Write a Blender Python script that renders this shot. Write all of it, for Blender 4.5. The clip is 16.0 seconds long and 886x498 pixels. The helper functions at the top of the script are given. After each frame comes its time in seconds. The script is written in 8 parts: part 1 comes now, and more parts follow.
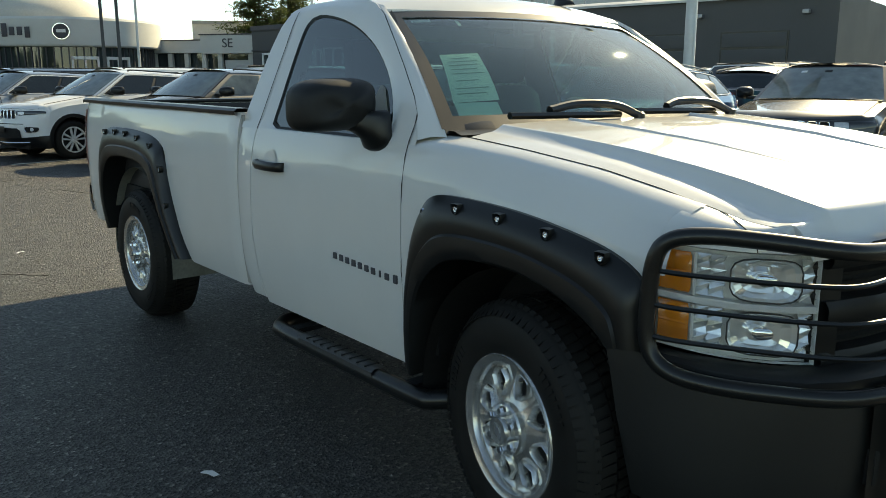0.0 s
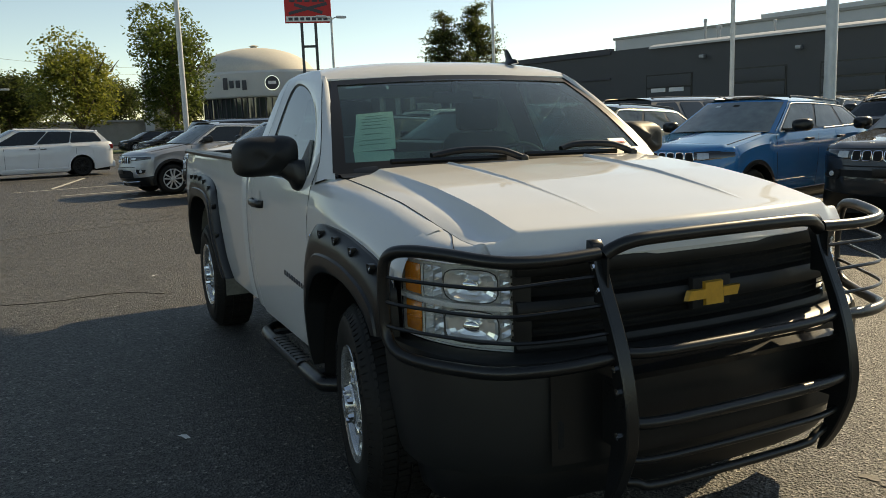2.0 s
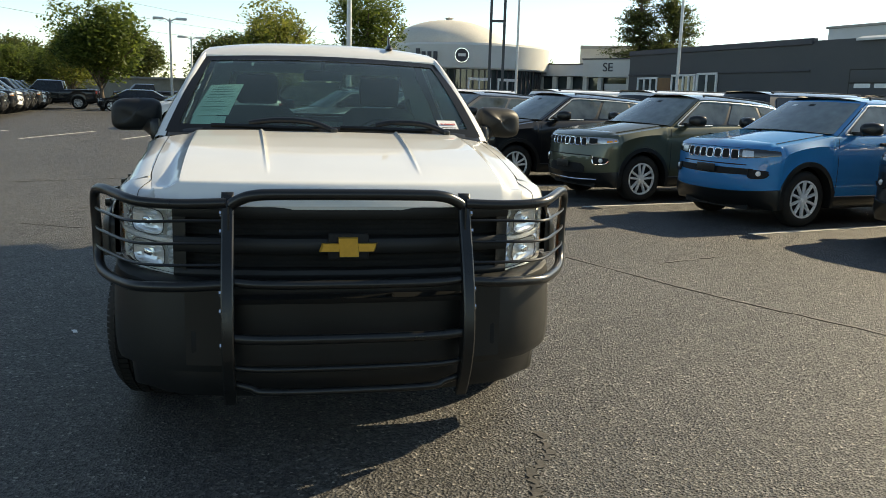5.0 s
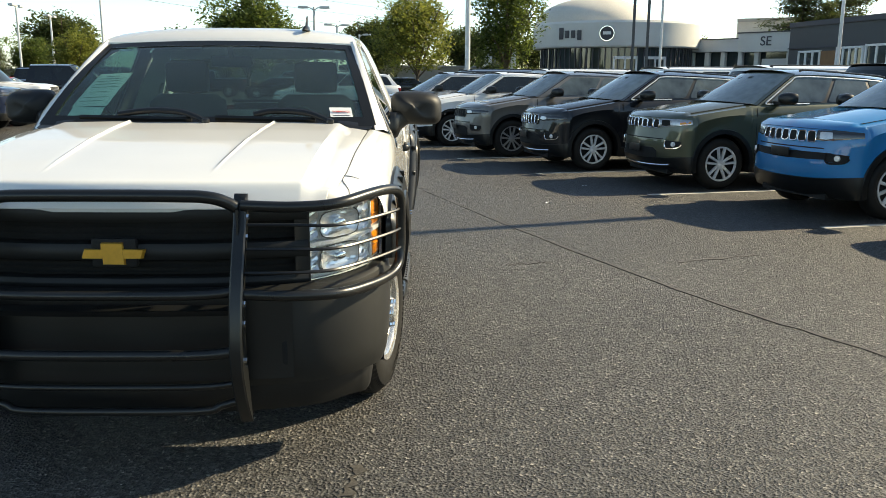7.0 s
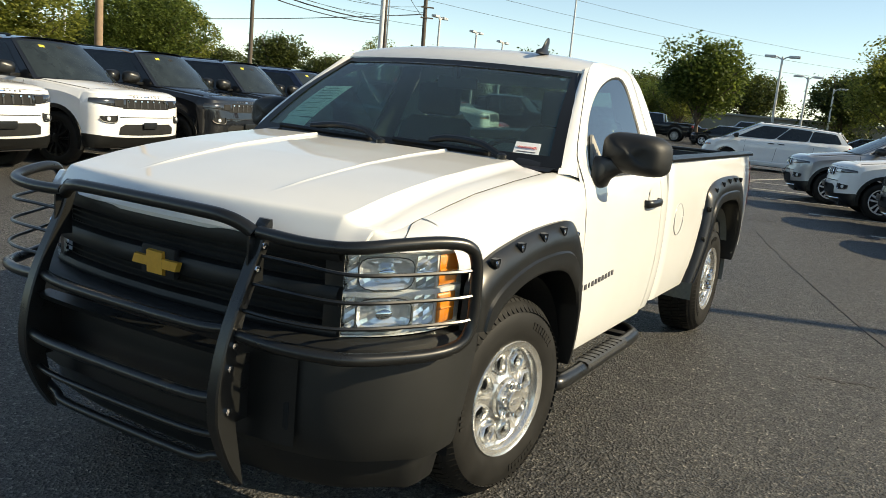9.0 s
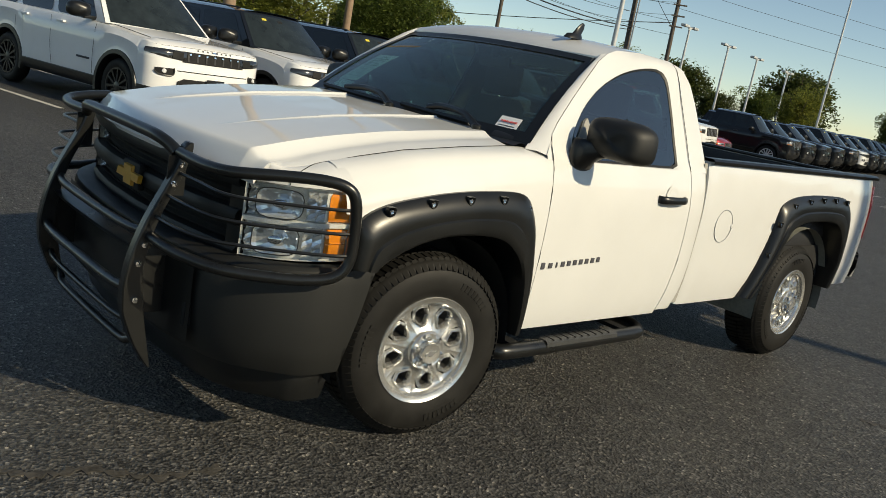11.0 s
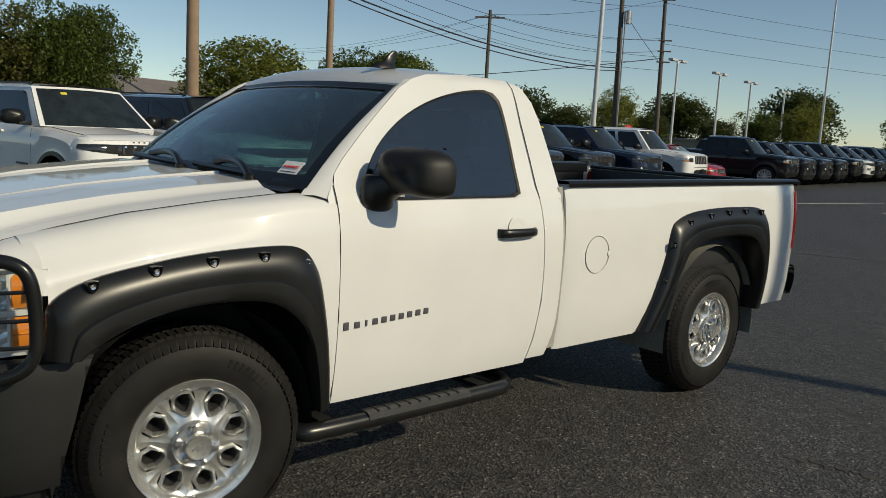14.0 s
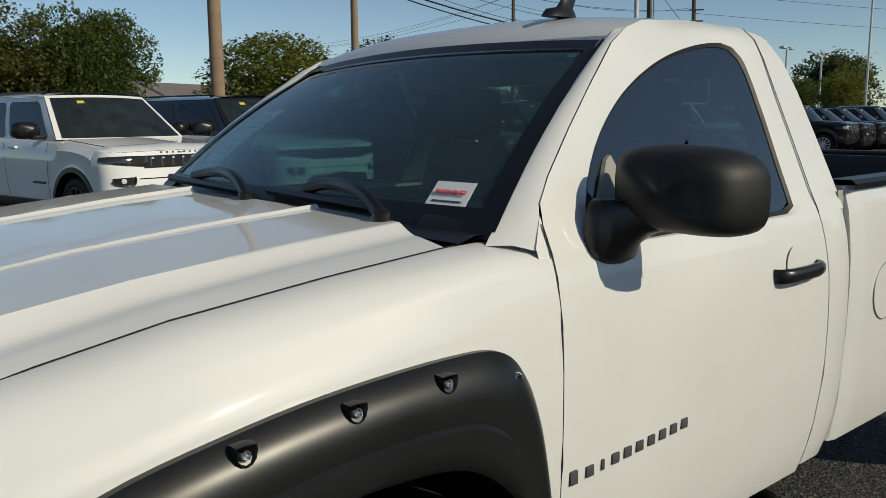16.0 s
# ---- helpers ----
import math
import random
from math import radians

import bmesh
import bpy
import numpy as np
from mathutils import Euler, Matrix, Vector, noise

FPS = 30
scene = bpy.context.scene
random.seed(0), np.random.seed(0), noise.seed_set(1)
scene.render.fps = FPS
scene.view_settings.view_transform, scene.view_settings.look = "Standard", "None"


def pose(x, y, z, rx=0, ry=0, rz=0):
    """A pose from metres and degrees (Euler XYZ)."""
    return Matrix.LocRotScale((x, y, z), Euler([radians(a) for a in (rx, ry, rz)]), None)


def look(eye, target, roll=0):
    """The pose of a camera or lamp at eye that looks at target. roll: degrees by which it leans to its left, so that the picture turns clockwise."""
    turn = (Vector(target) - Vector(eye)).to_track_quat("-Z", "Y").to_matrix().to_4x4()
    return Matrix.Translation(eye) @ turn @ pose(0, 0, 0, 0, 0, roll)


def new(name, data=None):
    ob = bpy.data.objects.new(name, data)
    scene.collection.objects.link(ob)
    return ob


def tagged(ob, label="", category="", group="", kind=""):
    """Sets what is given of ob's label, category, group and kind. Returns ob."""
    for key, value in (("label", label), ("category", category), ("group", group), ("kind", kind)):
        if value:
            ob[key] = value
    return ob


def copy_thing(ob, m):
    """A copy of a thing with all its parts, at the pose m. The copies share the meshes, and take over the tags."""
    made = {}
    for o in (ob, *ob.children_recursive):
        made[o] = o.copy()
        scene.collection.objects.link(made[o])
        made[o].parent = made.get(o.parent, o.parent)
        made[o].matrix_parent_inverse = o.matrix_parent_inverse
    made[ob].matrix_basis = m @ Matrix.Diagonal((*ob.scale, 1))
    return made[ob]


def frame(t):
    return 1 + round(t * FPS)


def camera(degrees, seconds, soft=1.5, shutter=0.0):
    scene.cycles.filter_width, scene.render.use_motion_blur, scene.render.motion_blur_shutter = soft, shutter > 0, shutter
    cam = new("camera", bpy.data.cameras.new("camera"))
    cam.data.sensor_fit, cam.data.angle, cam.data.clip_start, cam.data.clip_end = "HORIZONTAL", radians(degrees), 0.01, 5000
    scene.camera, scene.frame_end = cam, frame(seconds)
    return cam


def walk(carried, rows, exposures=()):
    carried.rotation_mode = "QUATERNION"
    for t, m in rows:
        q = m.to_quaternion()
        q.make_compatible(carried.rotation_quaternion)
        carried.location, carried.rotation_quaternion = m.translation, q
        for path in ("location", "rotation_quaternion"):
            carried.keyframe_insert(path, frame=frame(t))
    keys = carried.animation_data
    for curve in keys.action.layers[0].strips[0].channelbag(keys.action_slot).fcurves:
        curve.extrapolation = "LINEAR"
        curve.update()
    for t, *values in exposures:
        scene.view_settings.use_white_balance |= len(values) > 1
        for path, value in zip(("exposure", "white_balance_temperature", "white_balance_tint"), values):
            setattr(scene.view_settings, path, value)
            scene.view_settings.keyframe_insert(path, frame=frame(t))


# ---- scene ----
cam = camera(57.0, 16.0, 0.85)
PATH = [
    (0, (-2.642, -1.722, 1.46), (-1.418, -0.194, 1.054), -0.1),
    (0.5, (-2.525, -2.071, 1.477), (-1.418, -0.456, 1.068), -3.5),
    (0.7, (-2.514, -2.18, 1.473), (-1.578, -0.461, 1.061), -6.3),
    (0.8, (-2.546, -2.244, 1.425), (-1.649, -0.524, 0.94), -5.6),
    (1, (-2.465, -2.405, 1.481), (-1.594, -0.675, 0.983), -3.1),
    (1.5, (-2.21, -2.724, 1.485), (-1.335, -0.962, 1.123), -1.2),
    (2, (-1.984, -3.012, 1.509), (-1.152, -1.221, 1.198), -2.1),
    (2.5, (-1.833, -3.364, 1.513), (-1.064, -1.539, 1.231), -0.8),
    (3, (-1.57, -3.635, 1.497), (-0.887, -1.778, 1.208), -0.4),
    (3.5, (-1.277, -3.919, 1.504), (-0.635, -2.046, 1.221), 1.0),
    (4, (-1.042, -4.219, 1.517), (-0.551, -2.313, 1.163), 0.5),
    (4.2, (-0.901, -4.268, 1.524), (-0.412, -2.361, 1.17), 1.0),
    (6.3, (0.687, -4.173, 1.504), (0.908, -2.227, 1.095), 1.4),
    (6.5, (0.826, -4.071, 1.513), (1.046, -2.127, 1.099), 1.0),
    (7, (1.193, -3.912, 1.548), (1.218, -1.955, 1.135), 0.3),
    (7.2, (1.35, -3.721, 1.57), (1.222, -1.776, 1.12), -0.9),
    (7.5, (1.527, -3.704, 1.558), (1.232, -1.79, 1.057), -1.1),
    (8, (1.781, -3.404, 1.578), (1.431, -1.498, 1.086), 3.2),
    (8.5, (2.06, -3.074, 1.565), (1.378, -1.254, 1.091), 3.1),
    (8.7, (2.129, -2.963, 1.541), (1.284, -1.191, 1.156), 3.5),
    (10.8, (3.164, -2.341, 1.57), (1.85, -0.898, 1.131), 11.4),
    (11, (3.287, -2.265, 1.553), (1.886, -0.904, 1.123), 10.6),
    (11.5, (3.606, -2.12, 1.579), (2.126, -0.822, 1.222), 7.6),
    (12, (3.865, -2.056, 1.574), (2.377, -0.754, 1.273), 4.9),
    (12.5, (4.041, -1.821, 1.576), (2.5, -0.578, 1.295), 4.4),
    (13, (4.019, -1.584, 1.574), (2.475, -0.339, 1.31), 4.1),
    (13.5, (3.806, -1.427, 1.577), (2.293, -0.147, 1.306), 4.6),
    (14, (3.569, -1.21, 1.541), (2.094, 0.109, 1.254), 3.2),
    (14.5, (3.188, -1.074, 1.526), (1.568, 0.066, 1.247), 1.0),
    (15, (2.821, -1.022, 1.552), (1.222, 0.143, 1.257), 1.8),
    (15.5, (2.461, -0.831, 1.537), (0.917, 0.406, 1.241), 1.8),
    (16, (2.096, -0.676, 1.528), (0.58, 0.589, 1.211), -0.4),
]
walk(cam, [(t, look(eye, target, roll)) for t, eye, target, roll in PATH], [(0.0, 1.05, 9500, -2.0), (0.5, 1.4, 9600, -2.0), (1.0, 1.8, 9900, -2.0), (1.5, 0.9, 9600, 0.5), (2.0, 0.55, 9900, 4.5), (3.0, 0.6, 9900, 5.5), (4.0, 0.95, 9400, 4.5), (6.5, 1.1, 8450, 2.6), (7.5, 1.3, 8450, 2.6), (8.5, 1.05, 8500, 3.5), (10.8, 0.2, 8150, 3.0), (12.5, -0.12, 8000, 3.0), (16.0, -0.34, 7200, 3.2)])

# ---- daylight: low morning sun over the driver's side, clear hazy sky ----
SUN_AZ, SUN_EL = radians(20.0), radians(31.0)
world = bpy.data.worlds.new("sky")
scene.world = world
world.use_nodes = True
wn = world.node_tree
sky = wn.nodes.new("ShaderNodeTexSky")
sky.sky_type = "NISHITA"
sky.sun_disc = False
sky.sun_elevation = SUN_EL
sky.sun_rotation = radians(90.0) - SUN_AZ
sky.air_density, sky.dust_density, sky.ozone_density = 0.8, 0.3, 2.4
sky.altitude = 900.0
wn.nodes["Background"].inputs["Strength"].default_value = 0.120
wn.links.new(sky.outputs["Color"], wn.nodes["Background"].inputs["Color"])
sun_data = bpy.data.lights.new("sun", "SUN")
sun_data.energy, sun_data.angle, sun_data.color = 4.1, radians(0.55), (1.0, 0.92, 0.80)
sun = new("sun", sun_data)
sun.matrix_world = look((0, 0, 0), (-math.cos(SUN_AZ) * math.cos(SUN_EL), -math.sin(SUN_AZ) * math.cos(SUN_EL), -math.sin(SUN_EL)))


# ---- materials ----
def nodes_of(name):
    m = bpy.data.materials.new(name)
    m.use_nodes = True
    nt = m.node_tree
    return m, nt, nt.nodes["Principled BSDF"]


def surface(name, colour, rough=0.5, metal=0.0, vary=0.12, scale=8.0, fine=90.0, bump=0.0, coat=0.0, spec=0.5, per_object=0.0):
    """A solid surface with variation at two scales in colour and roughness, and optional fine relief."""
    m, nt, p = nodes_of(name)
    N, Lk = nt.nodes.new, nt.links.new
    co = N("ShaderNodeTexCoord")
    a, b = N("ShaderNodeTexNoise"), N("ShaderNodeTexNoise")
    a.inputs["Scale"].default_value, a.inputs["Detail"].default_value = scale, 5.0
    b.inputs["Scale"].default_value, b.inputs["Detail"].default_value = fine, 3.0
    Lk(co.outputs["Object"], a.inputs["Vector"])
    Lk(co.outputs["Object"], b.inputs["Vector"])
    mix = N("ShaderNodeMath")
    mix.operation = "MULTIPLY_ADD"
    Lk(a.outputs["Fac"], mix.inputs[0])
    mix.inputs[1].default_value = 0.6
    half = N("ShaderNodeMath")
    half.operation = "MULTIPLY"
    Lk(b.outputs["Fac"], half.inputs[0])
    half.inputs[1].default_value = 0.4
    Lk(half.outputs[0], mix.inputs[2])
    ramp = N("ShaderNodeMapRange")
    Lk(mix.outputs[0], ramp.inputs["Value"])
    ramp.inputs["From Min"].default_value, ramp.inputs["From Max"].default_value = 0.3, 0.7
    ramp.inputs["To Min"].default_value, ramp.inputs["To Max"].default_value = 1 - vary, 1 + vary
    hsv = N("ShaderNodeHueSaturation")
    hsv.inputs["Color"].default_value = (*colour, 1)
    if per_object:
        info = N("ShaderNodeObjectInfo")
        rr = N("ShaderNodeMapRange")
        Lk(info.outputs["Random"], rr.inputs["Value"])
        rr.inputs["To Min"].default_value, rr.inputs["To Max"].default_value = 1 - per_object, 1 + per_object
        mm = N("ShaderNodeMath")
        mm.operation = "MULTIPLY"
        Lk(rr.outputs[0], mm.inputs[0])
        Lk(ramp.outputs[0], mm.inputs[1])
        Lk(mm.outputs[0], hsv.inputs["Value"])
    else:
        Lk(ramp.outputs[0], hsv.inputs["Value"])
    Lk(hsv.outputs["Color"], p.inputs["Base Color"])
    rg = N("ShaderNodeMapRange")
    Lk(mix.outputs[0], rg.inputs["Value"])
    rg.inputs["From Min"].default_value, rg.inputs["From Max"].default_value = 0.3, 0.7
    rg.inputs["To Min"].default_value, rg.inputs["To Max"].default_value = max(0.02, rough * 0.85), min(1, rough * 1.15)
    Lk(rg.outputs[0], p.inputs["Roughness"])
    p.inputs["Metallic"].default_value = metal
    p.inputs["Specular IOR Level"].default_value = spec
    if coat:
        p.inputs["Coat Weight"].default_value = coat
        p.inputs["Coat Roughness"].default_value = 0.04
    if bump:
        bp = N("ShaderNodeBump")
        bp.inputs["Strength"].default_value, bp.inputs["Distance"].default_value = bump, 0.004
        Lk(b.outputs["Fac"], bp.inputs["Height"])
        Lk(bp.outputs[0], p.inputs["Normal"])
    return m


def paint(name, colour, metal=0.0, rough=0.38):
    """Car paint: a base with a clear coat, a faint dust film and the slightest waviness."""
    return surface(name, colour, rough, metal, 0.05, 2.5, 900.0, 0.0, 1.0, 0.15)


def glass(name, tint, base=0.055, film=0.0, gloss=0.015):
    """A window pane: tinted see-through glass with a gloss that grows at a slant, and a thin film of dust."""
    m, nt, p = nodes_of(name)
    nt.nodes.remove(p)
    N, Lk = nt.nodes.new, nt.links.new
    tr, gl, mx, lw = N("ShaderNodeBsdfTransparent"), N("ShaderNodeBsdfGlossy"), N("ShaderNodeMixShader"), N("ShaderNodeLayerWeight")
    tr.inputs["Color"].default_value = (*tint, 1)
    gl.inputs["Roughness"].default_value = gloss
    lw.inputs["Blend"].default_value = 0.5
    pw, ma = N("ShaderNodeMath"), N("ShaderNodeMath")
    pw.operation, ma.operation = "POWER", "MULTIPLY_ADD"
    pw.inputs[1].default_value, ma.inputs[1].default_value, ma.inputs[2].default_value = 4.0, 0.9, base
    Lk(lw.outputs["Facing"], pw.inputs[0])
    Lk(pw.outputs[0], ma.inputs[0])
    Lk(ma.outputs[0], mx.inputs[0])
    last = tr
    if film:
        df, m2, nz, mr, co = N("ShaderNodeBsdfDiffuse"), N("ShaderNodeMixShader"), N("ShaderNodeTexNoise"), N("ShaderNodeMapRange"), N("ShaderNodeTexCoord")
        df.inputs["Color"].default_value = (0.55, 0.62, 0.60, 1)
        nz.inputs["Scale"].default_value = 6.0
        Lk(co.outputs["Object"], nz.inputs["Vector"])
        Lk(nz.outputs["Fac"], mr.inputs["Value"])
        mr.inputs["To Min"].default_value, mr.inputs["To Max"].default_value = film * 0.5, film * 1.5
        Lk(mr.outputs[0], m2.inputs[0])
        Lk(tr.outputs[0], m2.inputs[1])
        Lk(df.outputs[0], m2.inputs[2])
        last = m2
    Lk(last.outputs[0], mx.inputs[1])
    Lk(gl.outputs[0], mx.inputs[2])
    Lk(mx.outputs[0], nt.nodes["Material Output"].inputs["Surface"])
    return m


def asphalt_material():
    """Worn asphalt: pale aggregate in a dark binder, broad grey stains and patches."""
    m, nt, p = nodes_of("asphalt")
    N, Lk = nt.nodes.new, nt.links.new
    co = N("ShaderNodeTexCoord")
    stone, broad, mid = N("ShaderNodeTexVoronoi"), N("ShaderNodeTexNoise"), N("ShaderNodeTexNoise")
    stone.inputs["Scale"].default_value = 78.0
    broad.inputs["Scale"].default_value, broad.inputs["Detail"].default_value = 0.35, 6.0
    mid.inputs["Scale"].default_value, mid.inputs["Detail"].default_value = 6.0, 6.0
    for n in (stone, broad, mid):
        Lk(co.outputs["Object"], n.inputs["Vector"])
    sep = N("ShaderNodeSeparateColor")
    Lk(stone.outputs["Color"], sep.inputs[0])
    grit = N("ShaderNodeValToRGB")
    grit.color_ramp.elements[0].position, grit.color_ramp.elements[0].color = 0.0, (0.0105, 0.010, 0.0095, 1)
    grit.color_ramp.elements[1].position, grit.color_ramp.elements[1].color = 1.0, (0.26, 0.24, 0.205, 1)
    for at_, tone_ in ((0.26, 0.011), (0.33, 0.032), (0.55, 0.044), (0.90, 0.084), (0.975, 0.13)):
        el = grit.color_ramp.elements.new(at_)
        el.color = (tone_, tone_ * 0.955, tone_ * 0.885, 1)
    Lk(sep.outputs[0], grit.inputs[0])
    tone = N("ShaderNodeMapRange")
    add = N("ShaderNodeMath")
    add.operation = "ADD"
    Lk(broad.outputs["Fac"], add.inputs[0])
    Lk(mid.outputs["Fac"], add.inputs[1])
    Lk(add.outputs[0], tone.inputs["Value"])
    tone.inputs["From Min"].default_value, tone.inputs["From Max"].default_value = 0.75, 1.25
    tone.inputs["To Min"].default_value, tone.inputs["To Max"].default_value = 0.75, 1.35
    hsv = N("ShaderNodeHueSaturation")
    Lk(grit.outputs[0], hsv.inputs["Color"])
    Lk(tone.outputs[0], hsv.inputs["Value"])
    Lk(hsv.outputs[0], p.inputs["Base Color"])
    p.inputs["Roughness"].default_value = 0.56
    p.inputs["Specular IOR Level"].default_value = 0.5
    bp = N("ShaderNodeBump")
    bp.inputs["Strength"].default_value, bp.inputs["Distance"].default_value = 1.0, 0.013
    fine = N("ShaderNodeTexNoise")
    fine.inputs["Scale"].default_value, fine.inputs["Detail"].default_value, fine.inputs["Roughness"].default_value = 120.0, 4.0, 0.7
    Lk(co.outputs["Object"], fine.inputs["Vector"])
    blend = N("ShaderNodeMath")
    blend.operation = "MULTIPLY_ADD"
    Lk(stone.outputs["Distance"], blend.inputs[0])
    blend.inputs[1].default_value = 1.3
    Lk(fine.outputs["Fac"], blend.inputs[2])
    Lk(blend.outputs[0], bp.inputs["Height"])
    Lk(bp.outputs[0], p.inputs["Normal"])
    return m


def leaf_material(name, dark, light):
    """Foliage whose colour wanders from leaf to leaf; some light passes through."""
    m, nt, p = nodes_of(name)
    N, Lk = nt.nodes.new, nt.links.new
    geo = N("ShaderNodeNewGeometry")
    r = N("ShaderNodeValToRGB")
    r.color_ramp.elements[0].color, r.color_ramp.elements[1].color = (*dark, 1), (*light, 1)
    Lk(geo.outputs["Random Per Island"], r.inputs[0])
    Lk(r.outputs[0], p.inputs["Base Color"])
    p.inputs["Roughness"].default_value = 0.55
    tl, mx = N("ShaderNodeBsdfTranslucent"), N("ShaderNodeMixShader")
    Lk(r.outputs[0], tl.inputs["Color"])
    mx.inputs[0].default_value = 0.55
    Lk(p.outputs[0], mx.inputs[1])
    Lk(tl.outputs[0], mx.inputs[2])
    Lk(mx.outputs[0], nt.nodes["Material Output"].inputs["Surface"])
    return m


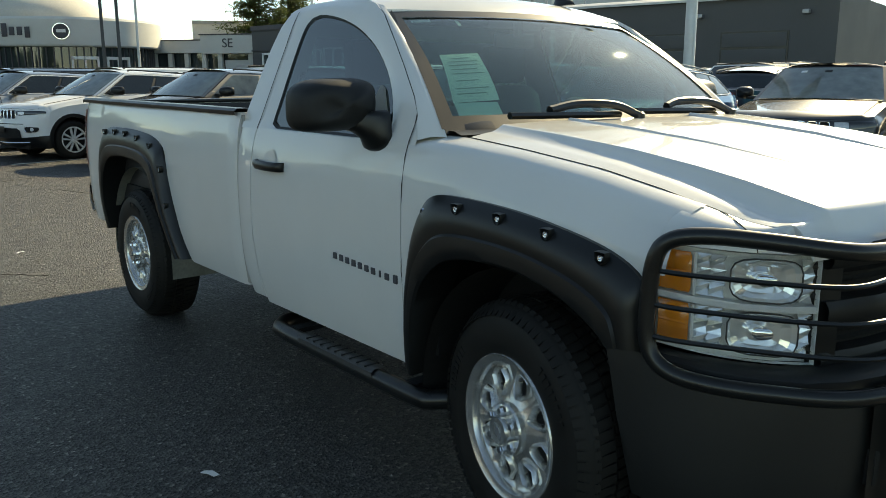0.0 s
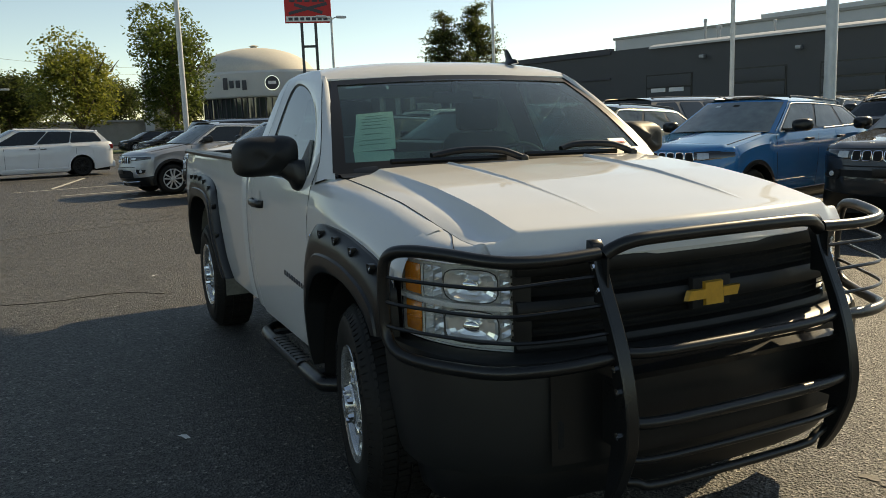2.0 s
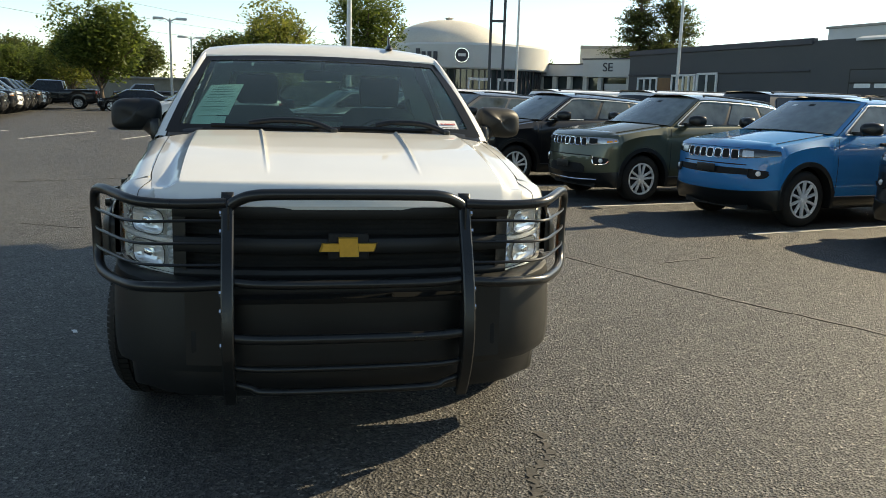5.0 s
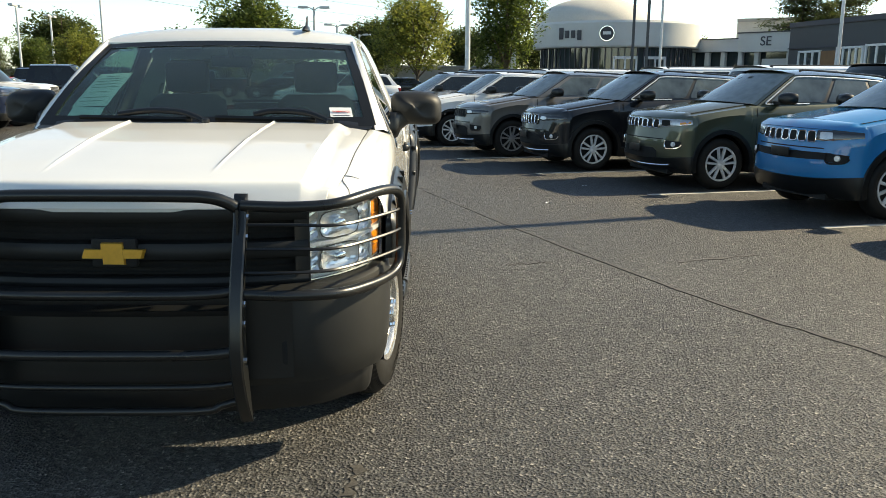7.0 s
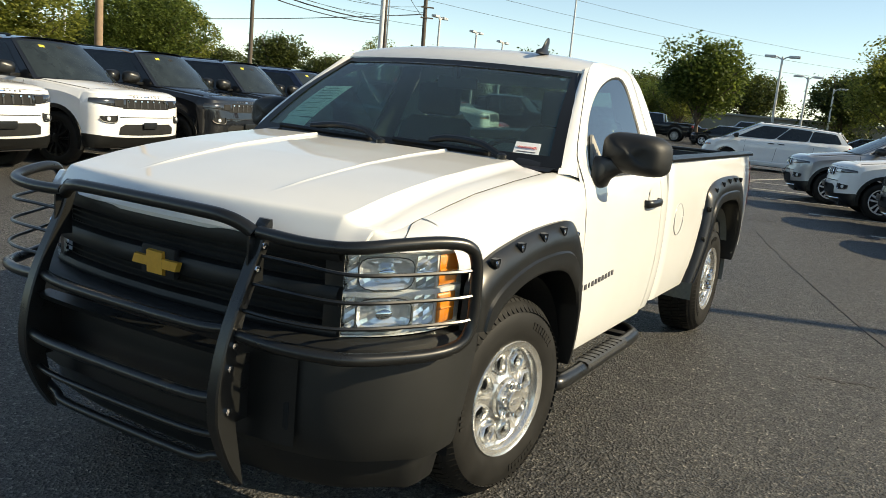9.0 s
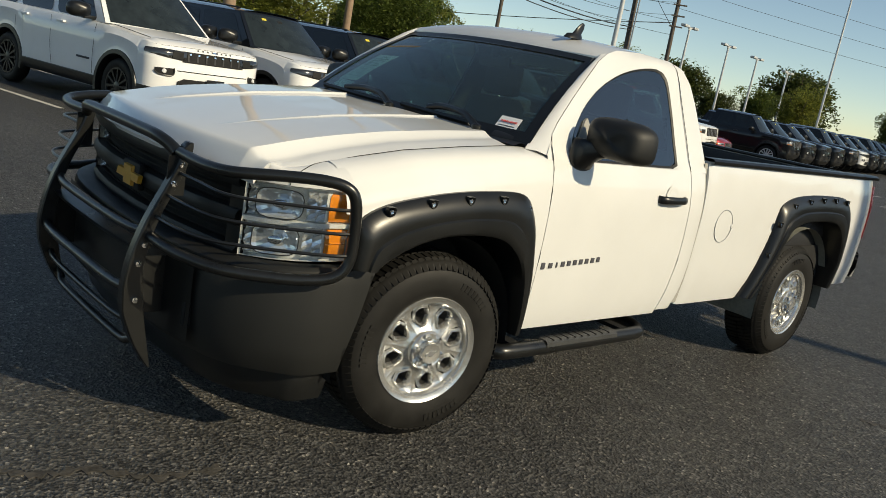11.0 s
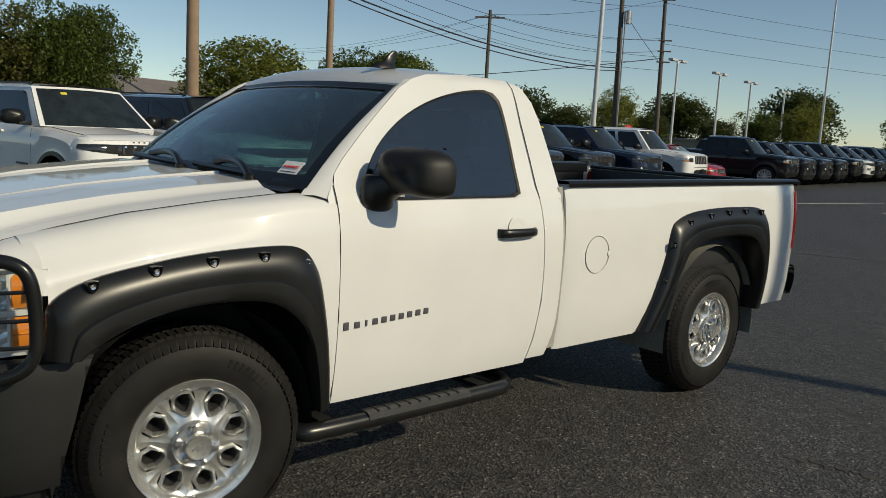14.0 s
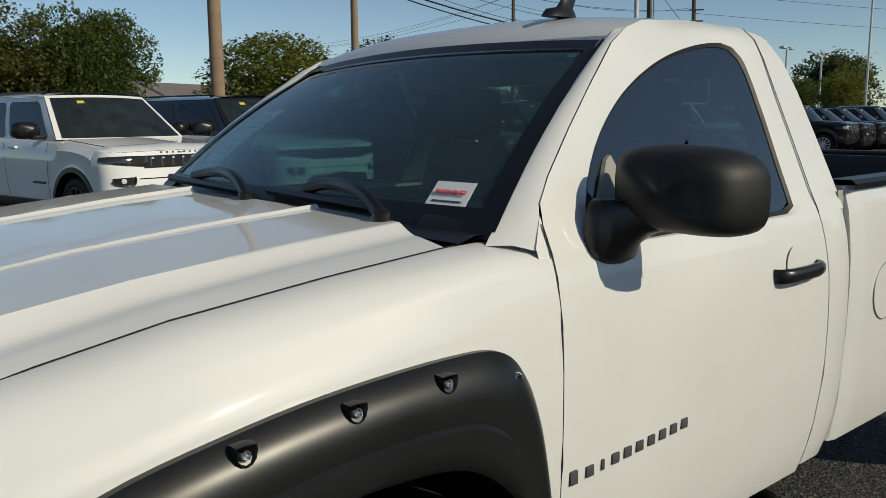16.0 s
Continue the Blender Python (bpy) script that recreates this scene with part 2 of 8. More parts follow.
M = {
    "asphalt": asphalt_material(),
    "tar": surface("tar_seam", (0.052, 0.047, 0.040), 0.65, vary=0.7, scale=14, bump=0.5, spec=0.45),
    "line": surface("road_paint", (0.50, 0.48, 0.42), 0.6, vary=0.28, scale=14, fine=160, bump=0.3),
    "white": paint("white_paint", (0.70, 0.70, 0.685)),
    "plastic": surface("black_textured_plastic", (0.0085, 0.009, 0.009), 0.33, vary=0.18, scale=5, fine=1500, bump=0.008, spec=0.45),
    "bumper": surface("charcoal_bumper_plastic", (0.0135, 0.014, 0.0135), 0.48, vary=0.15, scale=4, fine=1500, bump=0.010, spec=0.40),
    "tube": surface("black_powder_coat", (0.009, 0.0095, 0.0095), 0.30, vary=0.2, scale=9, fine=700, bump=0.006),
    "rubber": surface("tyre_rubber", (0.0125, 0.012, 0.011), 0.6, vary=0.5, scale=12, fine=300, bump=0.03, spec=0.22),
    # Shade of gaps, recesses and undersides put into the colour; also plain dark joints.
    "void": surface("shade_and_joint_black", (0.004, 0.004, 0.004), 0.8, vary=0.2),
    "alloy": surface("silver_wheel", (0.62, 0.62, 0.60), 0.25, 0.82, 0.14, 14, 400),
    "car_alloy": surface("car_alloy", (0.82, 0.82, 0.81), 0.26, 0.30, 0.10, 14, 400),
    "chrome": surface("chrome", (0.82, 0.83, 0.84), 0.07, 1.0, 0.04, 6),
    "steel": surface("galvanised_steel", (0.34, 0.35, 0.36), 0.45, 0.7, 0.15, 6),
    "galvanised": surface("pale_galvanised_steel", (0.56, 0.57, 0.57), 0.42, 0.25, 0.12, 6),
    "gold": surface("gold_badge", (0.66, 0.35, 0.045), 0.32, 0.35, 0.10, 30, coat=0.6),
    "amber": surface("amber_lens", (0.80, 0.25, 0.02), 0.15, 0.0, 0.08, 40, coat=1.0),
    "red": surface("red_lens", (0.42, 0.02, 0.015), 0.12, 0.0, 0.08, 40, coat=1.0),
    "lamp_back": surface("reflector", (0.84, 0.85, 0.84), 0.20, 0.20, 0.10, 25),
    "reflector": surface("bright_reflector", (0.92, 0.93, 0.93), 0.11, 0.68, 0.06, 25),
    "matte": surface("grained_mirror_plastic", (0.009, 0.0095, 0.0095), 0.55, vary=0.15, scale=5, fine=1500, bump=0.015, spec=0.4),
    "pad": surface("grey_step_plastic", (0.036, 0.037, 0.037), 0.45, vary=0.2, scale=10, fine=500, bump=0.2),
    "car_lamp": surface("clear_car_lamp", (0.42, 0.43, 0.43), 0.15, 0.5, 0.25, 30, 200, coat=1.0),
    "dark_lamp": surface("smoked_car_lamp", (0.020, 0.021, 0.022), 0.12, 0.0, 0.3, 30, coat=1.0),
    "cloth": surface("grey_seat_cloth", (0.075, 0.077, 0.08), 0.9, vary=0.2, scale=20, fine=600, bump=0.2),
    "dash": surface("dark_dashboard", (0.030, 0.031, 0.033), 0.6, vary=0.15),
    "liner": surface("black_bed_liner", (0.016, 0.016, 0.017), 0.5, vary=0.2, scale=6, fine=500, bump=0.2),
    "screen": glass("windscreen_glass", (0.72, 0.85, 0.81), 0.062, 0.022),
    "side_glass": glass("tinted_side_glass", (0.11, 0.24, 0.255), 0.21, 0.010),
    "rear_glass": glass("rear_window_glass", (0.62, 0.70, 0.68), 0.06, 0.008),
    "lens": glass("clear_lens", (0.95, 0.96, 0.95), 0.05, 0.014),
    "dark_glass": surface("dark_car_glass", (0.012, 0.016, 0.018), 0.03, vary=0.3, scale=2.0, fine=6, spec=0.6),
    "pale_glass": surface("pale_car_glass", (0.135, 0.160, 0.155), 0.03, vary=0.5, scale=2.5, fine=7, spec=0.9),
    "smoked_glass": surface("smoked_car_glass", (0.018, 0.024, 0.026), 0.03, vary=0.5, scale=2.4, fine=7, spec=0.35),
    "mid_glass": surface("grey_car_glass", (0.075, 0.092, 0.092), 0.03, vary=0.6, scale=2.2, fine=6, spec=0.8),
    "wheel_well": surface("dusty_wheel_well", (0.20, 0.20, 0.175), 0.8, vary=0.3, scale=6, fine=60, bump=0.2),
    "paper": surface("mint_paper", (0.68, 0.82, 0.76), 0.85, vary=0.04, scale=30),
    "ink": surface("grey_print", (0.20, 0.30, 0.27), 0.9),
    "sticker": surface("white_sticker", (0.80, 0.80, 0.78), 0.5, vary=0.03),
    "tag": surface("yellow_tag", (0.65, 0.52, 0.06), 0.6),
    "print_red": surface("red_print", (0.62, 0.03, 0.03), 0.6),
    "print_dark": surface("dark_print", (0.06, 0.06, 0.07), 0.6),
    "bark": surface("bark", (0.10, 0.075, 0.055), 0.9, vary=0.3, scale=10, fine=60, bump=0.6),
    "pole_wood": surface("weathered_pole_wood", (0.26, 0.18, 0.12), 0.85, vary=0.25, scale=5, fine=60, bump=0.5),
    "dark_wood": surface("creosoted_pole_wood", (0.10, 0.08, 0.065), 0.85, vary=0.25, scale=5, fine=60, bump=0.5),
    "wire": surface("black_cable", (0.02, 0.02, 0.022), 0.6),
    "leaf_green": leaf_material("green_leaves", (0.040, 0.068, 0.014), (0.165, 0.210, 0.046)),
    "leaf_yellow": leaf_material("yellowing_leaves", (0.080, 0.105, 0.018), (0.31, 0.32, 0.070)),
    "leaf_olive": leaf_material("olive_leaves", (0.055, 0.066, 0.017), (0.19, 0.19, 0.05)),
    "leaf_dark": leaf_material("dark_leaves", (0.030, 0.046, 0.014), (0.115, 0.140, 0.036)),
    "stucco": surface("pale_stucco", (0.60, 0.60, 0.57), 0.85, vary=0.08, scale=0.6, fine=25, bump=0.2),
    "dome": surface("dome_roofing", (0.56, 0.53, 0.47), 0.8, vary=0.14, scale=0.35, fine=6),
    "dark_wall": surface("charcoal_cladding", (0.078, 0.081, 0.084), 0.7, vary=0.12, scale=0.5, fine=20),
    "metal_wall": surface("white_metal_siding", (0.55, 0.56, 0.56), 0.5, vary=0.08, scale=0.4, fine=14),
    "shop_glass": surface("showroom_glass", (0.03, 0.045, 0.05), 0.04, vary=0.4, scale=0.5, spec=0.8),
    "wood_panel": surface("timber_panel", (0.24, 0.13, 0.06), 0.7, vary=0.2, scale=2),
    "concrete": surface("concrete", (0.34, 0.33, 0.30), 0.85, vary=0.15, scale=1.5, fine=40, bump=0.3),
    "grass": surface("mown_grass", (0.07, 0.10, 0.03), 0.95, vary=0.35, scale=1.5, fine=40, bump=0.6),
    "roof_tile": surface("grey_shingles", (0.17, 0.15, 0.14), 0.9, vary=0.2, scale=3),
    "stone": surface("pale_stone_wall", (0.34, 0.31, 0.26), 0.9, vary=0.2, scale=1.2, fine=20, bump=0.4),
}


# ---- mesh helpers ----
def part(name, geo, material, parent=None, label="", smooth=40.0, kind="", category=""):
    """Links a bmesh, or (vertices, faces), as one mesh object under a thing or a part."""
    me = bpy.data.meshes.new(name)
    if isinstance(geo, tuple):
        me.from_pydata([tuple(v) for v in geo[0]], [], [tuple(f) for f in geo[1]])
    else:
        geo.to_mesh(me)
        geo.free()
    me.materials.append(material)
    if smooth:
        me.polygons.foreach_set("use_smooth", [True] * len(me.polygons))
        me.set_sharp_from_angle(angle=radians(smooth))
    me.update()
    ob = new(name, me)
    if parent is not None:
        ob.parent = parent
    return tagged(ob, label, category, "", kind)


def empty(name, label, category, m=None, group=""):
    ob = new(name)
    ob.empty_display_size = 0.2
    if m is not None:
        ob.matrix_world = m
    return tagged(ob, label, category, group)


def join_geo(*geos):
    v, f = [], []
    for gv, gf in geos:
        o = len(v)
        v += [tuple(p) for p in gv]
        f += [tuple(i + o for i in q) for q in gf]
    return v, f


def mirror(geo, sx):
    if sx > 0:
        return geo
    return [(-p[0], p[1], p[2]) for p in geo[0]], [tuple(reversed(q)) for q in geo[1]]


def moved(geo, m):
    return [tuple(m @ Vector(p)) for p in geo[0]], geo[1]


def loft(rows, wrap=False, caps=False):
    """Quads between rows of points of one length; wrap joins the ends of each row."""
    n = len(rows[0])
    v = [tuple(p) for r in rows for p in r]
    f = []
    for i in range(len(rows) - 1):
        for j in range(n if wrap else n - 1):
            k = (j + 1) % n
            f.append((i * n + j, i * n + k, (i + 1) * n + k, (i + 1) * n + j))
    if caps:
        f.append(tuple(range(n - 1, -1, -1)))
        f.append(tuple((len(rows) - 1) * n + j for j in range(n)))
    return v, f


def sheet(rows, thick):
    """A loft with a back face and rims, so that it has a thickness along the vector thick."""
    v, f = loft(rows)
    n, a, b = len(v), len(rows), len(rows[0])
    v2 = v + [tuple(Vector(p) + Vector(thick)) for p in v]
    f2 = f + [tuple(n + i for i in reversed(q)) for q in f]
    edge = [j for j in range(b)] + [i * b + b - 1 for i in range(1, a)] + [(a - 1) * b + j for j in range(b - 2, -1, -1)] + [i * b for i in range(a - 2, 0, -1)]
    for i, j in zip(edge, edge[1:] + edge[:1]):
        f2.append((j, i, n + i, n + j))
    return v2, f2


def box(x0, y0, z0, x1, y1, z1, bevel=0.0):
    """A box, with chamfered edges where bevel is given."""
    b = min(bevel, abs(x1 - x0) / 2.01, abs(y1 - y0) / 2.01, abs(z1 - z0) / 2.01)
    if b <= 0:
        v = [(x, y, z) for z in (z0, z1) for y in (y0, y1) for x in (x0, x1)]
        return v, [(0, 2, 3, 1), (4, 5, 7, 6), (0, 1, 5, 4), (2, 6, 7, 3), (0, 4, 6, 2), (1, 3, 7, 5)]
    bm = bmesh.new()
    bmesh.ops.create_cube(bm, size=1.0)
    for q in bm.verts:
        q.co = ((x0 + x1) / 2 + q.co.x * (x1 - x0), (y0 + y1) / 2 + q.co.y * (y1 - y0), (z0 + z1) / 2 + q.co.z * (z1 - z0))
    bmesh.ops.bevel(bm, geom=list(bm.edges), offset=b, segments=2, profile=0.6, affect="EDGES")
    bm.verts.index_update()
    g = [tuple(q.co) for q in bm.verts], [tuple(q.index for q in fc.verts) for fc in bm.faces]
    bm.free()
    return g


def smooth_path(pts, per=6, closed=False):
    """Catmull-Rom through the points."""
    P = [Vector(p) for p in pts]
    n = len(P)
    out = []
    for i in range(n if closed else n - 1):
        a, b, c, d = (P[(i + k) % n] if closed else P[min(max(i + k, 0), n - 1)] for k in (-1, 0, 1, 2))
        for s in range(per):
            t = s / per
            out.append(0.5 * ((2 * b) + (c - a) * t + (2 * a - 5 * b + 4 * c - d) * t * t + (3 * b - a - 3 * c + d) * t ** 3))
    if not closed:
        out.append(P[-1])
    return out


def tube(pts, r, sides=10, per=6, closed=False, smooth=True, flat=1.0):
    """A round bar along the points, with capped ends. flat scales it across the local up direction."""
    P = smooth_path(pts, per, closed) if smooth else [Vector(p) for p in pts]
    rows = []
    up = None
    n = len(P)
    for i, p in enumerate(P):
        q0, q1 = (P[i - 1], P[(i + 1) % n]) if closed else (P[max(i - 1, 0)], P[min(i + 1, n - 1)])
        d = (q1 - q0).normalized()
        if up is None:
            up = Vector((0, 0, 1)) if abs(d.z) < 0.9 else Vector((1, 0, 0))
        side = d.cross(up).normalized()
        up = side.cross(d).normalized()
        rr = r[i * (len(r) - 1) // max(n - 1, 1)] if isinstance(r, (list, tuple)) else r
        rows.append([p + (side * math.cos(a) + up * math.sin(a) * flat) * rr for a in (2 * math.pi * k / sides for k in range(sides))])
    if closed:
        rows.append(rows[0])
    return loft(rows, True, not closed)


def lathe(profile, steps=48, axis="x"):
    """Turns (radius, offset) pairs round the x axis (or z)."""
    rows = []
    for r, o in profile:
        ring = []
        for k in range(steps):
            a = 2 * math.pi * k / steps
            ring.append((o, r * math.cos(a), r * math.sin(a)) if axis == "x" else (r * math.cos(a), r * math.sin(a), o))
        rows.append(ring)
    return loft(rows, True)


def ray_out(poly, cx, cy, ang):
    """Where a ray from (cx, cy) leaves the closed polygon."""
    dx, dy = math.cos(ang), math.sin(ang)
    best = None
    for (ax, ay), (bx, by) in zip(poly, poly[1:] + poly[:1]):
        ex, ey = bx - ax, by - ay
        den = dx * ey - dy * ex
        if abs(den) < 1e-12:
            continue
        t = ((ax - cx) * ey - (ay - cy) * ex) / den
        u = ((ax - cx) * dy - (ay - cy) * dx) / den
        if t > 0 and -1e-9 <= u <= 1 + 1e-9 and (best is None or t > best):
            best = t
    return (cx + dx * best, cy + dy * best)


def ring(inner, outer, centre, steps, cuts, place, extra=()):
    """A band between two closed outlines in a plane, set in space by place(u, v, s), s from 0 inside to 1 outside."""
    angs = sorted({round(2 * math.pi * k / steps, 6) for k in range(steps)} | {round(math.atan2(q[1] - centre[1], q[0] - centre[0]) % (2 * math.pi), 6) for q in extra})
    rows = []
    for c in range(cuts + 1):
        s = c / cuts
        row = []
        for a in angs:
            i, o = ray_out(inner, *centre, a), ray_out(outer, *centre, a)
            row.append(place(i[0] + (o[0] - i[0]) * s, i[1] + (o[1] - i[1]) * s, s))
        rows.append(row)
    return loft(rows, True)


def round_poly(pts, per=5):
    return [(p.x, p.y) for p in smooth_path([(a, b, 0) for a, b in pts], per, True)]


def strip(path, normals_x, width, lift):
    """A thin ribbon along a path on an upright side surface, lying lift outside it."""
    rows = []
    n = len(path)
    for i, p in enumerate(path):
        d = (Vector(path[min(i + 1, n - 1)]) - Vector(path[max(i - 1, 0)])).normalized()
        out = Vector((normals_x, 0, 0))
        w = d.cross(out).normalized() * width / 2
        rows.append([Vector(p) - w + out * lift, Vector(p) + w + out * lift])
    return loft(rows)


def interp(x, xs, ys):
    return float(np.interp(x, xs, ys))


# ---- ground: one sheet to the horizon, painted stall lines, tar seams ----
def flat_poly(pts, z, t=0.004):
    n = len(pts)
    return [(x, y, z) for x, y in pts] + [(x, y, z - t) for x, y in pts], [tuple(range(n)), tuple(range(2 * n - 1, n - 1, -1))] + [(i, n + i, n + (i + 1) % n, (i + 1) % n) for i in range(n)]


def ground_z(x, y):
    """The lot is level round the pickup, climbs gently towards the service building and falls away on the other side."""
    d = 0.97 * x + 0.24 * y
    return 0.013 * max(0.0, min(d, 120.0) - 13.0) - 0.016 * max(0.0, min(-d, 90.0) - 18.0)


gv, gf = [], []
ticks = [-3000, -1000, -400, -200] + list(range(-120, 121, 6)) + [200, 400, 1000, 3000]
for gy_ in ticks:
    for gx_ in ticks:
        gv.append((gx_, gy_, ground_z(gx_, gy_)))
nt_ = len(ticks)
for i in range(nt_ - 1):
    for j in range(nt_ - 1):
        gf.append((i * nt_ + j, i * nt_ + j + 1, (i + 1) * nt_ + j + 1, (i + 1) * nt_ + j))
tagged(part("ground", (gv, gf), M["asphalt"], smooth=60), "worn grey asphalt car park with cracks and pale grit", "ground", "", "structure")


def ribbon(name, path, width, material, z, label, wobble=0.0, seed=0):
    rnd = random.Random(seed)
    P = smooth_path([(x, y, 0) for x, y in path], 10)
    rows = []
    for i, p in enumerate(P):
        d = (P[min(i + 1, len(P) - 1)] - P[max(i - 1, 0)]).normalized()
        s = Vector((-d.y, d.x, 0)) * width / 2 * (1 + rnd.uniform(-wobble, wobble))
        j = Vector((-d.y, d.x, 0)) * rnd.uniform(-1, 1) * wobble * width * 0.6
        rows.append([p + s + j + Vector((0, 0, z)), p - s + j + Vector((0, 0, z))])
    return tagged(part(name, sheet(rows, (0, 0, -0.003)), material, smooth=0), label, "ground mark", "", "structure")


ribbon("tar_seam", [(0.2, 10.2), (1.03, 7.5), (2.13, 4.3), (3.12, 1.75), (3.8, 0.45), (4.9, -2.0), (6.2, -5.0)], 0.034, M["tar"], 0.0045, "dark tar-filled seam across the asphalt", 0.5, 1)
ribbon("tar_seam", [(-8.0, 8.6), (-5.0, 9.6), (-3.2, 10.4), (-1.0, 11.4), (0.2, 11.9)], 0.05, M["tar"], 0.0045, "dark tar-filled seam across the asphalt", 0.6, 2)


# ---- painted lines ----
for k in range(-5, 8):
    x, y = 5.33 - 1.22 * k, 4.55 + 2.45 * k
    ribbon("stall_line", [(x, y), (x + 2.6, y + 0.65), (x + 5.2, y + 1.30)], 0.10, M["line"], 0.004 + max(0.0, ground_z(x + 5.2, y + 1.3)) * 1.0, "faded white parking stall line", 0.12, 20 + k)
for k in range(-2, 14):
    x, y = -9.0 - 0.35 * k, 1.69 + 2.6 * k
    ribbon("stall_line", [(x, y), (x - 2.7, y - 0.62), (x - 5.4, y - 1.24)], 0.10, M["line"], 0.004, "faded white parking stall line", 0.12, 60 + k)
for k in range(-3, 5):
    x, y = -2.2 + 2.7 * k, 22.5 + 0.5 * k
    ribbon("stall_line", [(x, y), (x + 0.5, y + 2.6), (x + 1.0, y + 5.2)], 0.10, M["line"], 0.004, "faded white parking stall line", 0.12, 90 + k)
crack = [(1.83, 2.76), (1.92, 2.83), (2.0, 2.81), (2.08, 2.87), (2.2, 2.85)]
ribbon("asphalt_crack", crack, 0.035, M["tar"], 0.004, "short dark crack in the asphalt", 0.8, 5)
ribbon("asphalt_crack", [(0.62, -1.55), (0.70, -1.42), (0.74, -1.25), (0.86, -1.08), (0.90, -0.85)], 0.03, M["tar"], 0.004, "short dark crack in the asphalt", 0.9, 6)
ribbon("asphalt_crack", [(3.3, 2.9), (3.7, 3.05), (4.1, 3.2)], 0.04, M["tar"], 0.004, "short dark crack in the asphalt", 0.8, 7)
ribbon("asphalt_crack", [(-2.9, 6.4), (-2.6, 7.2), (-2.75, 8.0), (-2.4, 8.9), (-2.5, 10.0)], 0.025, M["tar"], 0.004, "long thin crack in the asphalt", 0.9, 8)
ribbon("asphalt_crack", [(-1.2, 4.9), (-1.6, 5.2), (-2.3, 5.15), (-3.1, 5.5)], 0.02, M["tar"], 0.004, "long thin crack in the asphalt", 0.9, 9)
lit = random.Random(3)
gr_v, gr_f = [], []
for k in range(900):
    a, d = lit.uniform(0, 2 * math.pi), 0.8 + 6.5 * lit.random() ** 0.7
    x, y, s = 2.2 + d * math.cos(a), 0.2 + d * math.sin(a), lit.uniform(0.0025, 0.007)
    b = len(gr_v)
    gr_v += [(x - s, y, 0.0), (x, y - s, 0.0), (x + s * 0.8, y + s * 0.5, 0.0), (x, y + s, 0.0), (x, y, s * 1.2)]
    gr_f += [(b, b + 1, b + 4), (b + 1, b + 2, b + 4), (b + 2, b + 3, b + 4), (b + 3, b, b + 4)]
tagged(part("loose_grit", (gr_v, gr_f), M["concrete"], smooth=0), "pale loose grit scattered on the asphalt", "grit", "", "stuff")
for lx, ly, la in ((-1.18, 5.95, 0.4), (2.63, 6.26, 1.2), (-1.55, 1.05, 2.0), (3.4, 7.9, 0.2)):
    tagged(part("paper_scrap", moved(sheet([[(-0.035, -0.012, 0.004), (-0.03, 0.014, 0.006)], [(0.0, -0.014, 0.012), (0.0, 0.012, 0.010)], [(0.04, -0.010, 0.004), (0.036, 0.016, 0.007)]], (0, 0, -0.001)), Matrix.Translation((lx, ly, 0.0)) @ Matrix.Rotation(la, 4, "Z")), M["sticker"]), "small white scrap of paper on the asphalt", "litter")


# ---- buildings ----
def wall_run(x0, y0, x1, y1, z0, z1, t, material, name, parent=None):
    d = Vector((x1 - x0, y1 - y0, 0)).normalized()
    n = Vector((-d.y, d.x, 0)) * -t
    a, b = Vector((x0, y0, 0)), Vector((x1, y1, 0))
    v = [tuple(p + Vector((0, 0, z))) for z in (z0, z1) for p in (a, b, b + n, a + n)]
    return part(name, (v, [(0, 3, 2, 1), (4, 5, 6, 7), (0, 1, 5, 4), (1, 2, 6, 5), (2, 3, 7, 6), (3, 0, 4, 7)]), material, parent, smooth=0)


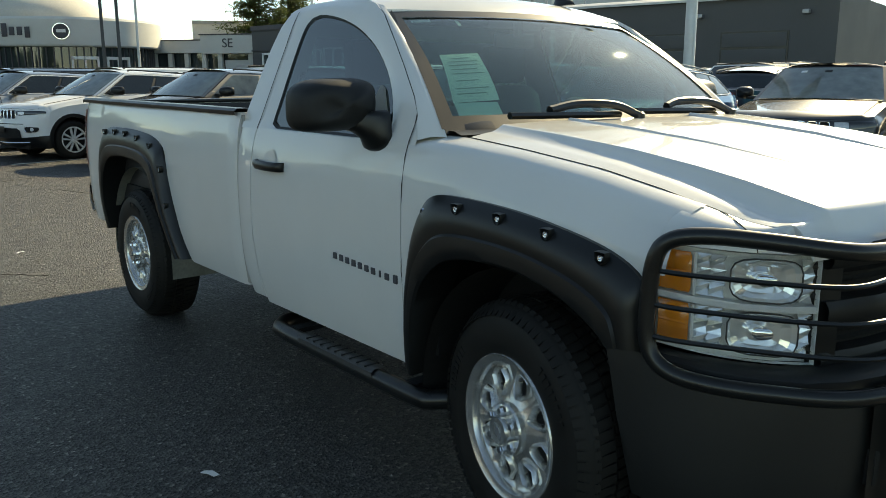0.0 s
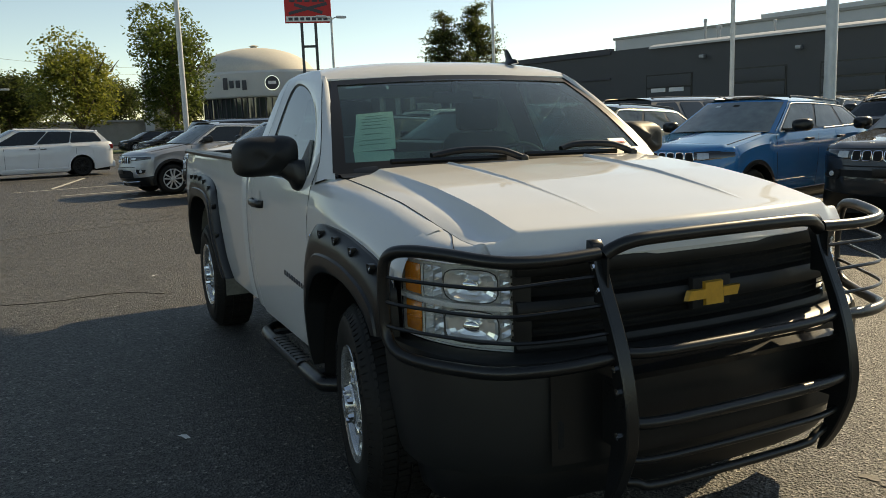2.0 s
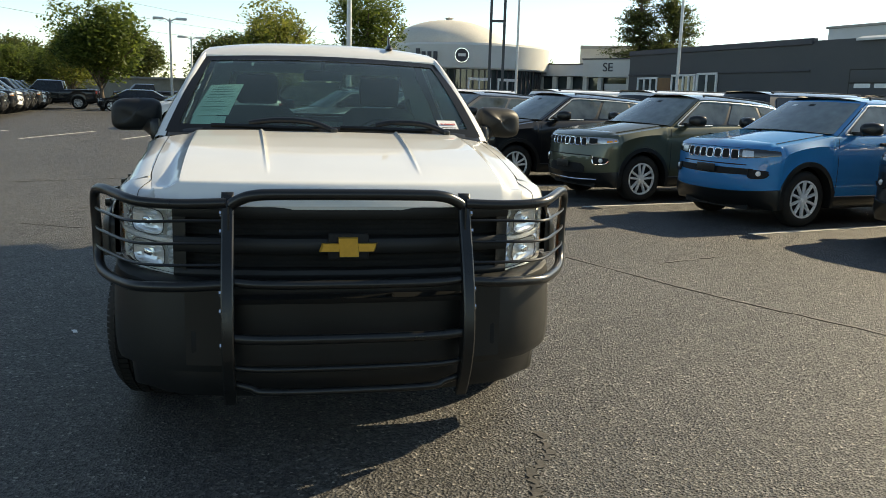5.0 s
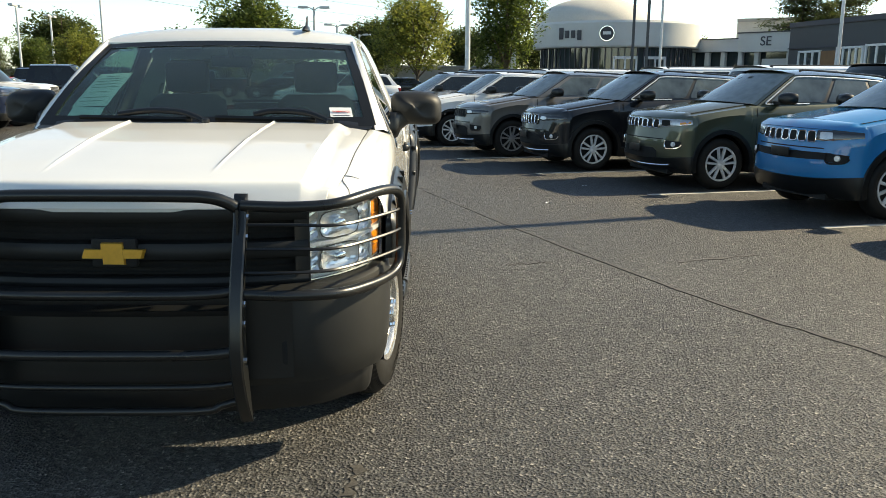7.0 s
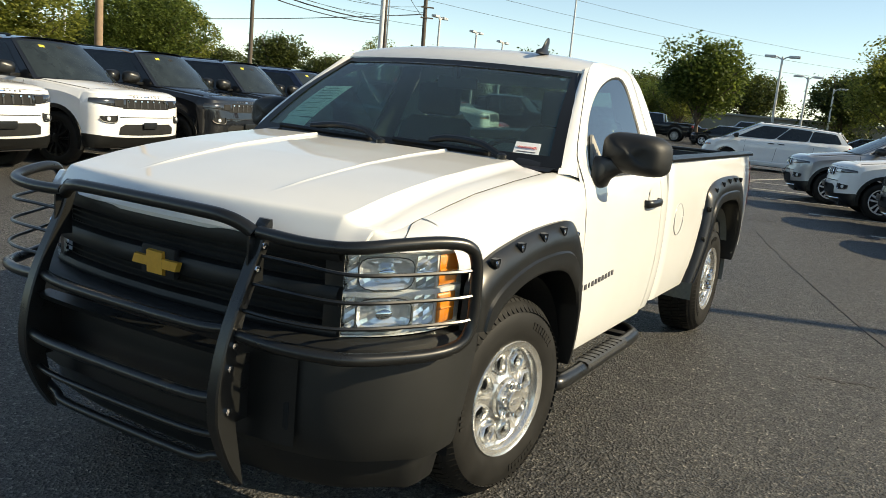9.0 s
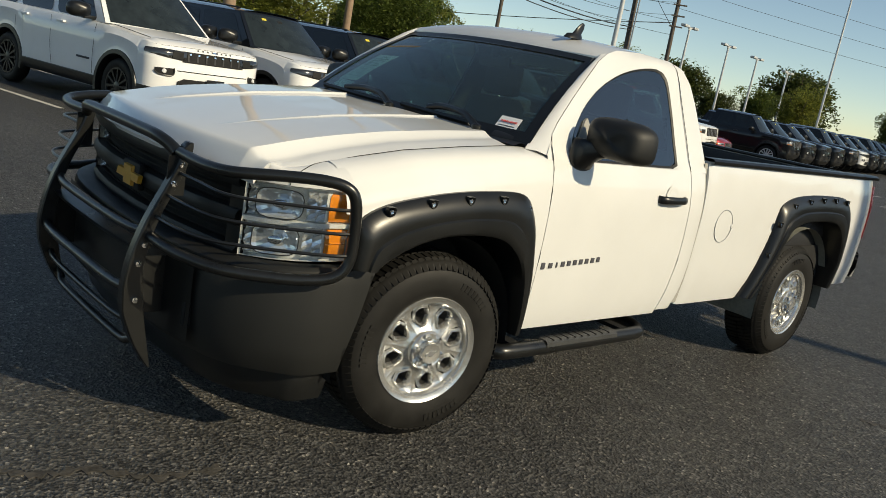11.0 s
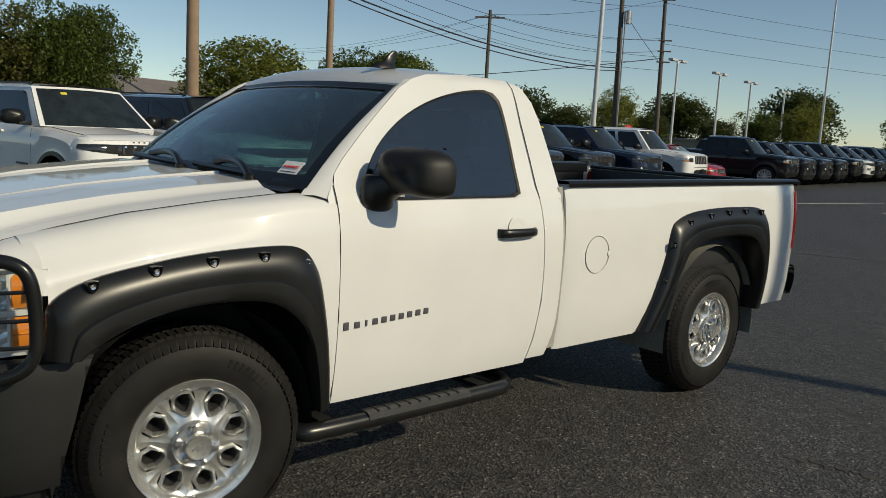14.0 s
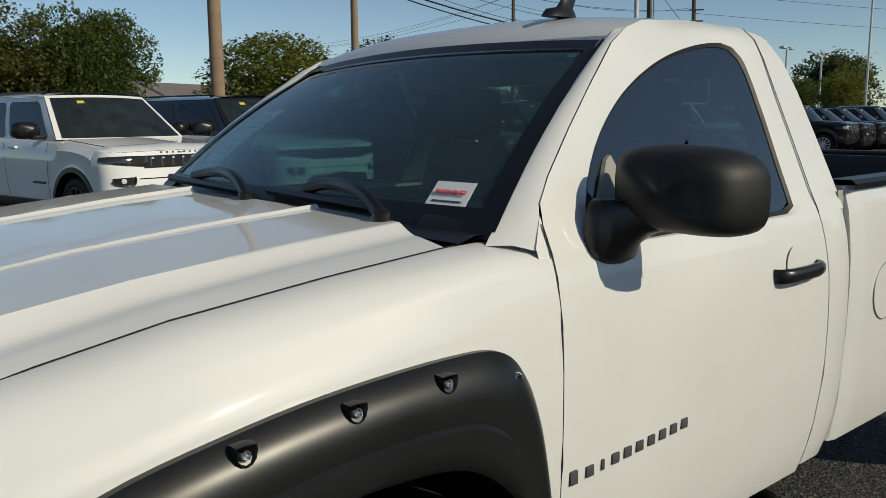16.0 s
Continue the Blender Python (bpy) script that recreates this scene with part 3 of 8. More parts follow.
def showroom(cx, cy, R, base):
    S = empty("showroom_building", "round white car showroom with a shallow dome roof", "building", Matrix.Translation((cx, cy, base)))
    part("lower_wall", lathe([(R - 0.6, 0.0), (R - 0.6, 4.6)], 64, "z"), M["shop_glass"], S, "dark showroom glazing")
    part("fascia_drum", lathe([(R - 0.5, 4.4), (R + 0.15, 4.45), (R + 0.25, 4.6), (R + 0.25, 7.0), (R + 0.05, 7.25), (R - 0.6, 7.25)], 96, "z"), M["stucco"], S, smooth=30)
    prof = [(6.9, 6.9)] + [(6.9 * math.cos(a), 7.0 + 3.3 * math.sin(a)) for a in np.linspace(0.08, math.pi / 2, 12)]
    part("flat_roof", lathe([(R - 0.6, 7.05), (0.0, 7.1)], 48, "z"), M["dome"], S)
    part("dome_roof", moved(lathe(prof, 64, "z"), Matrix.Translation((-2.6, 0, 0))), M["dome"], S, "weathered cream dome roof")
    part("dome_vent", moved(lathe([(0.4, 10.1), (0.4, 10.5), (0.6, 10.55), (0.0, 10.7)], 16, "z"), Matrix.Translation((-2.6, 0, 0))), M["dome"], S)
    for k in range(40):
        a = -math.pi / 2 - 1.5 + k * 0.078
        part("mullion", moved(box(-0.06, -0.10, 0.2, 0.06, 0.06, 4.5), Matrix.Translation(((R - 0.6) * math.cos(a), (R - 0.6) * math.sin(a), 0)) @ Matrix.Rotation(a + math.pi / 2, 4, "Z")), M["print_dark"], S)
    part("plinth", lathe([(R - 0.5, 0.0), (R - 0.5, 0.9), (R - 0.62, 0.95)], 64, "z"), M["stucco"], S)
    for a0, w in ((-1.66, 0.13), (-1.28, 0.16)):
        a = a0
        part("entrance_frame", moved(join_geo(box(-1.3, -0.12, 0, -1.1, 0.1, 3.4), box(1.1, -0.12, 0, 1.3, 0.1, 3.4), box(-1.3, -0.12, 3.2, 1.3, 0.1, 3.5), box(-0.08, -0.12, 0, 0.08, 0.1, 3.4)), Matrix.Translation(((R - 0.58) * math.cos(a), (R - 0.58) * math.sin(a), 0)) @ Matrix.Rotation(a + math.pi / 2, 4, "Z")), M["sticker"], S)
    # plain dark shapes where the fascia carries maker's marks
    for a, bits in ((-2.29, ((-0.95, -0.42, 0.32, 0.55), (-0.50, -0.32, 0.30, 0.30), (-0.05, -0.32, 0.30, 0.30), (0.40, -0.50, 0.30, 0.30))), (-1.88, ())):
        m = Matrix.Translation(((R + 0.27) * math.cos(a), (R + 0.27) * math.sin(a), 5.85)) @ Matrix.Rotation(a + math.pi / 2, 4, "Z")
        for x, z0, w, z1 in bits:
            part("fascia_mark", moved(box(x * 1.7, -0.06, z0 * 1.3, (x + w) * 1.7, 0.03, z1 * 1.3, 0.06), m), M["print_dark"], S)
        if not bits:
            part("fascia_roundel", moved(lathe([(0.0, 0.08), (0.72, 0.08), (0.78, 0.0)], 24, "z"), m @ Matrix.Rotation(math.pi / 2, 4, "X")), M["print_dark"], S)
            part("roundel_rim", moved(tube([(0.75 * math.cos(t), 0.75 * math.sin(t), 0.06) for t in (2 * math.pi * k / 24 for k in range(24))], 0.07, 6, 1, True, False), m @ Matrix.Rotation(math.pi / 2, 4, "X")), M["chrome"], S)
            part("roundel_mark", moved(box(-0.42, -0.11, -0.12, 0.42, -0.08, 0.20), m), M["sticker"], S)
    return S


showroom(22.6, 94.7, 9.4, ground_z(22.6, 94.7) - 0.1)

fin = empty("entrance_fin", "white stucco wing wall beside the round showroom", "wall", Matrix.Translation((8.7, 90.5, 0.1)))
part("fin_wall", box(-1.8, -0.3, 0, 1.8, 0.3, 7.6, 0.05), M["stucco"], fin)
part("fin_opening", box(-0.9, -0.34, 0.3, 0.9, -0.28, 4.6), M["shop_glass"], fin)

link = empty("link_building", "low pale building joining the showroom to the workshop", "building")
LD = Vector((8.5, -10.5, 0)).normalized()
LN = Vector((LD.y, -LD.x, 0))
LA = Vector((30.3, 91.2, 0))


def on_link(f, out=0.0):
    """A point f metres along the link's front, out metres before it."""
    return LA + LD * f + LN * out


def link_run(f0, f1, z0, z1, out, deep, material, name):
    a, b = on_link(f0, out), on_link(f1, out)
    return wall_run(a.x, a.y, b.x, b.y, z0, z1, -deep, material, name, link)


link_run(0.0, 6.2, 4.4, 5.7, 0.0, 9, M["metal_wall"], "front_wall")
link_run(6.2, 13.6, 4.3, 6.25, 0.25, 9, M["stucco"], "front_wall")
link_run(0.0, 13.6, -0.2, 4.4, -0.9, 8, M["shop_glass"], "glazing")
link_run(0.0, 13.6, -0.2, 0.5, -0.7, 0.3, M["stucco"], "base_wall")
link_run(-0.1, 6.3, 5.7, 5.82, 0.12, 0.5, M["print_dark"], "coping")
link_run(6.1, 13.7, 6.25, 6.37, 0.37, 0.5, M["print_dark"], "coping")
link_run(8.6, 11.4, 0.2, 3.6, -0.6, 0.3, M["metal_wall"], "roller_door")
for f in (0.2, 2.2, 4.2, 6.3, 8.2, 11.8, 13.4):
    c = on_link(f, -0.4)
    part("pier", moved(box(-0.25, -0.25, -0.2, 0.25, 0.25, 4.35), Matrix.Translation(c) @ Matrix.Rotation(math.atan2(LD.y, LD.x), 4, "Z")), M["stucco"], link)
LINK_SIGN = Matrix.Translation(on_link(9.4, 0.28) + Vector((0, 0, 5.35))) @ Matrix.Rotation(math.atan2(LD.y, LD.x), 4, "Z") @ Matrix.Rotation(math.pi / 2, 4, "X")

shop = empty("service_building", "long charcoal-clad service building with a flat roof", "building")
A, B_, C_ = Vector((35.5, 76.7, 0)), Vector((39.5, 52.5, 0)), Vector((46.6, 22.5, 0))
wall_run(A.x, A.y, B_.x, B_.y, -0.2, 6.5, -22, M["dark_wall"], "front_wall", shop)
wall_run(B_.x, B_.y, C_.x, C_.y, -0.2, 6.55, -22, M["dark_wall"], "front_wall", shop)
wall_run(A.x - 0.15, A.y - 0.05, B_.x - 0.15, B_.y - 0.05, 6.3, 6.75, -0.5, M["print_dark"], "parapet_cap", shop)
wall_run(A.x - 0.12, A.y, B_.x - 0.12, B_.y, 4.3, 4.42, -0.2, M["print_dark"], "cladding_joint", shop)
d1 = (B_ - A).normalized()
rot1 = math.atan2(d1.y, d1.x)


def bay(f, w, z0, z1, panes, name, frame_mat):
    """A framed opening on the long front, f metres along it."""
    c = A + d1 * f
    m = Matrix.Translation((c.x, c.y, 0)) @ Matrix.Rotation(rot1, 4, "Z")
    ob = part(name, moved(box(-w / 2, -0.10, z0, w / 2, 0.02, z1), m), M["shop_glass"], shop)
    for k in range(panes + 1):
        x = -w / 2 + w * k / panes
        part("window_bar", moved(box(x - 0.10, -0.20, z0, x + 0.10, -0.05, z1), m), frame_mat, ob)
    for z in (z0, (z0 + z1) / 2, z1):
        part("window_bar", moved(box(-w / 2 - 0.1, -0.20, z - 0.09, w / 2 + 0.1, -0.05, z + 0.09), m), frame_mat, ob)


bay(3.5, 3.2, 1.2, 4.0, 3, "window", M["sticker"])
bay(9.2, 3.4, 1.0, 4.2, 4, "window", M["sticker"])
bay(12.6, 2.6, 0.2, 4.3, 2, "entrance", M["sticker"])
c = A + d1 * 6.05
part("timber_panel", moved(box(-1.2, -0.12, 0.4, 1.2, 0.02, 4.0), Matrix.Translation((c.x, c.y, 0)) @ Matrix.Rotation(rot1, 4, "Z")), M["wood_panel"], shop)
d2 = (C_ - B_).normalized()
rot2 = math.atan2(d2.y, d2.x)
for f, w in ((5.6, 4.2), (13.0, 4.2), (19.5, 4.2), (26.0, 4.2)):
    c = B_ + d2 * f
    m = Matrix.Translation((c.x, c.y, 0)) @ Matrix.Rotation(rot2, 4, "Z")
    dr = part("workshop_door", moved(box(-w / 2, -0.05, 0.3, w / 2, 0.02, 4.4), m), M["tube"], shop)
    for k in range(4):
        part("door_panel", moved(box(-w / 2 + 0.1, -0.10, 0.45 + k, w / 2 - 0.1, -0.04, 1.30 + k, 0.03), m), M["dark_wall"], dr)
    if f < 6:
        for sx in (-0.9, 0.75):
            part("door_window", moved(box(sx - 0.65, -0.14, 3.05, sx + 0.65, -0.08, 3.35), m), M["sticker"], dr)
    wl = 3.0 if f < 6 else 2.9
    part("wall_lamp", moved(join_geo(box(wl, -0.6, 5.3, wl + 0.4, -0.2, 5.55, 0.05), box(wl + 0.15, -0.25, 5.3, wl + 0.25, 0.0, 5.42)), m), M["steel"], shop)
# pale metal roof edge and vents over the right-hand bays
rows = [[tuple(B_ + d2 * f + Vector((dx, 0, z))) for dx, z in ((-0.3, 6.50), (0.2, 6.68), (6.0, 7.25))] for f in (4.0, 30.0)]
part("metal_roof", sheet(rows, (0, 0, -0.15)), M["metal_wall"], shop)
for f, h, r in ((5.2, 1.3, 0.09), (6.4, 0.7, 0.16), (7.6, 0.6, 0.14), (11.0, 0.6, 0.08), (15.0, 0.5, 0.08)):
    q = B_ + d2 * f + Vector((4.0, 0, 7.0))
    part("roof_vent", moved(lathe([(r, 0), (r, h), (r * 1.5, h), (r * 1.5, h + 0.25), (0, h + 0.3)], 10, "z"), Matrix.Translation(q)), M["steel"], shop)
tall = empty("tall_workshop", "taller white metal-sided hall behind the service building", "building")
wall_run(56.9, 75.0, 64.0, 41.0, 0.0, 9.9, -25, M["metal_wall"], "hall_wall", tall)
wall_run(56.7, 75.2, 63.8, 41.0, 9.8, 10.05, -0.6, M["concrete"], "eave_trim", tall)
wall_run(61.5, 58.0, 64.0, 46.0, 9.9, 10.6, -8, M["metal_wall"], "roof_monitor", tall)
mid = empty("rear_block", "plain beige block beyond the roofs", "building")
wall_run(38.0, 98.0, 52.0, 90.0, 0.0, 8.4, -10, M["dome"], "block_wall", mid)
wall_run(37.9, 97.8, 51.9, 89.8, 8.2, 8.6, -0.4, M["concrete"], "block_coping", mid)

# stone boundary wall, verge, house
bw = empty("boundary_wall", "long low pale stone wall behind the lot", "wall")
wall_run(-60.0, 84.0, -20.0, 90.0, -1.2, 2.0, 0.5, M["stone"], "wall_run", bw)
wall_run(-20.0, 90.0, 8.0, 92.0, -0.5, 2.6, 0.5, M["stone"], "wall_run", bw)
wall_run(-60.0, 83.9, -20.0, 89.9, 2.0, 2.2, 0.7, M["concrete"], "coping", bw)
wall_run(-20.0, 89.9, 8.0, 91.9, 2.6, 2.8, 0.7, M["concrete"], "coping", bw)
tagged(part("grass_verge", flat_poly([(-70, 79), (9, 87), (9, 91.5), (-20, 89.5), (-70, 84)], 0.06, 1.5), M["grass"], smooth=0), "strip of mown grass along the boundary wall", "grass", "", "structure")
tagged(part("grass_island", flat_poly([(-2, 59), (11, 60), (12, 70), (-3, 68)], 0.10, 0.4), M["grass"], smooth=0), "kerbed grass island with trees", "grass", "", "structure")
tagged(part("grass_bank", flat_poly([(-26, -30), (-24, 0), (-25, 14), (-30, 30), (-48, 60), (-70, 60), (-90, 20), (-90, -30)], -0.05, 2.0), M["grass"], smooth=0), "grass bank beyond the row of SUVs", "grass", "", "structure")

house = empty("house", "pale clapboard house with a grey shingle roof", "house", Matrix.Translation((-57.0, 1.0, -1.2)) @ Matrix.Rotation(radians(10), 4, "Z"))
part("house_wall", box(-5, -9, 0, 5, 7.0, 3.0), M["metal_wall"], house)
part("gable_roof", ([(-5.6, -9.5, 2.95), (5.6, -9.5, 2.95), (5.6, 7.5, 2.95), (-5.6, 7.5, 2.95), (0, -9.5, 5.0), (0, 7.5, 5.0)], [(0, 1, 4), (2, 3, 5), (1, 2, 5, 4), (3, 0, 4, 5), (0, 3, 2, 1)]), M["roof_tile"], house, smooth=0)
for k in range(5):
    wdw = part("window", box(4.98, -7.5 + 3.0 * k, 1.0, 5.05, -6.4 + 3.0 * k, 2.3), M["shop_glass"], house)
    part("window_frame", join_geo(box(5.0, -7.6 + 3.0 * k, 0.9, 5.08, -7.5 + 3.0 * k, 2.4), box(5.0, -6.4 + 3.0 * k, 0.9, 5.08, -6.3 + 3.0 * k, 2.4), box(5.0, -7.5 + 3.0 * k, 1.6, 5.08, -6.4 + 3.0 * k, 1.7)), M["sticker"], wdw)
fence = empty("fence", "pale wooden ranch fence in front of the house", "fence", Matrix.Translation((-46.0, 0.0, ground_z(-46, 0) - 0.1)))
for k in range(9):
    part("post", box(-0.08, -9 + 2.2 * k, 0, 0.08, -8.84 + 2.2 * k, 1.3), M["pole_wood"], fence)
for z in (0.5, 0.85, 1.15):
    part("rail", box(-0.03, -9.2, z, 0.03, 9.0, z + 0.13), M["sticker"], fence)
shed = empty("shed", "low shed with panels on its roof behind the SUVs", "shed", Matrix.Translation((-40.0, 16.5, -1.0)) @ Matrix.Rotation(radians(25), 4, "Z"))
part("shed_wall", box(-3, -4, 0, 3, 4, 3.1), M["stone"], shed)
part("shed_roof", ([(-3.4, -4.4, 3.05), (3.4, -4.4, 3.05), (3.4, 4.4, 3.05), (-3.4, 4.4, 3.05), (0, -4.4, 4.4), (0, 4.4, 4.4)], [(0, 1, 4), (2, 3, 5), (1, 2, 5, 4), (3, 0, 4, 5), (0, 3, 2, 1)]), M["roof_tile"], shed, smooth=0)


# ---- poles, lamps, wires ----
def pole(name, label, x, y, h, r0, r1, material, lean=(0, 0)):
    b = ground_z(x, y)
    ob = empty(name, label, "pole", Matrix.Translation((x, y, b)))
    rows = [[(lean[0] * s + (r0 + (r1 - r0) * s) * math.cos(a), lean[1] * s + (r0 + (r1 - r0) * s) * math.sin(a), h * s) for a in (2 * math.pi * k / 14 for k in range(14))] for s in np.linspace(0, 1, 6)]
    part("shaft", loft(rows, True, True), material, ob)
    return ob


def street_lamp(x, y, h, r, arms, turn, label="grey steel car park lamp with box heads"):
    ob = pole("car_park_lamp", label, x, y, h, r, r * 0.75, M["galvanised"])
    part("base", lathe([(r * 2.4, -0.3), (r * 2.4, 0.55), (r * 2.0, 0.62), (r, 0.65)], 18, "z"), M["concrete"], ob)
    for k in range(arms):
        a = radians(turn) + k * (2 * math.pi / arms)
        m = Matrix.Rotation(a, 4, "Z")
        part("arm", moved(tube([(0, 0, h - 0.25), (0.3, 0, h - 0.05), (0.55, 0, h)], 0.05, 6, 3), m), M["galvanised"], ob)
        part("lamp_head", moved(join_geo(box(0.45, -0.20, h - 0.10, 1.25, 0.20, h + 0.09, 0.05)), m), M["galvanised"], ob)
    return ob


street_lamp(11.1, 7.87, 8.6, 0.115, 2, 110)
street_lamp(30.85, 30.45, 9.0, 0.13, 2, 110)
street_lamp(2.55, 29.35, 9.5, 0.11, 2, 10)
street_lamp(28.6, 52.5, 10.2, 0.13, 2, 150)
street_lamp(19.3, 62.8, 9.9, 0.12, 2, 0)
street_lamp(-8.3, 63.5, 6.9, 0.11, 2, 5)
street_lamp(-8.1, 77.5, 6.4, 0.11, 2, 20)
street_lamp(-6.7, 86.0, 5.9, 0.10, 1, 20)
for x, y, top in ((-33.2, 55.0, 7.9), (-33.6, 62.0, 7.5), (-34.0, 68.0, 7.25), (-34.8, 76.0, 6.95)):
    street_lamp(x, y, top - ground_z(x, y), 0.11, 2, 97)
street_lamp(-20.6, 29.3, 9.2, 0.13, 2, 40, "pale steel lamp pole beside the parked pickups")
street_lamp(-23.85, 60.2, 13.0, 0.09, 1, 60)
street_lamp(-46.0, 30.6, 6.2, 0.09, 1, 20)
street_lamp(-60.0, -4.0, 7.6, 0.10, 1, 0)
UP = "weathered wooden utility pole"
pole("utility_pole", UP, -15.95, 7.65, 11.0, 0.17, 0.12, M["pole_wood"])
pole("utility_pole", UP, -26.4, 18.5, 11.5, 0.17, 0.12, M["pole_wood"])
p3 = pole("utility_pole", UP, -41.5, 42.5, 10.8, 0.17, 0.12, M["dark_wood"])
p4 = pole("utility_pole", "dark creosoted utility pole with a transformer", -34.8, 49.8, 14.5, 0.22, 0.16, M["dark_wood"], (-0.3, 0))
p5 = pole("utility_pole", "tall slim utility pole with insulators", -33.35, 53.25, 14.5, 0.19, 0.13, M["dark_wood"], (-0.35, 0))
part("transformer", moved(lathe([(0.28, 0), (0.28, 0.9), (0, 1.0)], 12, "z"), Matrix.Translation((0.2, 0.25, 10.2))), M["steel"], p4)
part("conduit", box(0.20, -0.1, 0, 0.28, -0.02, 11.0), M["steel"], p4)
for z in (7.6, 8.4, 9.2, 12.2, 13.4):
    part("insulator_arm", moved(box(-0.5, -0.05, z, 0.5, 0.05, z + 0.1), Matrix.Rotation(0.7, 4, "Z")), M["dark_wood"], p5)
part("cross_arm", moved(box(-1.1, -0.06, 10.2, 1.1, 0.06, 10.32), Matrix.Rotation(0.7, 4, "Z")), M["dark_wood"], p3)


def cable(a, b, sag, r=0.018, label="black overhead cable between poles"):
    a, b = Vector(a), Vector(b)
    pts = [a.lerp(b, s) - Vector((0, 0, sag * 4 * s * (1 - s))) for s in np.linspace(0, 1, 15)]
    return tagged(part("overhead_cable", tube(pts, r, 5, 1, False, False), M["wire"]), label, "cable", "overhead cables")


cable((-26.4, 18.5, 7.2), (-34.8, 49.8, 6.9), 0.7, 0.040)
cable((-26.4, 18.5, 7.0), (-34.8, 49.8, 6.7), 0.8, 0.030)
cable((-13.5, -28.0, 6.0), (-26.4, 18.5, 6.75), 0.45, 0.030)
cable((-13.5, -28.0, 7.6), (-26.4, 18.5, 7.7), 0.5, 0.012)
for k, (za, zb) in enumerate(((9.4, 11.8), (10.2, 12.6), (10.9, 13.4), (8.6, 9.4), (8.0, 8.5), (7.6, 7.9))):
    cable((-26.4, 18.5, za), (-33.55, 53.15, zb), 0.9 + 0.1 * k, 0.014)
for k, (za, zb) in enumerate(((8.6, 7.0), (9.6, 8.0), (10.3, 9.2), (10.3, 12.2))):
    cable((-41.5, 42.5, za), (-33.55, 53.15, zb), 0.4, 0.014)
    cable((-41.5, 42.5, za), (-95.0, 44.0 + 3 * k, za + 0.5), 1.2, 0.012)
cable((-34.8, 49.8, 11.0), (-33.55, 53.15, 7.5), 0.1, 0.02)
cable((-33.55, 53.15, 7.9), (-60.0, 36.0, 5.0), 0.4, 0.03)
for k in range(3):
    cable((-33.55, 53.15, 9.0 + 1.5 * k), (10.0, 130.0, 9.0 + k), 1.5, 0.014)

# sign on two legs
sg = empty("pylon_sign", "red and grey dealership sign on tall steel legs", "sign", Matrix.Translation((19.0, 68.3, ground_z(19.0, 68.3) + 0.35)) @ Matrix.Rotation(radians(-14), 4, "Z"))
part("leg", box(-0.72, -0.12, 0, -0.48, 0.12, 9.9), M["dark_wall"], sg)
part("leg", box(0.48, -0.12, 0, 0.72, 0.12, 9.9), M["dark_wall"], sg)
part("tie", box(-0.5, -0.08, 7.6, 0.5, 0.08, 7.8), M["dark_wall"], sg)
panel = part("panel", box(-2.0, -0.18, 9.7, 2.0, 0.18, 12.2, 0.04), M["print_red"], sg, "red sign panel")
part("panel_band", box(-1.9, -0.20, 9.8, 1.9, -0.17, 10.25), M["sticker"], sg)
for k in range(5):
    part("heading_bar", box(-1.55 + 0.64 * k, -0.21, 11.45, -1.08 + 0.64 * k, -0.17, 11.95, 0.02), M["print_dark"], panel)
part("arrow_bar", moved(box(-1.7, -0.22, -0.13, 1.7, -0.17, 0.13), Matrix.Translation((0, 0, 10.9)) @ Matrix.Rotation(radians(-14), 4, "Y")), M["print_dark"], panel)
part("arrow_bar", moved(box(-1.2, -0.225, -0.13, 1.3, -0.18, 0.13), Matrix.Translation((0, 0, 10.9)) @ Matrix.Rotation(radians(16), 4, "Y")), M["print_dark"], panel)
for k in range(7):
    part("foot_bar", box(-1.7 + 0.5 * k, -0.22, 9.9, -1.35 + 0.5 * k, -0.19, 10.15), M["print_dark"], panel)
stop = empty("stop_sign", "red octagonal road sign on a thin post", "sign", Matrix.Translation((-32.3, 48.1, 0.02)))
part("post", box(-0.03, -0.03, ground_z(-32.3, 48.1) - 0.4, 0.03, 0.03, 2.0), M["steel"], stop)
part("plate", moved(lathe([(0.0, 0.0), (0.38, 0.0), (0.38, 0.02), (0.0, 0.02)], 8, "z"), Matrix.Translation((0.05, -0.04, 2.3)) @ Matrix.Rotation(radians(75), 4, "Z") @ Matrix.Rotation(math.pi / 2, 4, "X")), M["print_red"], stop, smooth=0)


# ---- the white pickup: nose towards -y, front axle over y = 0 ----
WB = 3.378
SIDE_Z = (0.42, 0.50, 0.60, 0.75, 0.95, 1.06, 1.14, 1.20, 1.25, 1.29)
SIDE_X = (0.955, 0.975, 0.988, 1.000, 1.003, 0.999, 0.990, 0.978, 0.962, 0.944)
UP_Z = (1.25, 1.29, 1.40, 1.52, 1.62, 1.70, 1.755, 1.79, 1.81)
UP_X = (0.962, 0.944, 0.895, 0.842, 0.798, 0.760, 0.730, 0.698, 0.655)


def side_x(z):
    return interp(z, SIDE_Z, SIDE_X) if z < 1.25 else interp(z, UP_Z, UP_X)


def hood_z(y):
    return interp(y, (-0.915, -0.905, -0.885, -0.868, -0.858, -0.845, -0.82, -0.69, -0.465, -0.20, 0.10, 0.36, 0.48), (1.058, 1.078, 1.112, 1.140, 1.152, 1.159, 1.1645, 1.186, 1.2215, 1.261, 1.292, 1.312, 1.318))


def hood_crease(y):
    return interp(y, (-0.86, 0.36), (0.685, 0.71))


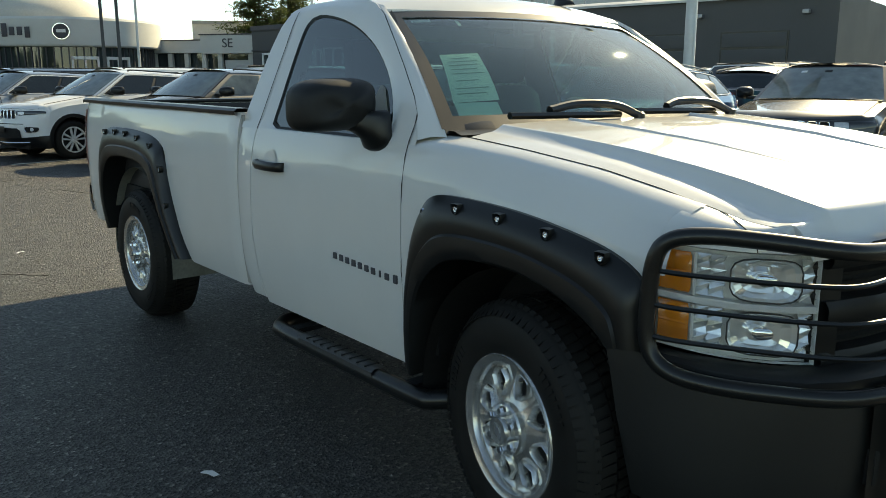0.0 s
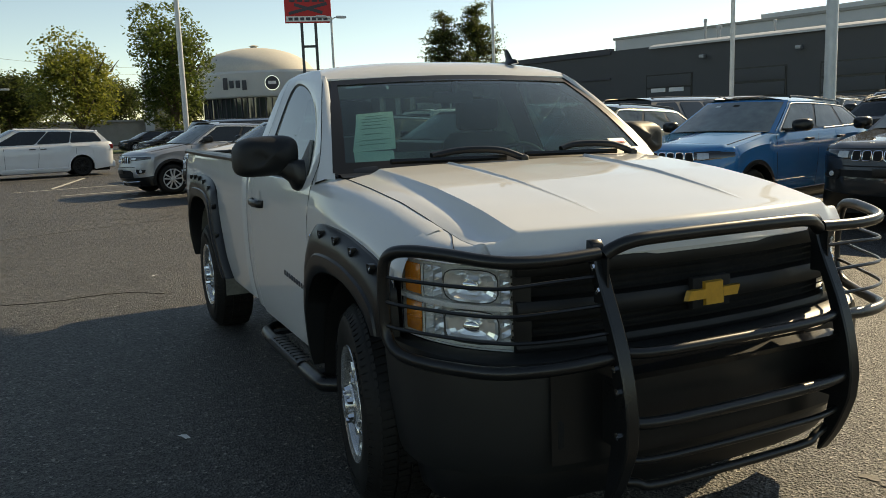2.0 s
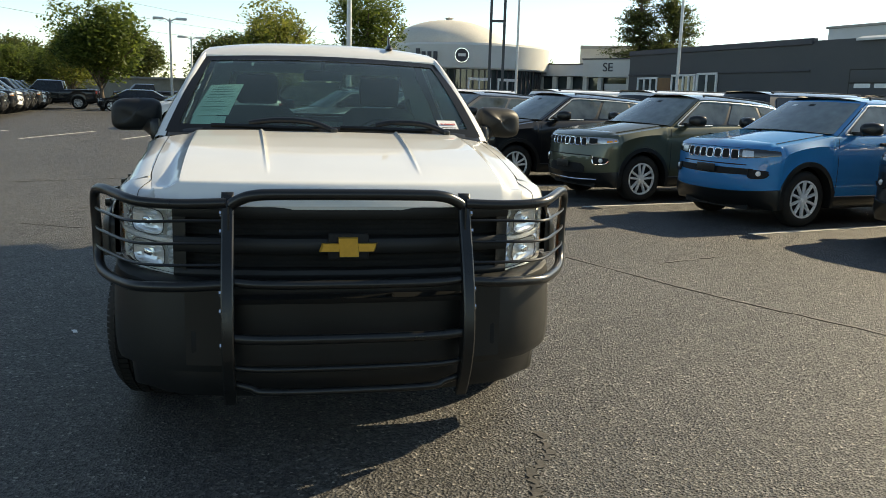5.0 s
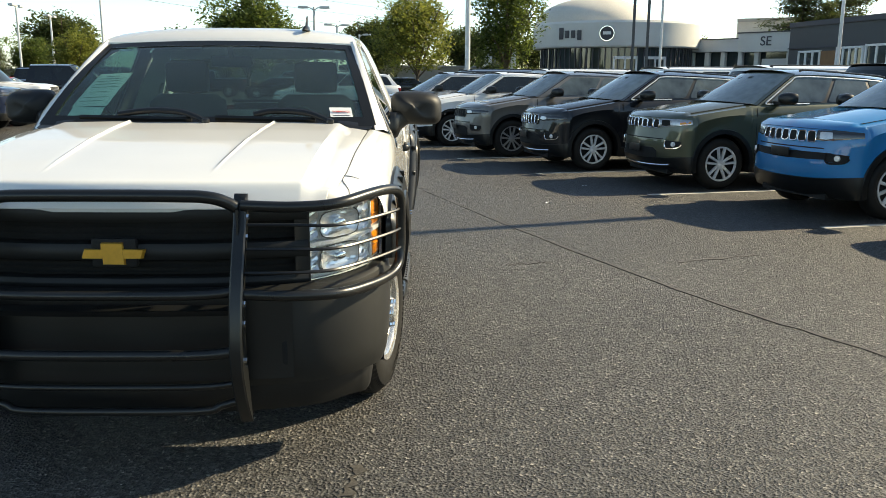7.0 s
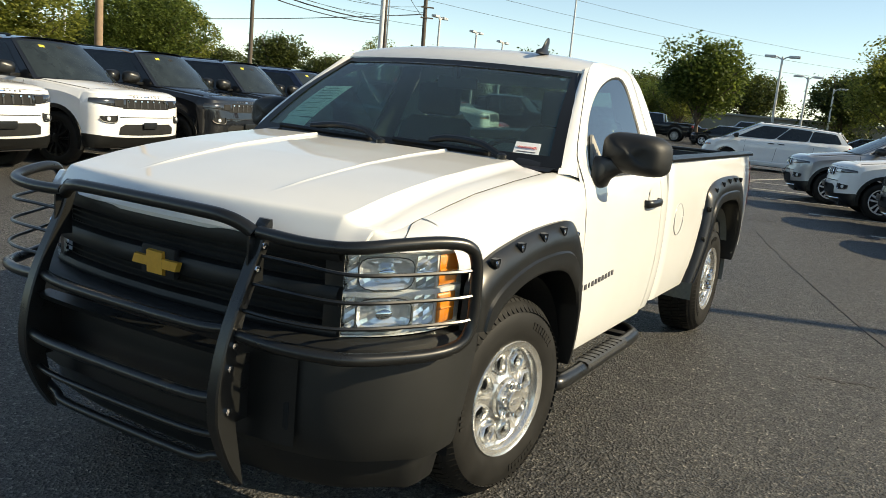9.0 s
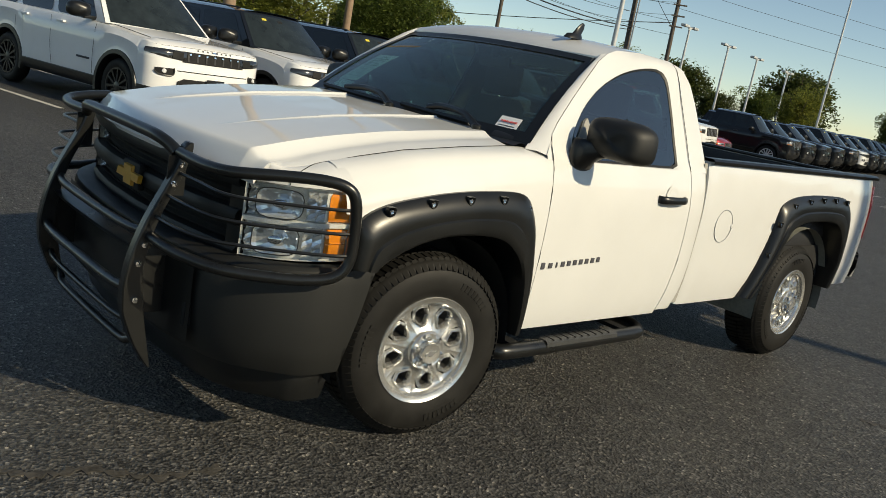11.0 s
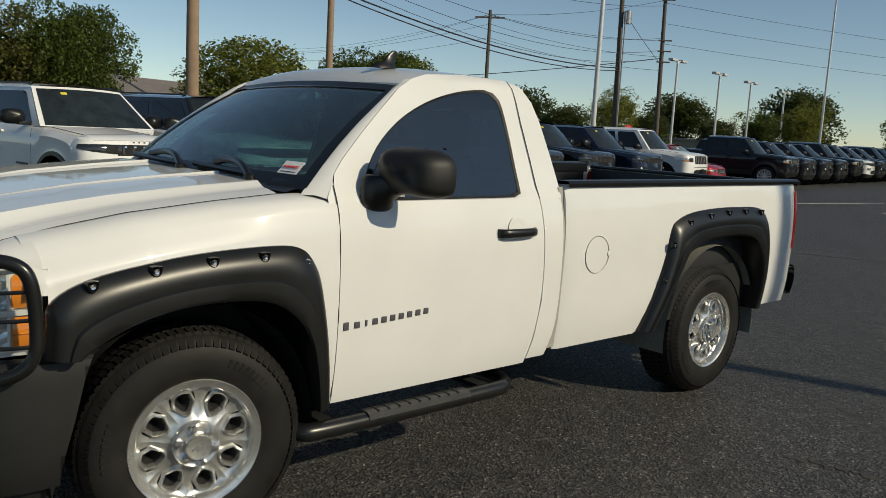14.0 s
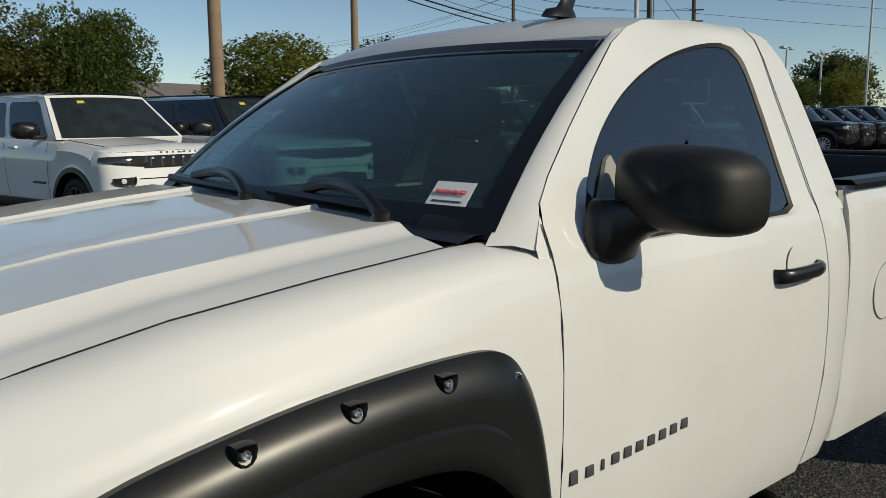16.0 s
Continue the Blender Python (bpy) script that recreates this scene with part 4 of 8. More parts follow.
def hood_drop(x, y):
    a = abs(x)
    e = hood_crease(y)
    q = interp(y, (-0.91, -0.86, -0.79, -0.69, -0.47, -0.20, 0.36), (0.1, 0.6, 1.05, 1.20, 0.97, 0.76, 0.55))
    t = min(1.0, max(0.0, (a - e) / 0.055))
    d = 0.012 * (a / 0.83) ** 2 + q * (0.041 * (1 - (1 - t) ** 1.35) + max(0.0, a - 0.78) * 0.25)
    fade = min(1.0, max(0.0, (y + 0.74) / 0.16))
    r = a - interp(y, (-0.70, 0.36), (0.33, 0.372))
    d -= fade * (interp(y, (-0.74, -0.2, 0.3), (0.003, 0.008, 0.0105)) * math.exp(-(r / 0.008) ** 2) - 0.006 * (1 / (1 + math.exp(r / 0.012))) + 0.006)
    return d


def fender_edge(y):
    return interp(y, (-0.90, -0.80, -0.5, 0.40, 0.5), (0.775, 0.80, 0.83, 0.855, 0.86))


def hood_point(u, y):
    """A point of the hood: u from edge to edge, y along the truck before the front edge's bow."""
    hw = fender_edge(y)
    bow = interp(y, (-0.92, -0.86, -0.72, -0.40), (1.0, 0.95, 0.55, 0.0)) * 0.112
    return Vector((u * hw, y + bow * u * u, hood_z(y) - hood_drop(u * hw, y)))


def hood_at(q, y):
    """Like hood_point, with q = 0.7 on the crease."""
    e, hw = hood_crease(y), fender_edge(y)
    a = abs(q)
    x = a / 0.7 * e if a < 0.7 else e + (a - 0.7) / 0.3 * (hw - e)
    return hood_point(math.copysign(x / hw, q), y)


FF_OUT = [(-0.505, 0.79), (-0.50, 0.88), (-0.485, 0.965), (-0.37, 1.025), (-0.17, 1.065), (0.03, 1.088), (0.26, 1.097), (0.375, 1.085), (0.435, 1.03), (0.475, 0.93), (0.515, 0.70), (0.545, 0.44)]
FF_IN = [(-0.41, 0.785), (-0.395, 0.80), (-0.36, 0.825), (-0.28, 0.865), (-0.17, 0.90), (-0.04, 0.918), (0.12, 0.918), (0.24, 0.90), (0.32, 0.855), (0.385, 0.78), (0.43, 0.66), (0.475, 0.44)]
RF_OUT = [(2.60, 0.49), (2.70, 0.70), (2.775, 0.90), (2.81, 1.05), (2.86, 1.105), (3.01, 1.148), (3.25, 1.168), (3.50, 1.172), (3.75, 1.165), (3.86, 1.13), (3.91, 1.03), (3.935, 0.80), (3.93, 0.50)]
RF_IN = [(2.68, 0.49), (2.78, 0.68), (2.86, 0.82), (2.93, 0.91), (3.00, 0.95), (3.12, 0.985), (3.28, 0.998), (3.48, 1.0), (3.66, 0.985), (3.75, 0.94), (3.80, 0.85), (3.83, 0.70), (3.82, 0.50)]


def door_back(z):
    """The bowed shut line behind the door."""
    return interp(z, (0.44, 0.50, 0.56, 0.76, 0.95, 1.10, 1.22, 1.30, 1.42, 1.60, 1.80), (1.690, 1.704, 1.722, 1.746, 1.745, 1.735, 1.722, 1.714, 1.717, 1.716, 1.728))


def cab_back(z):
    """The cab's rear edge, seen from the side."""
    return interp(z, (0.44, 0.48, 0.56, 0.65, 0.87, 1.11, 1.32), (1.832, 1.842, 1.868, 1.880, 1.884, 1.882, 1.880))


def arch_z(y, outline, sill):
    """Height of the body's lower edge at y: the sill, or the middle of the flare over a wheel."""
    ys, zs = [p[0] for p in outline], [p[1] for p in outline]
    return interp(y, ys, zs) if ys[0] < y < ys[-1] else sill


def wheel_geo():
    """Tyre, tread, rim and hub of the truck's wheel, axle along x, outer face towards +x at x = 0."""
    R = 0.402
    tyre = lathe([(0.222, -0.02), (0.232, 0.004), (0.262, 0.014), (0.305, 0.018), (0.345, 0.010), (0.372, -0.006), (0.388, -0.022), (R - 0.008, -0.045), (R - 0.008, -0.215), (0.372, -0.25), (0.30, -0.268), (0.222, -0.24)], 72)
    blocks = []
    for k in range(78):
        a = 2 * math.pi * k / 78
        for w, (o0, o1, r0, r1, sk) in enumerate(((-0.030, -0.085, R - 0.012, R + 0.002, 0.0), (-0.094, -0.135, R - 0.012, R + 0.002, 0.5), (-0.144, -0.232, R - 0.012, R + 0.002, 0.0))):
            b0 = a + sk * math.pi / 39
            q = []
            for rr in (r0, r1):
                for o, da in ((o0, 0.0), (o1, 0.022), (o1, 0.022 + 0.060), (o0, 0.060)):
                    rad = rr - (0.010 if (o == o0 and w == 0) else 0)
                    q.append((o, rad * math.cos(b0 + da), rad * math.sin(b0 + da)))
            blocks.append((q, [(0, 3, 2, 1), (4, 5, 6, 7), (0, 1, 5, 4), (1, 2, 6, 5), (2, 3, 7, 6), (3, 0, 4, 7)]))
        c, s = math.cos(a), math.sin(a)
        lug = [(-0.036, 0.382, -0.0115), (-0.036, 0.382, 0.0115), (0.000, 0.352, 0.0105), (0.000, 0.352, -0.0105), (-0.036, 0.399, -0.0115), (-0.036, 0.399, 0.0115), (0.013, 0.356, 0.0105), (0.013, 0.356, -0.0105)]
        blocks.append(([(x, y * c - z * s, y * s + z * c) for x, y, z in lug], [(0, 3, 2, 1), (4, 5, 6, 7), (0, 1, 5, 4), (1, 2, 6, 5), (2, 3, 7, 6), (3, 0, 4, 7)]))
    for grp in (0.4, 2.5, 4.6):
        for k in range(8):
            c, s = math.cos(grp + k * 0.075), math.sin(grp + k * 0.075)
            bar = [(x, y, z) for x in (0.006, 0.0195) for y, z in ((0.292, -0.006), (0.292, 0.006), (0.320, 0.006), (0.320, -0.006))]
            blocks.append(([(x, y * c - z * s, y * s + z * c) for x, y, z in bar], [(4, 5, 6, 7), (0, 1, 5, 4), (1, 2, 6, 5), (2, 3, 7, 6), (3, 0, 4, 7)]))
    tread = join_geo(*blocks)
    rim = lathe([(0.232, -0.008), (0.237, 0.006), (0.234, 0.011), (0.228, 0.008), (0.222, 0.005), (0.210, 0.002), (0.204, -0.006), (0.200, -0.020)], 72)
    barrel = lathe([(0.205, -0.012), (0.200, -0.06), (0.195, -0.22)], 48)
    face, wells = [], []
    n = 8

    def dish(u):
        return interp(u, (0.07, 0.10, 0.15, 0.19, 0.202), (-0.004, -0.020, -0.034, -0.030, -0.020))
    for k in range(n):
        a0 = 2 * math.pi * k / n
        half = math.pi / n

        def oval(rad, wide, c=0.148):
            """Pear-shaped loop, broader towards the rim."""
            return [(c + rad * math.cos(t), (wide / c) * math.sin(t) * (1 + 0.18 * math.cos(t))) for t in (2 * math.pi * i / 24 for i in range(24))]
        sector = [(0.078, -half), (0.201, -half), (0.201, half), (0.078, half)]

        def at(u, v, x):
            return (x, u * math.cos(a0 + v), u * math.sin(a0 + v))
        big, top_, hole = oval(0.0485, 0.0455), oval(0.041, 0.0355), oval(0.0335, 0.0265)
        face.append(ring(big, sector, (0.148, 0.0), 32, 2, lambda u, v, s: at(u, v, dish(u)), sector))
        face.append(ring(top_, big, (0.148, 0.0), 32, 2, lambda u, v, s: at(u, v, dish(u) + (0.016, 0.011, 0.0)[round(s * 2)])))
        face.append(ring(hole, top_, (0.148, 0.0), 32, 2, lambda u, v, s: at(u, v, dish(u) + (-0.012, 0.010, 0.016)[round(s * 2)])))
        wells.append(ring(oval(0.004, 0.003), hole, (0.148, 0.0), 32, 1, lambda u, v, s: at(u, v, dish(u) - (0.050 if s < 0.5 else 0.012))))
    # Barrel and wells get a near-black colour that holds the shade behind the holes.
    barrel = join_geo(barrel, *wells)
    wheel_face = join_geo(rim, *face)
    hub = lathe([(0.084, -0.014), (0.083, 0.006), (0.078, 0.012), (0.070, 0.008), (0.056, 0.006), (0.048, 0.008), (0.047, 0.034), (0.043, 0.040), (0.038, 0.0385), (0.0, 0.0385)], 36)
    nuts = []
    for k in range(6):
        a = 2 * math.pi * (k + 0.5) / 6
        g = lathe([(0.0150, 0.004), (0.0140, 0.026), (0.010, 0.034), (0.0, 0.035)], 6)
        nuts.append([g[0], g[1], (0.064 * math.cos(a), 0.064 * math.sin(a))])
    return tyre, tread, wheel_face, barrel, hub, nuts


def bow_tie(w, h, t):
    """The badge's plain cross with slanted ends, in the xz plane, facing -y."""
    o = [(-w, -h * 0.42), (-w * 0.32, -h * 0.42), (-w * 0.32, -h), (w * 0.36, -h), (w * 0.36, -h * 0.42), (w * 0.90, -h * 0.42), (w, h * 0.42), (w * 0.32, h * 0.42), (w * 0.32, h), (-w * 0.36, h), (-w * 0.36, h * 0.42), (-w * 0.90, h * 0.42)]
    v = [(x, 0, z) for x, z in o] + [(x * 0.94, -t, z * 0.9) for x, z in o]
    n = len(o)
    f = [(i, (i + 1) % n, n + (i + 1) % n, n + i) for i in range(n)]
    f += [(n + 3, n + 2, n + 9, n + 8), (n + 4, n + 3, n + 8, n + 7), (n + 2, n + 1, n + 10, n + 9), (n + 1, n + 0, n + 11, n + 10), (n + 7, n + 6, n + 5, n + 4)]
    return v, f


def build_truck():
    T = empty("pickup_truck", "white single-cab long-bed pickup truck with black fender flares and grille guard", "pickup truck")
    W, P, B, V = M["white"], M["plastic"], M["bumper"], M["void"]

    # hood
    ys = [-0.912, -0.905, -0.895, -0.885, -0.876, -0.868, -0.862, -0.857, -0.851, -0.845, -0.835, -0.82, -0.80, -0.775, -0.75, -0.72] + list(np.linspace(-0.70, 0.36, 40))
    us = sorted(set([round(x, 4) for x in np.linspace(-0.7, 0.7, 57)] + [round(k * x, 4) for k in (-1, 1) for x in np.arange(0.318, 0.392, 0.004)] + [k * x for k in (-1, 1) for x in (0.69, 0.71, 0.73, 0.755, 0.78, 0.81, 0.84, 0.88, 0.92, 0.96, 1.0)]))
    rows = []
    for y in ys:
        rows.append([hood_at(u, y) for u in us])
    part("hood", sheet(rows, (0, 0.004, -0.014)), W, T, smooth=34)

    # body behind the gaps: near-black boxes with the gaps' shade in their colour
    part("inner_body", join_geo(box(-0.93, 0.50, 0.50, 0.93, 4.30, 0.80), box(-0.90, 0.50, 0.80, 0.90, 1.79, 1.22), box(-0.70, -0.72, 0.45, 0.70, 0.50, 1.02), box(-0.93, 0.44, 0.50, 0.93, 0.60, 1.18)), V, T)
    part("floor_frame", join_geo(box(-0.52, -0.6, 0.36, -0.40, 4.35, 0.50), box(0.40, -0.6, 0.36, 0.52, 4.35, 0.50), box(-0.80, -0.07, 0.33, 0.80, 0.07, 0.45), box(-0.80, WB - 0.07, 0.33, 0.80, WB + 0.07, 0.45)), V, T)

    for sx in (1, -1):
        # fender
        rows = []
        for y in sorted(list(np.linspace(-0.536, 0.40, 25)) + [-0.491, -0.489]) + [0.44, 0.48, 0.52, 0.5615]:
            e = fender_edge(min(y, 0.44)) + 0.0035
            zt = hood_z(min(y, 0.48)) - hood_drop(e, min(y, 0.36)) - 0.002 - 0.06 * max(0.0, y - 0.44)
            zb = 0.985 if y < -0.49 else arch_z(y, FF_OUT, 0.46) - 0.03
            zs_side = max(zt - 0.13, zb + 0.02)
            w = min(1.0, max(0.0, (y - 0.05) / 0.45))
            w = w * w * (3 - 2 * w)
            row = [(e, y, zt), (e + 0.02, y, zt - 0.002), (e + 0.055, y, zt - 0.012)]
            for x, dz in ((e + 0.085, 0.030), (interp(y, (-0.56, 0.5), (0.945, 0.955)), 0.062), (0.972, 0.10)):
                row.append((x + (side_x(min(zt - dz, 1.25)) - x) * w, y, zt - dz))
            for q in np.linspace(0, 1, 6):
                z = zs_side + (zb - zs_side) * q
                row.append((side_x(z) - 0.004 * (1 - q) * (1 - w) - (0.012 if y < -0.5 else 0), y, z))
            rows.append(row)
        part("fender", mirror(loft(rows), sx), W, T, smooth=80)
        # door
        rows = []
        for q in np.linspace(0, 1, 12):
            rows.append([(side_x(z), 0.5645 + (door_back(z) - 0.003 - 0.5645) * q, z) for z in (0.44, 0.455, 0.47, 0.52, 0.60, 0.70, 0.80, 0.90, 1.0, 1.06, 1.12, 1.17, 1.21, 1.245)])
        g = sheet(rows, (-0.03, 0, 0))
        door = part("door", mirror(g, sx), W, T, smooth=50)
        # rear corner of the cab below the belt
        rows = [[(side_x(z) - (0.006 if q == 1 else 0), door_back(z) + 0.003 + (cab_back(z) - door_back(z) - 0.003) * q, z) for z in (0.46, 0.49, 0.52, 0.56, 0.60, 0.65, 0.75, 0.90, 1.0, 1.06, 1.12, 1.17, 1.21, 1.245)] for q in (0, 0.35, 0.8, 1)]
        part("cab_corner", mirror(sheet(rows, (-0.03, 0, 0)), sx), W, T, smooth=50)
        # upper side: pillars and roof rail round the window
        win = round_poly([(0.715, 1.258), (0.725, 1.335), (0.80, 1.440), (0.90, 1.528), (1.025, 1.606), (1.18, 1.672), (1.34, 1.716), (1.50, 1.740), (1.585, 1.733), (1.622, 1.69), (1.626, 1.60), (1.624, 1.50), (1.616, 1.38), (1.612, 1.285), (1.600, 1.256), (1.54, 1.251), (1.15, 1.249), (0.82, 1.248)], 6)
        outer = [(0.562, 1.245), (1.15, 1.245), (1.88, 1.245), (1.88, 1.32), (1.872, 1.46), (1.858, 1.60), (1.836, 1.70), (1.79, 1.772), (1.70, 1.80), (1.45, 1.806), (1.19, 1.786), (1.09, 1.758), (1.0, 1.712), (0.86, 1.604), (0.74, 1.505), (0.622, 1.402), (0.574, 1.35), (0.560, 1.29)]
        g = ring(win, outer, (1.2, 1.46), 72, 4, lambda u, v, s: (side_x(v) - 0.012 * (1 - s) ** 3, u, v), outer)
        part("window_surround", mirror(g, sx), W, T, smooth=50)
        foot = []
        for y in (0.525, 0.54, 0.555, 0.5645):
            z1 = interp(y, (0.525, 0.5645), (1.262, 1.325))
            foot.append([(side_x(z) - 0.003, y, z) for z in np.linspace(1.232, z1, 4)])
        part("pillar_foot", mirror(loft(foot), sx), W, T, smooth=70)
        part("pillar_trim", mirror(ring(win, outer, (1.2, 1.46), 48, 2, lambda u, v, q: (side_x(v) - 0.030 - 0.02 * q, u, v), outer), sx), M["cloth"], T, smooth=50)
        inner = [(1.2 + (a - 1.2) * 0.972, 1.46 + (b - 1.46) * 0.955) for a, b in win]
        g = ring(inner, win, (1.2, 1.46), 72, 1, lambda u, v, s: (side_x(v) - 0.012 - 0.006 * (1 - s), u, v))
        part("window_seal", mirror(g, sx), M["matte"], T, smooth=50)
        g = ring([(1.2 + (a - 1.2) * 0.02, 1.46 + (b - 1.46) * 0.02) for a, b in win], inner, (1.2, 1.46), 60, 8, lambda u, v, s: (side_x(v) - 0.020, u, v))
        part("side_window", mirror(g, sx), M["side_glass"], T, "dark tinted side window", smooth=60)
        # white quarter trim ahead of the mirror
        tri = [(side_x(z) - 0.006, y, z) for y, z in ((0.745, 1.262), (0.905, 1.262), (0.905, 1.29), (0.86, 1.44), (0.84, 1.43), (0.745, 1.31))]
        part("window_corner_trim", mirror((tri + [(p[0] - 0.012, p[1], p[2]) for p in tri], [(0, 1, 2, 3, 4, 5)] + [(i, (i + 1) % 6, 6 + (i + 1) % 6, 6 + i) for i in range(6)]), sx), M["concrete"], T)
        # shut lines
        part("door_shut_line", mirror(strip([(side_x(z), y, z) for y, z in ((door_back(h), h) for h in (1.245, 1.31, 1.42, 1.50, 1.60, 1.70, 1.76, 1.797))], 1, 0.006, 0.0015), sx), V, T)
        part("door_shut_line", mirror(strip([(side_x(z), y, z) for y, z in ((0.563, 0.47), (0.563, 0.8), (0.563, 1.1), (0.563, 1.2), (0.562, 1.25), (0.560, 1.31))], 1, 0.0045, 0.0012), sx), V, T)
        # bed side
        rows = []
        for y in [1.905] + list(np.linspace(1.94, 2.56, 10)) + list(np.linspace(2.58, 3.96, 40)) + list(np.linspace(4.0, 4.30, 6)) + [4.345, 4.372, 4.385]:
            zb = arch_z(y, RF_OUT, 0.475 if y < 3 else 0.50) - (0.03 if 2.60 < y < 3.93 else 0)
            inx = 0.0 if 1.91 < y < 4.33 else (0.012 if y < 2 else interp(y, (4.33, 4.385), (0.004, 0.05)))
            row = []
            for s in np.linspace(0, 1, 12):
                z = zb + (1.312 - zb) * s
                xx = interp(z, (0.44, 0.52, 0.65, 0.85, 1.0, 1.1, 1.20, 1.28, 1.312), (0.95, 0.975, 0.992, 1.0, 1.002, 0.998, 0.988, 0.975, 0.962))
                row.append((xx - inx, y, z))
            rows.append(row)
        part("cab_bed_seal", mirror(loft([[(side_x(min(z, 1.24)) - 0.016, cab_back(z) - 0.012, z), (side_x(min(z, 1.24)) - 0.012, 1.892, z), (side_x(min(z, 1.24)) - 0.016, 1.91, z)] for z in np.linspace(0.49, 1.30, 12)]), sx), M["concrete"], T, smooth=60)
        part("bed_side", mirror(sheet(rows, (-0.05, 0, 0)), sx), W, T, smooth=50)
        rail = loft([[(0.982, y, z0), (0.986, y, z0 + 0.018), (0.972, y, z0 + 0.030), (0.90, y, z0 + 0.030), (0.87, y, z0 + 0.018), (0.87, y, z0 - 0.05)] for y, z0 in ((1.907, 1.300), (2.6, 1.304), (3.6, 1.309), (4.345, 1.312), (4.362, 1.305))])
        part("bed_rail_cap", mirror(rail, sx), P, T, smooth=30)
        part("bed_wall", mirror(sheet([[(0.915, y, 0.80), (0.915, y, 1.0), (0.90, y, 1.02), (0.90, y, 1.30)] for y in np.linspace(1.92, 4.33, 26)], (-0.02, 0, 0)), sx), M["liner"], T)
        part("wheel_tub", mirror(box(0.55, 2.95, 0.80, 0.91, 3.80, 1.02, 0.04), sx), M["liner"], T)
        # fuel door: a round shut line with a finger notch
        cy, cz, rr = 2.150, 0.954, 0.096
        ringp = [(side_x(cz + rr * math.sin(a)) + 0.001, cy + rr * math.cos(a), cz + rr * math.sin(a)) for a in (2 * math.pi * k / 40 for k in range(41))]
        if sx > 0:
            part("fuel_door", mirror(tube(ringp, 0.0022, 5, smooth=False), sx), M["steel"], T)
            part("fuel_door_notch", mirror(moved(lathe([(0.013, 0.0), (0.013, 0.004), (0.008, 0.006), (0.0, 0.006)], 14), Matrix.Translation((side_x(cz) - 0.002, cy + rr, cz))), sx), W, T)
        # front flare
        def flare(o, i, depth):
            n = 48
            op, ip = [smooth_path([(a, b, 0) for a, b in q], 8) for q in (o, i)]
            def at(pp, s):
                f = s * (len(pp) - 1)
                k = min(int(f), len(pp) - 2)
                return pp[k].lerp(pp[k + 1], f - k)
            rows = []
            for k in range(n + 1):
                s = k / n
                a, b = at(op, s), at(ip, s)
                xa = side_x(a.y)
                rows.append([(xa - 0.01, a.x, a.y), (xa + 0.012, a.x, a.y)] +
                            [(xa + w, a.x + (b.x - a.x) * f, a.y + (b.y - a.y) * f) for f, w in ((0.04, 0.020), (0.14, 0.036), (0.26, 0.048), (0.40, 0.055), (0.52, 0.056), (0.60, 0.055), (0.64, 0.064), (0.80, 0.067), (0.94, 0.065), (1.0, 0.056))] +
                            [(xa - depth, b.x, b.y)])
            return loft(rows), op, ip, at
        for o, i, bolts in ((FF_OUT, FF_IN, ((-0.374, 1.013), (-0.175, 1.046), (0.022, 1.063), (0.216, 1.069), (0.397, 1.038))), (RF_OUT, RF_IN, ((2.717, 0.584), (2.752, 0.778), (2.795, 0.979), (2.952, 1.098), (3.172, 1.131), (3.379, 1.146), (3.580, 1.148), (3.775, 1.140)))):
            g, op, ip, at = flare(o, i, 0.10)
            fl = part("fender_flare", mirror(g, sx), P, T, "matte black plastic fender flare with exposed bolts", smooth=35)
            for by, bz in bolts:
                bx = side_x(bz) + (0.041 if by != 0.397 else 0.032)
                shield = [(-0.024, 0.017), (0.0, 0.019), (0.024, 0.017), (0.0255, 0.004), (0.021, -0.015), (0.012, -0.026), (0.0, -0.030), (-0.012, -0.026), (-0.021, -0.015), (-0.0255, 0.004)]
                if by != 0.397:
                    pocket = loft([[(bx + dx, by + 0.70 * y * w, bz + 0.70 * z * w) for y, z in shield] for dx, w in ((-0.014, 1.10), (0.005, 1.04), (0.007, 0.98), (0.003, 0.90), (-0.009, 0.78), (-0.010, 0.05))], True)
                    part("bolt_pocket", mirror(pocket, sx), P, fl, smooth=50)
                bolt = moved(lathe([(0.0115, -0.012), (0.0115, 0.000), (0.0085, 0.004), (0.0065, 0.0035), (0.006, -0.002), (0.0, -0.002)], 12), Matrix.Translation((bx, by, bz - 0.003)))
                part("flare_bolt", mirror(bolt, sx), M["chrome"], fl, "bright steel bolt head")
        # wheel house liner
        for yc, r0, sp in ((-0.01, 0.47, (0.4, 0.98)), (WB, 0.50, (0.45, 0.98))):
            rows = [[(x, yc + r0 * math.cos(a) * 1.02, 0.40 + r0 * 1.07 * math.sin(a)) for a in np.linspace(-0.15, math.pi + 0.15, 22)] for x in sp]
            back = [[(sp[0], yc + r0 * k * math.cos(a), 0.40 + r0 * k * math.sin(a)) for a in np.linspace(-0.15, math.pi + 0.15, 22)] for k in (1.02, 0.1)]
            # Front liner's shade is put into its near-black colour; rear one is dusty grey.
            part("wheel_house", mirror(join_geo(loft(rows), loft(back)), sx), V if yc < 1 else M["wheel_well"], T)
        # mirror on its arm
        shell = []
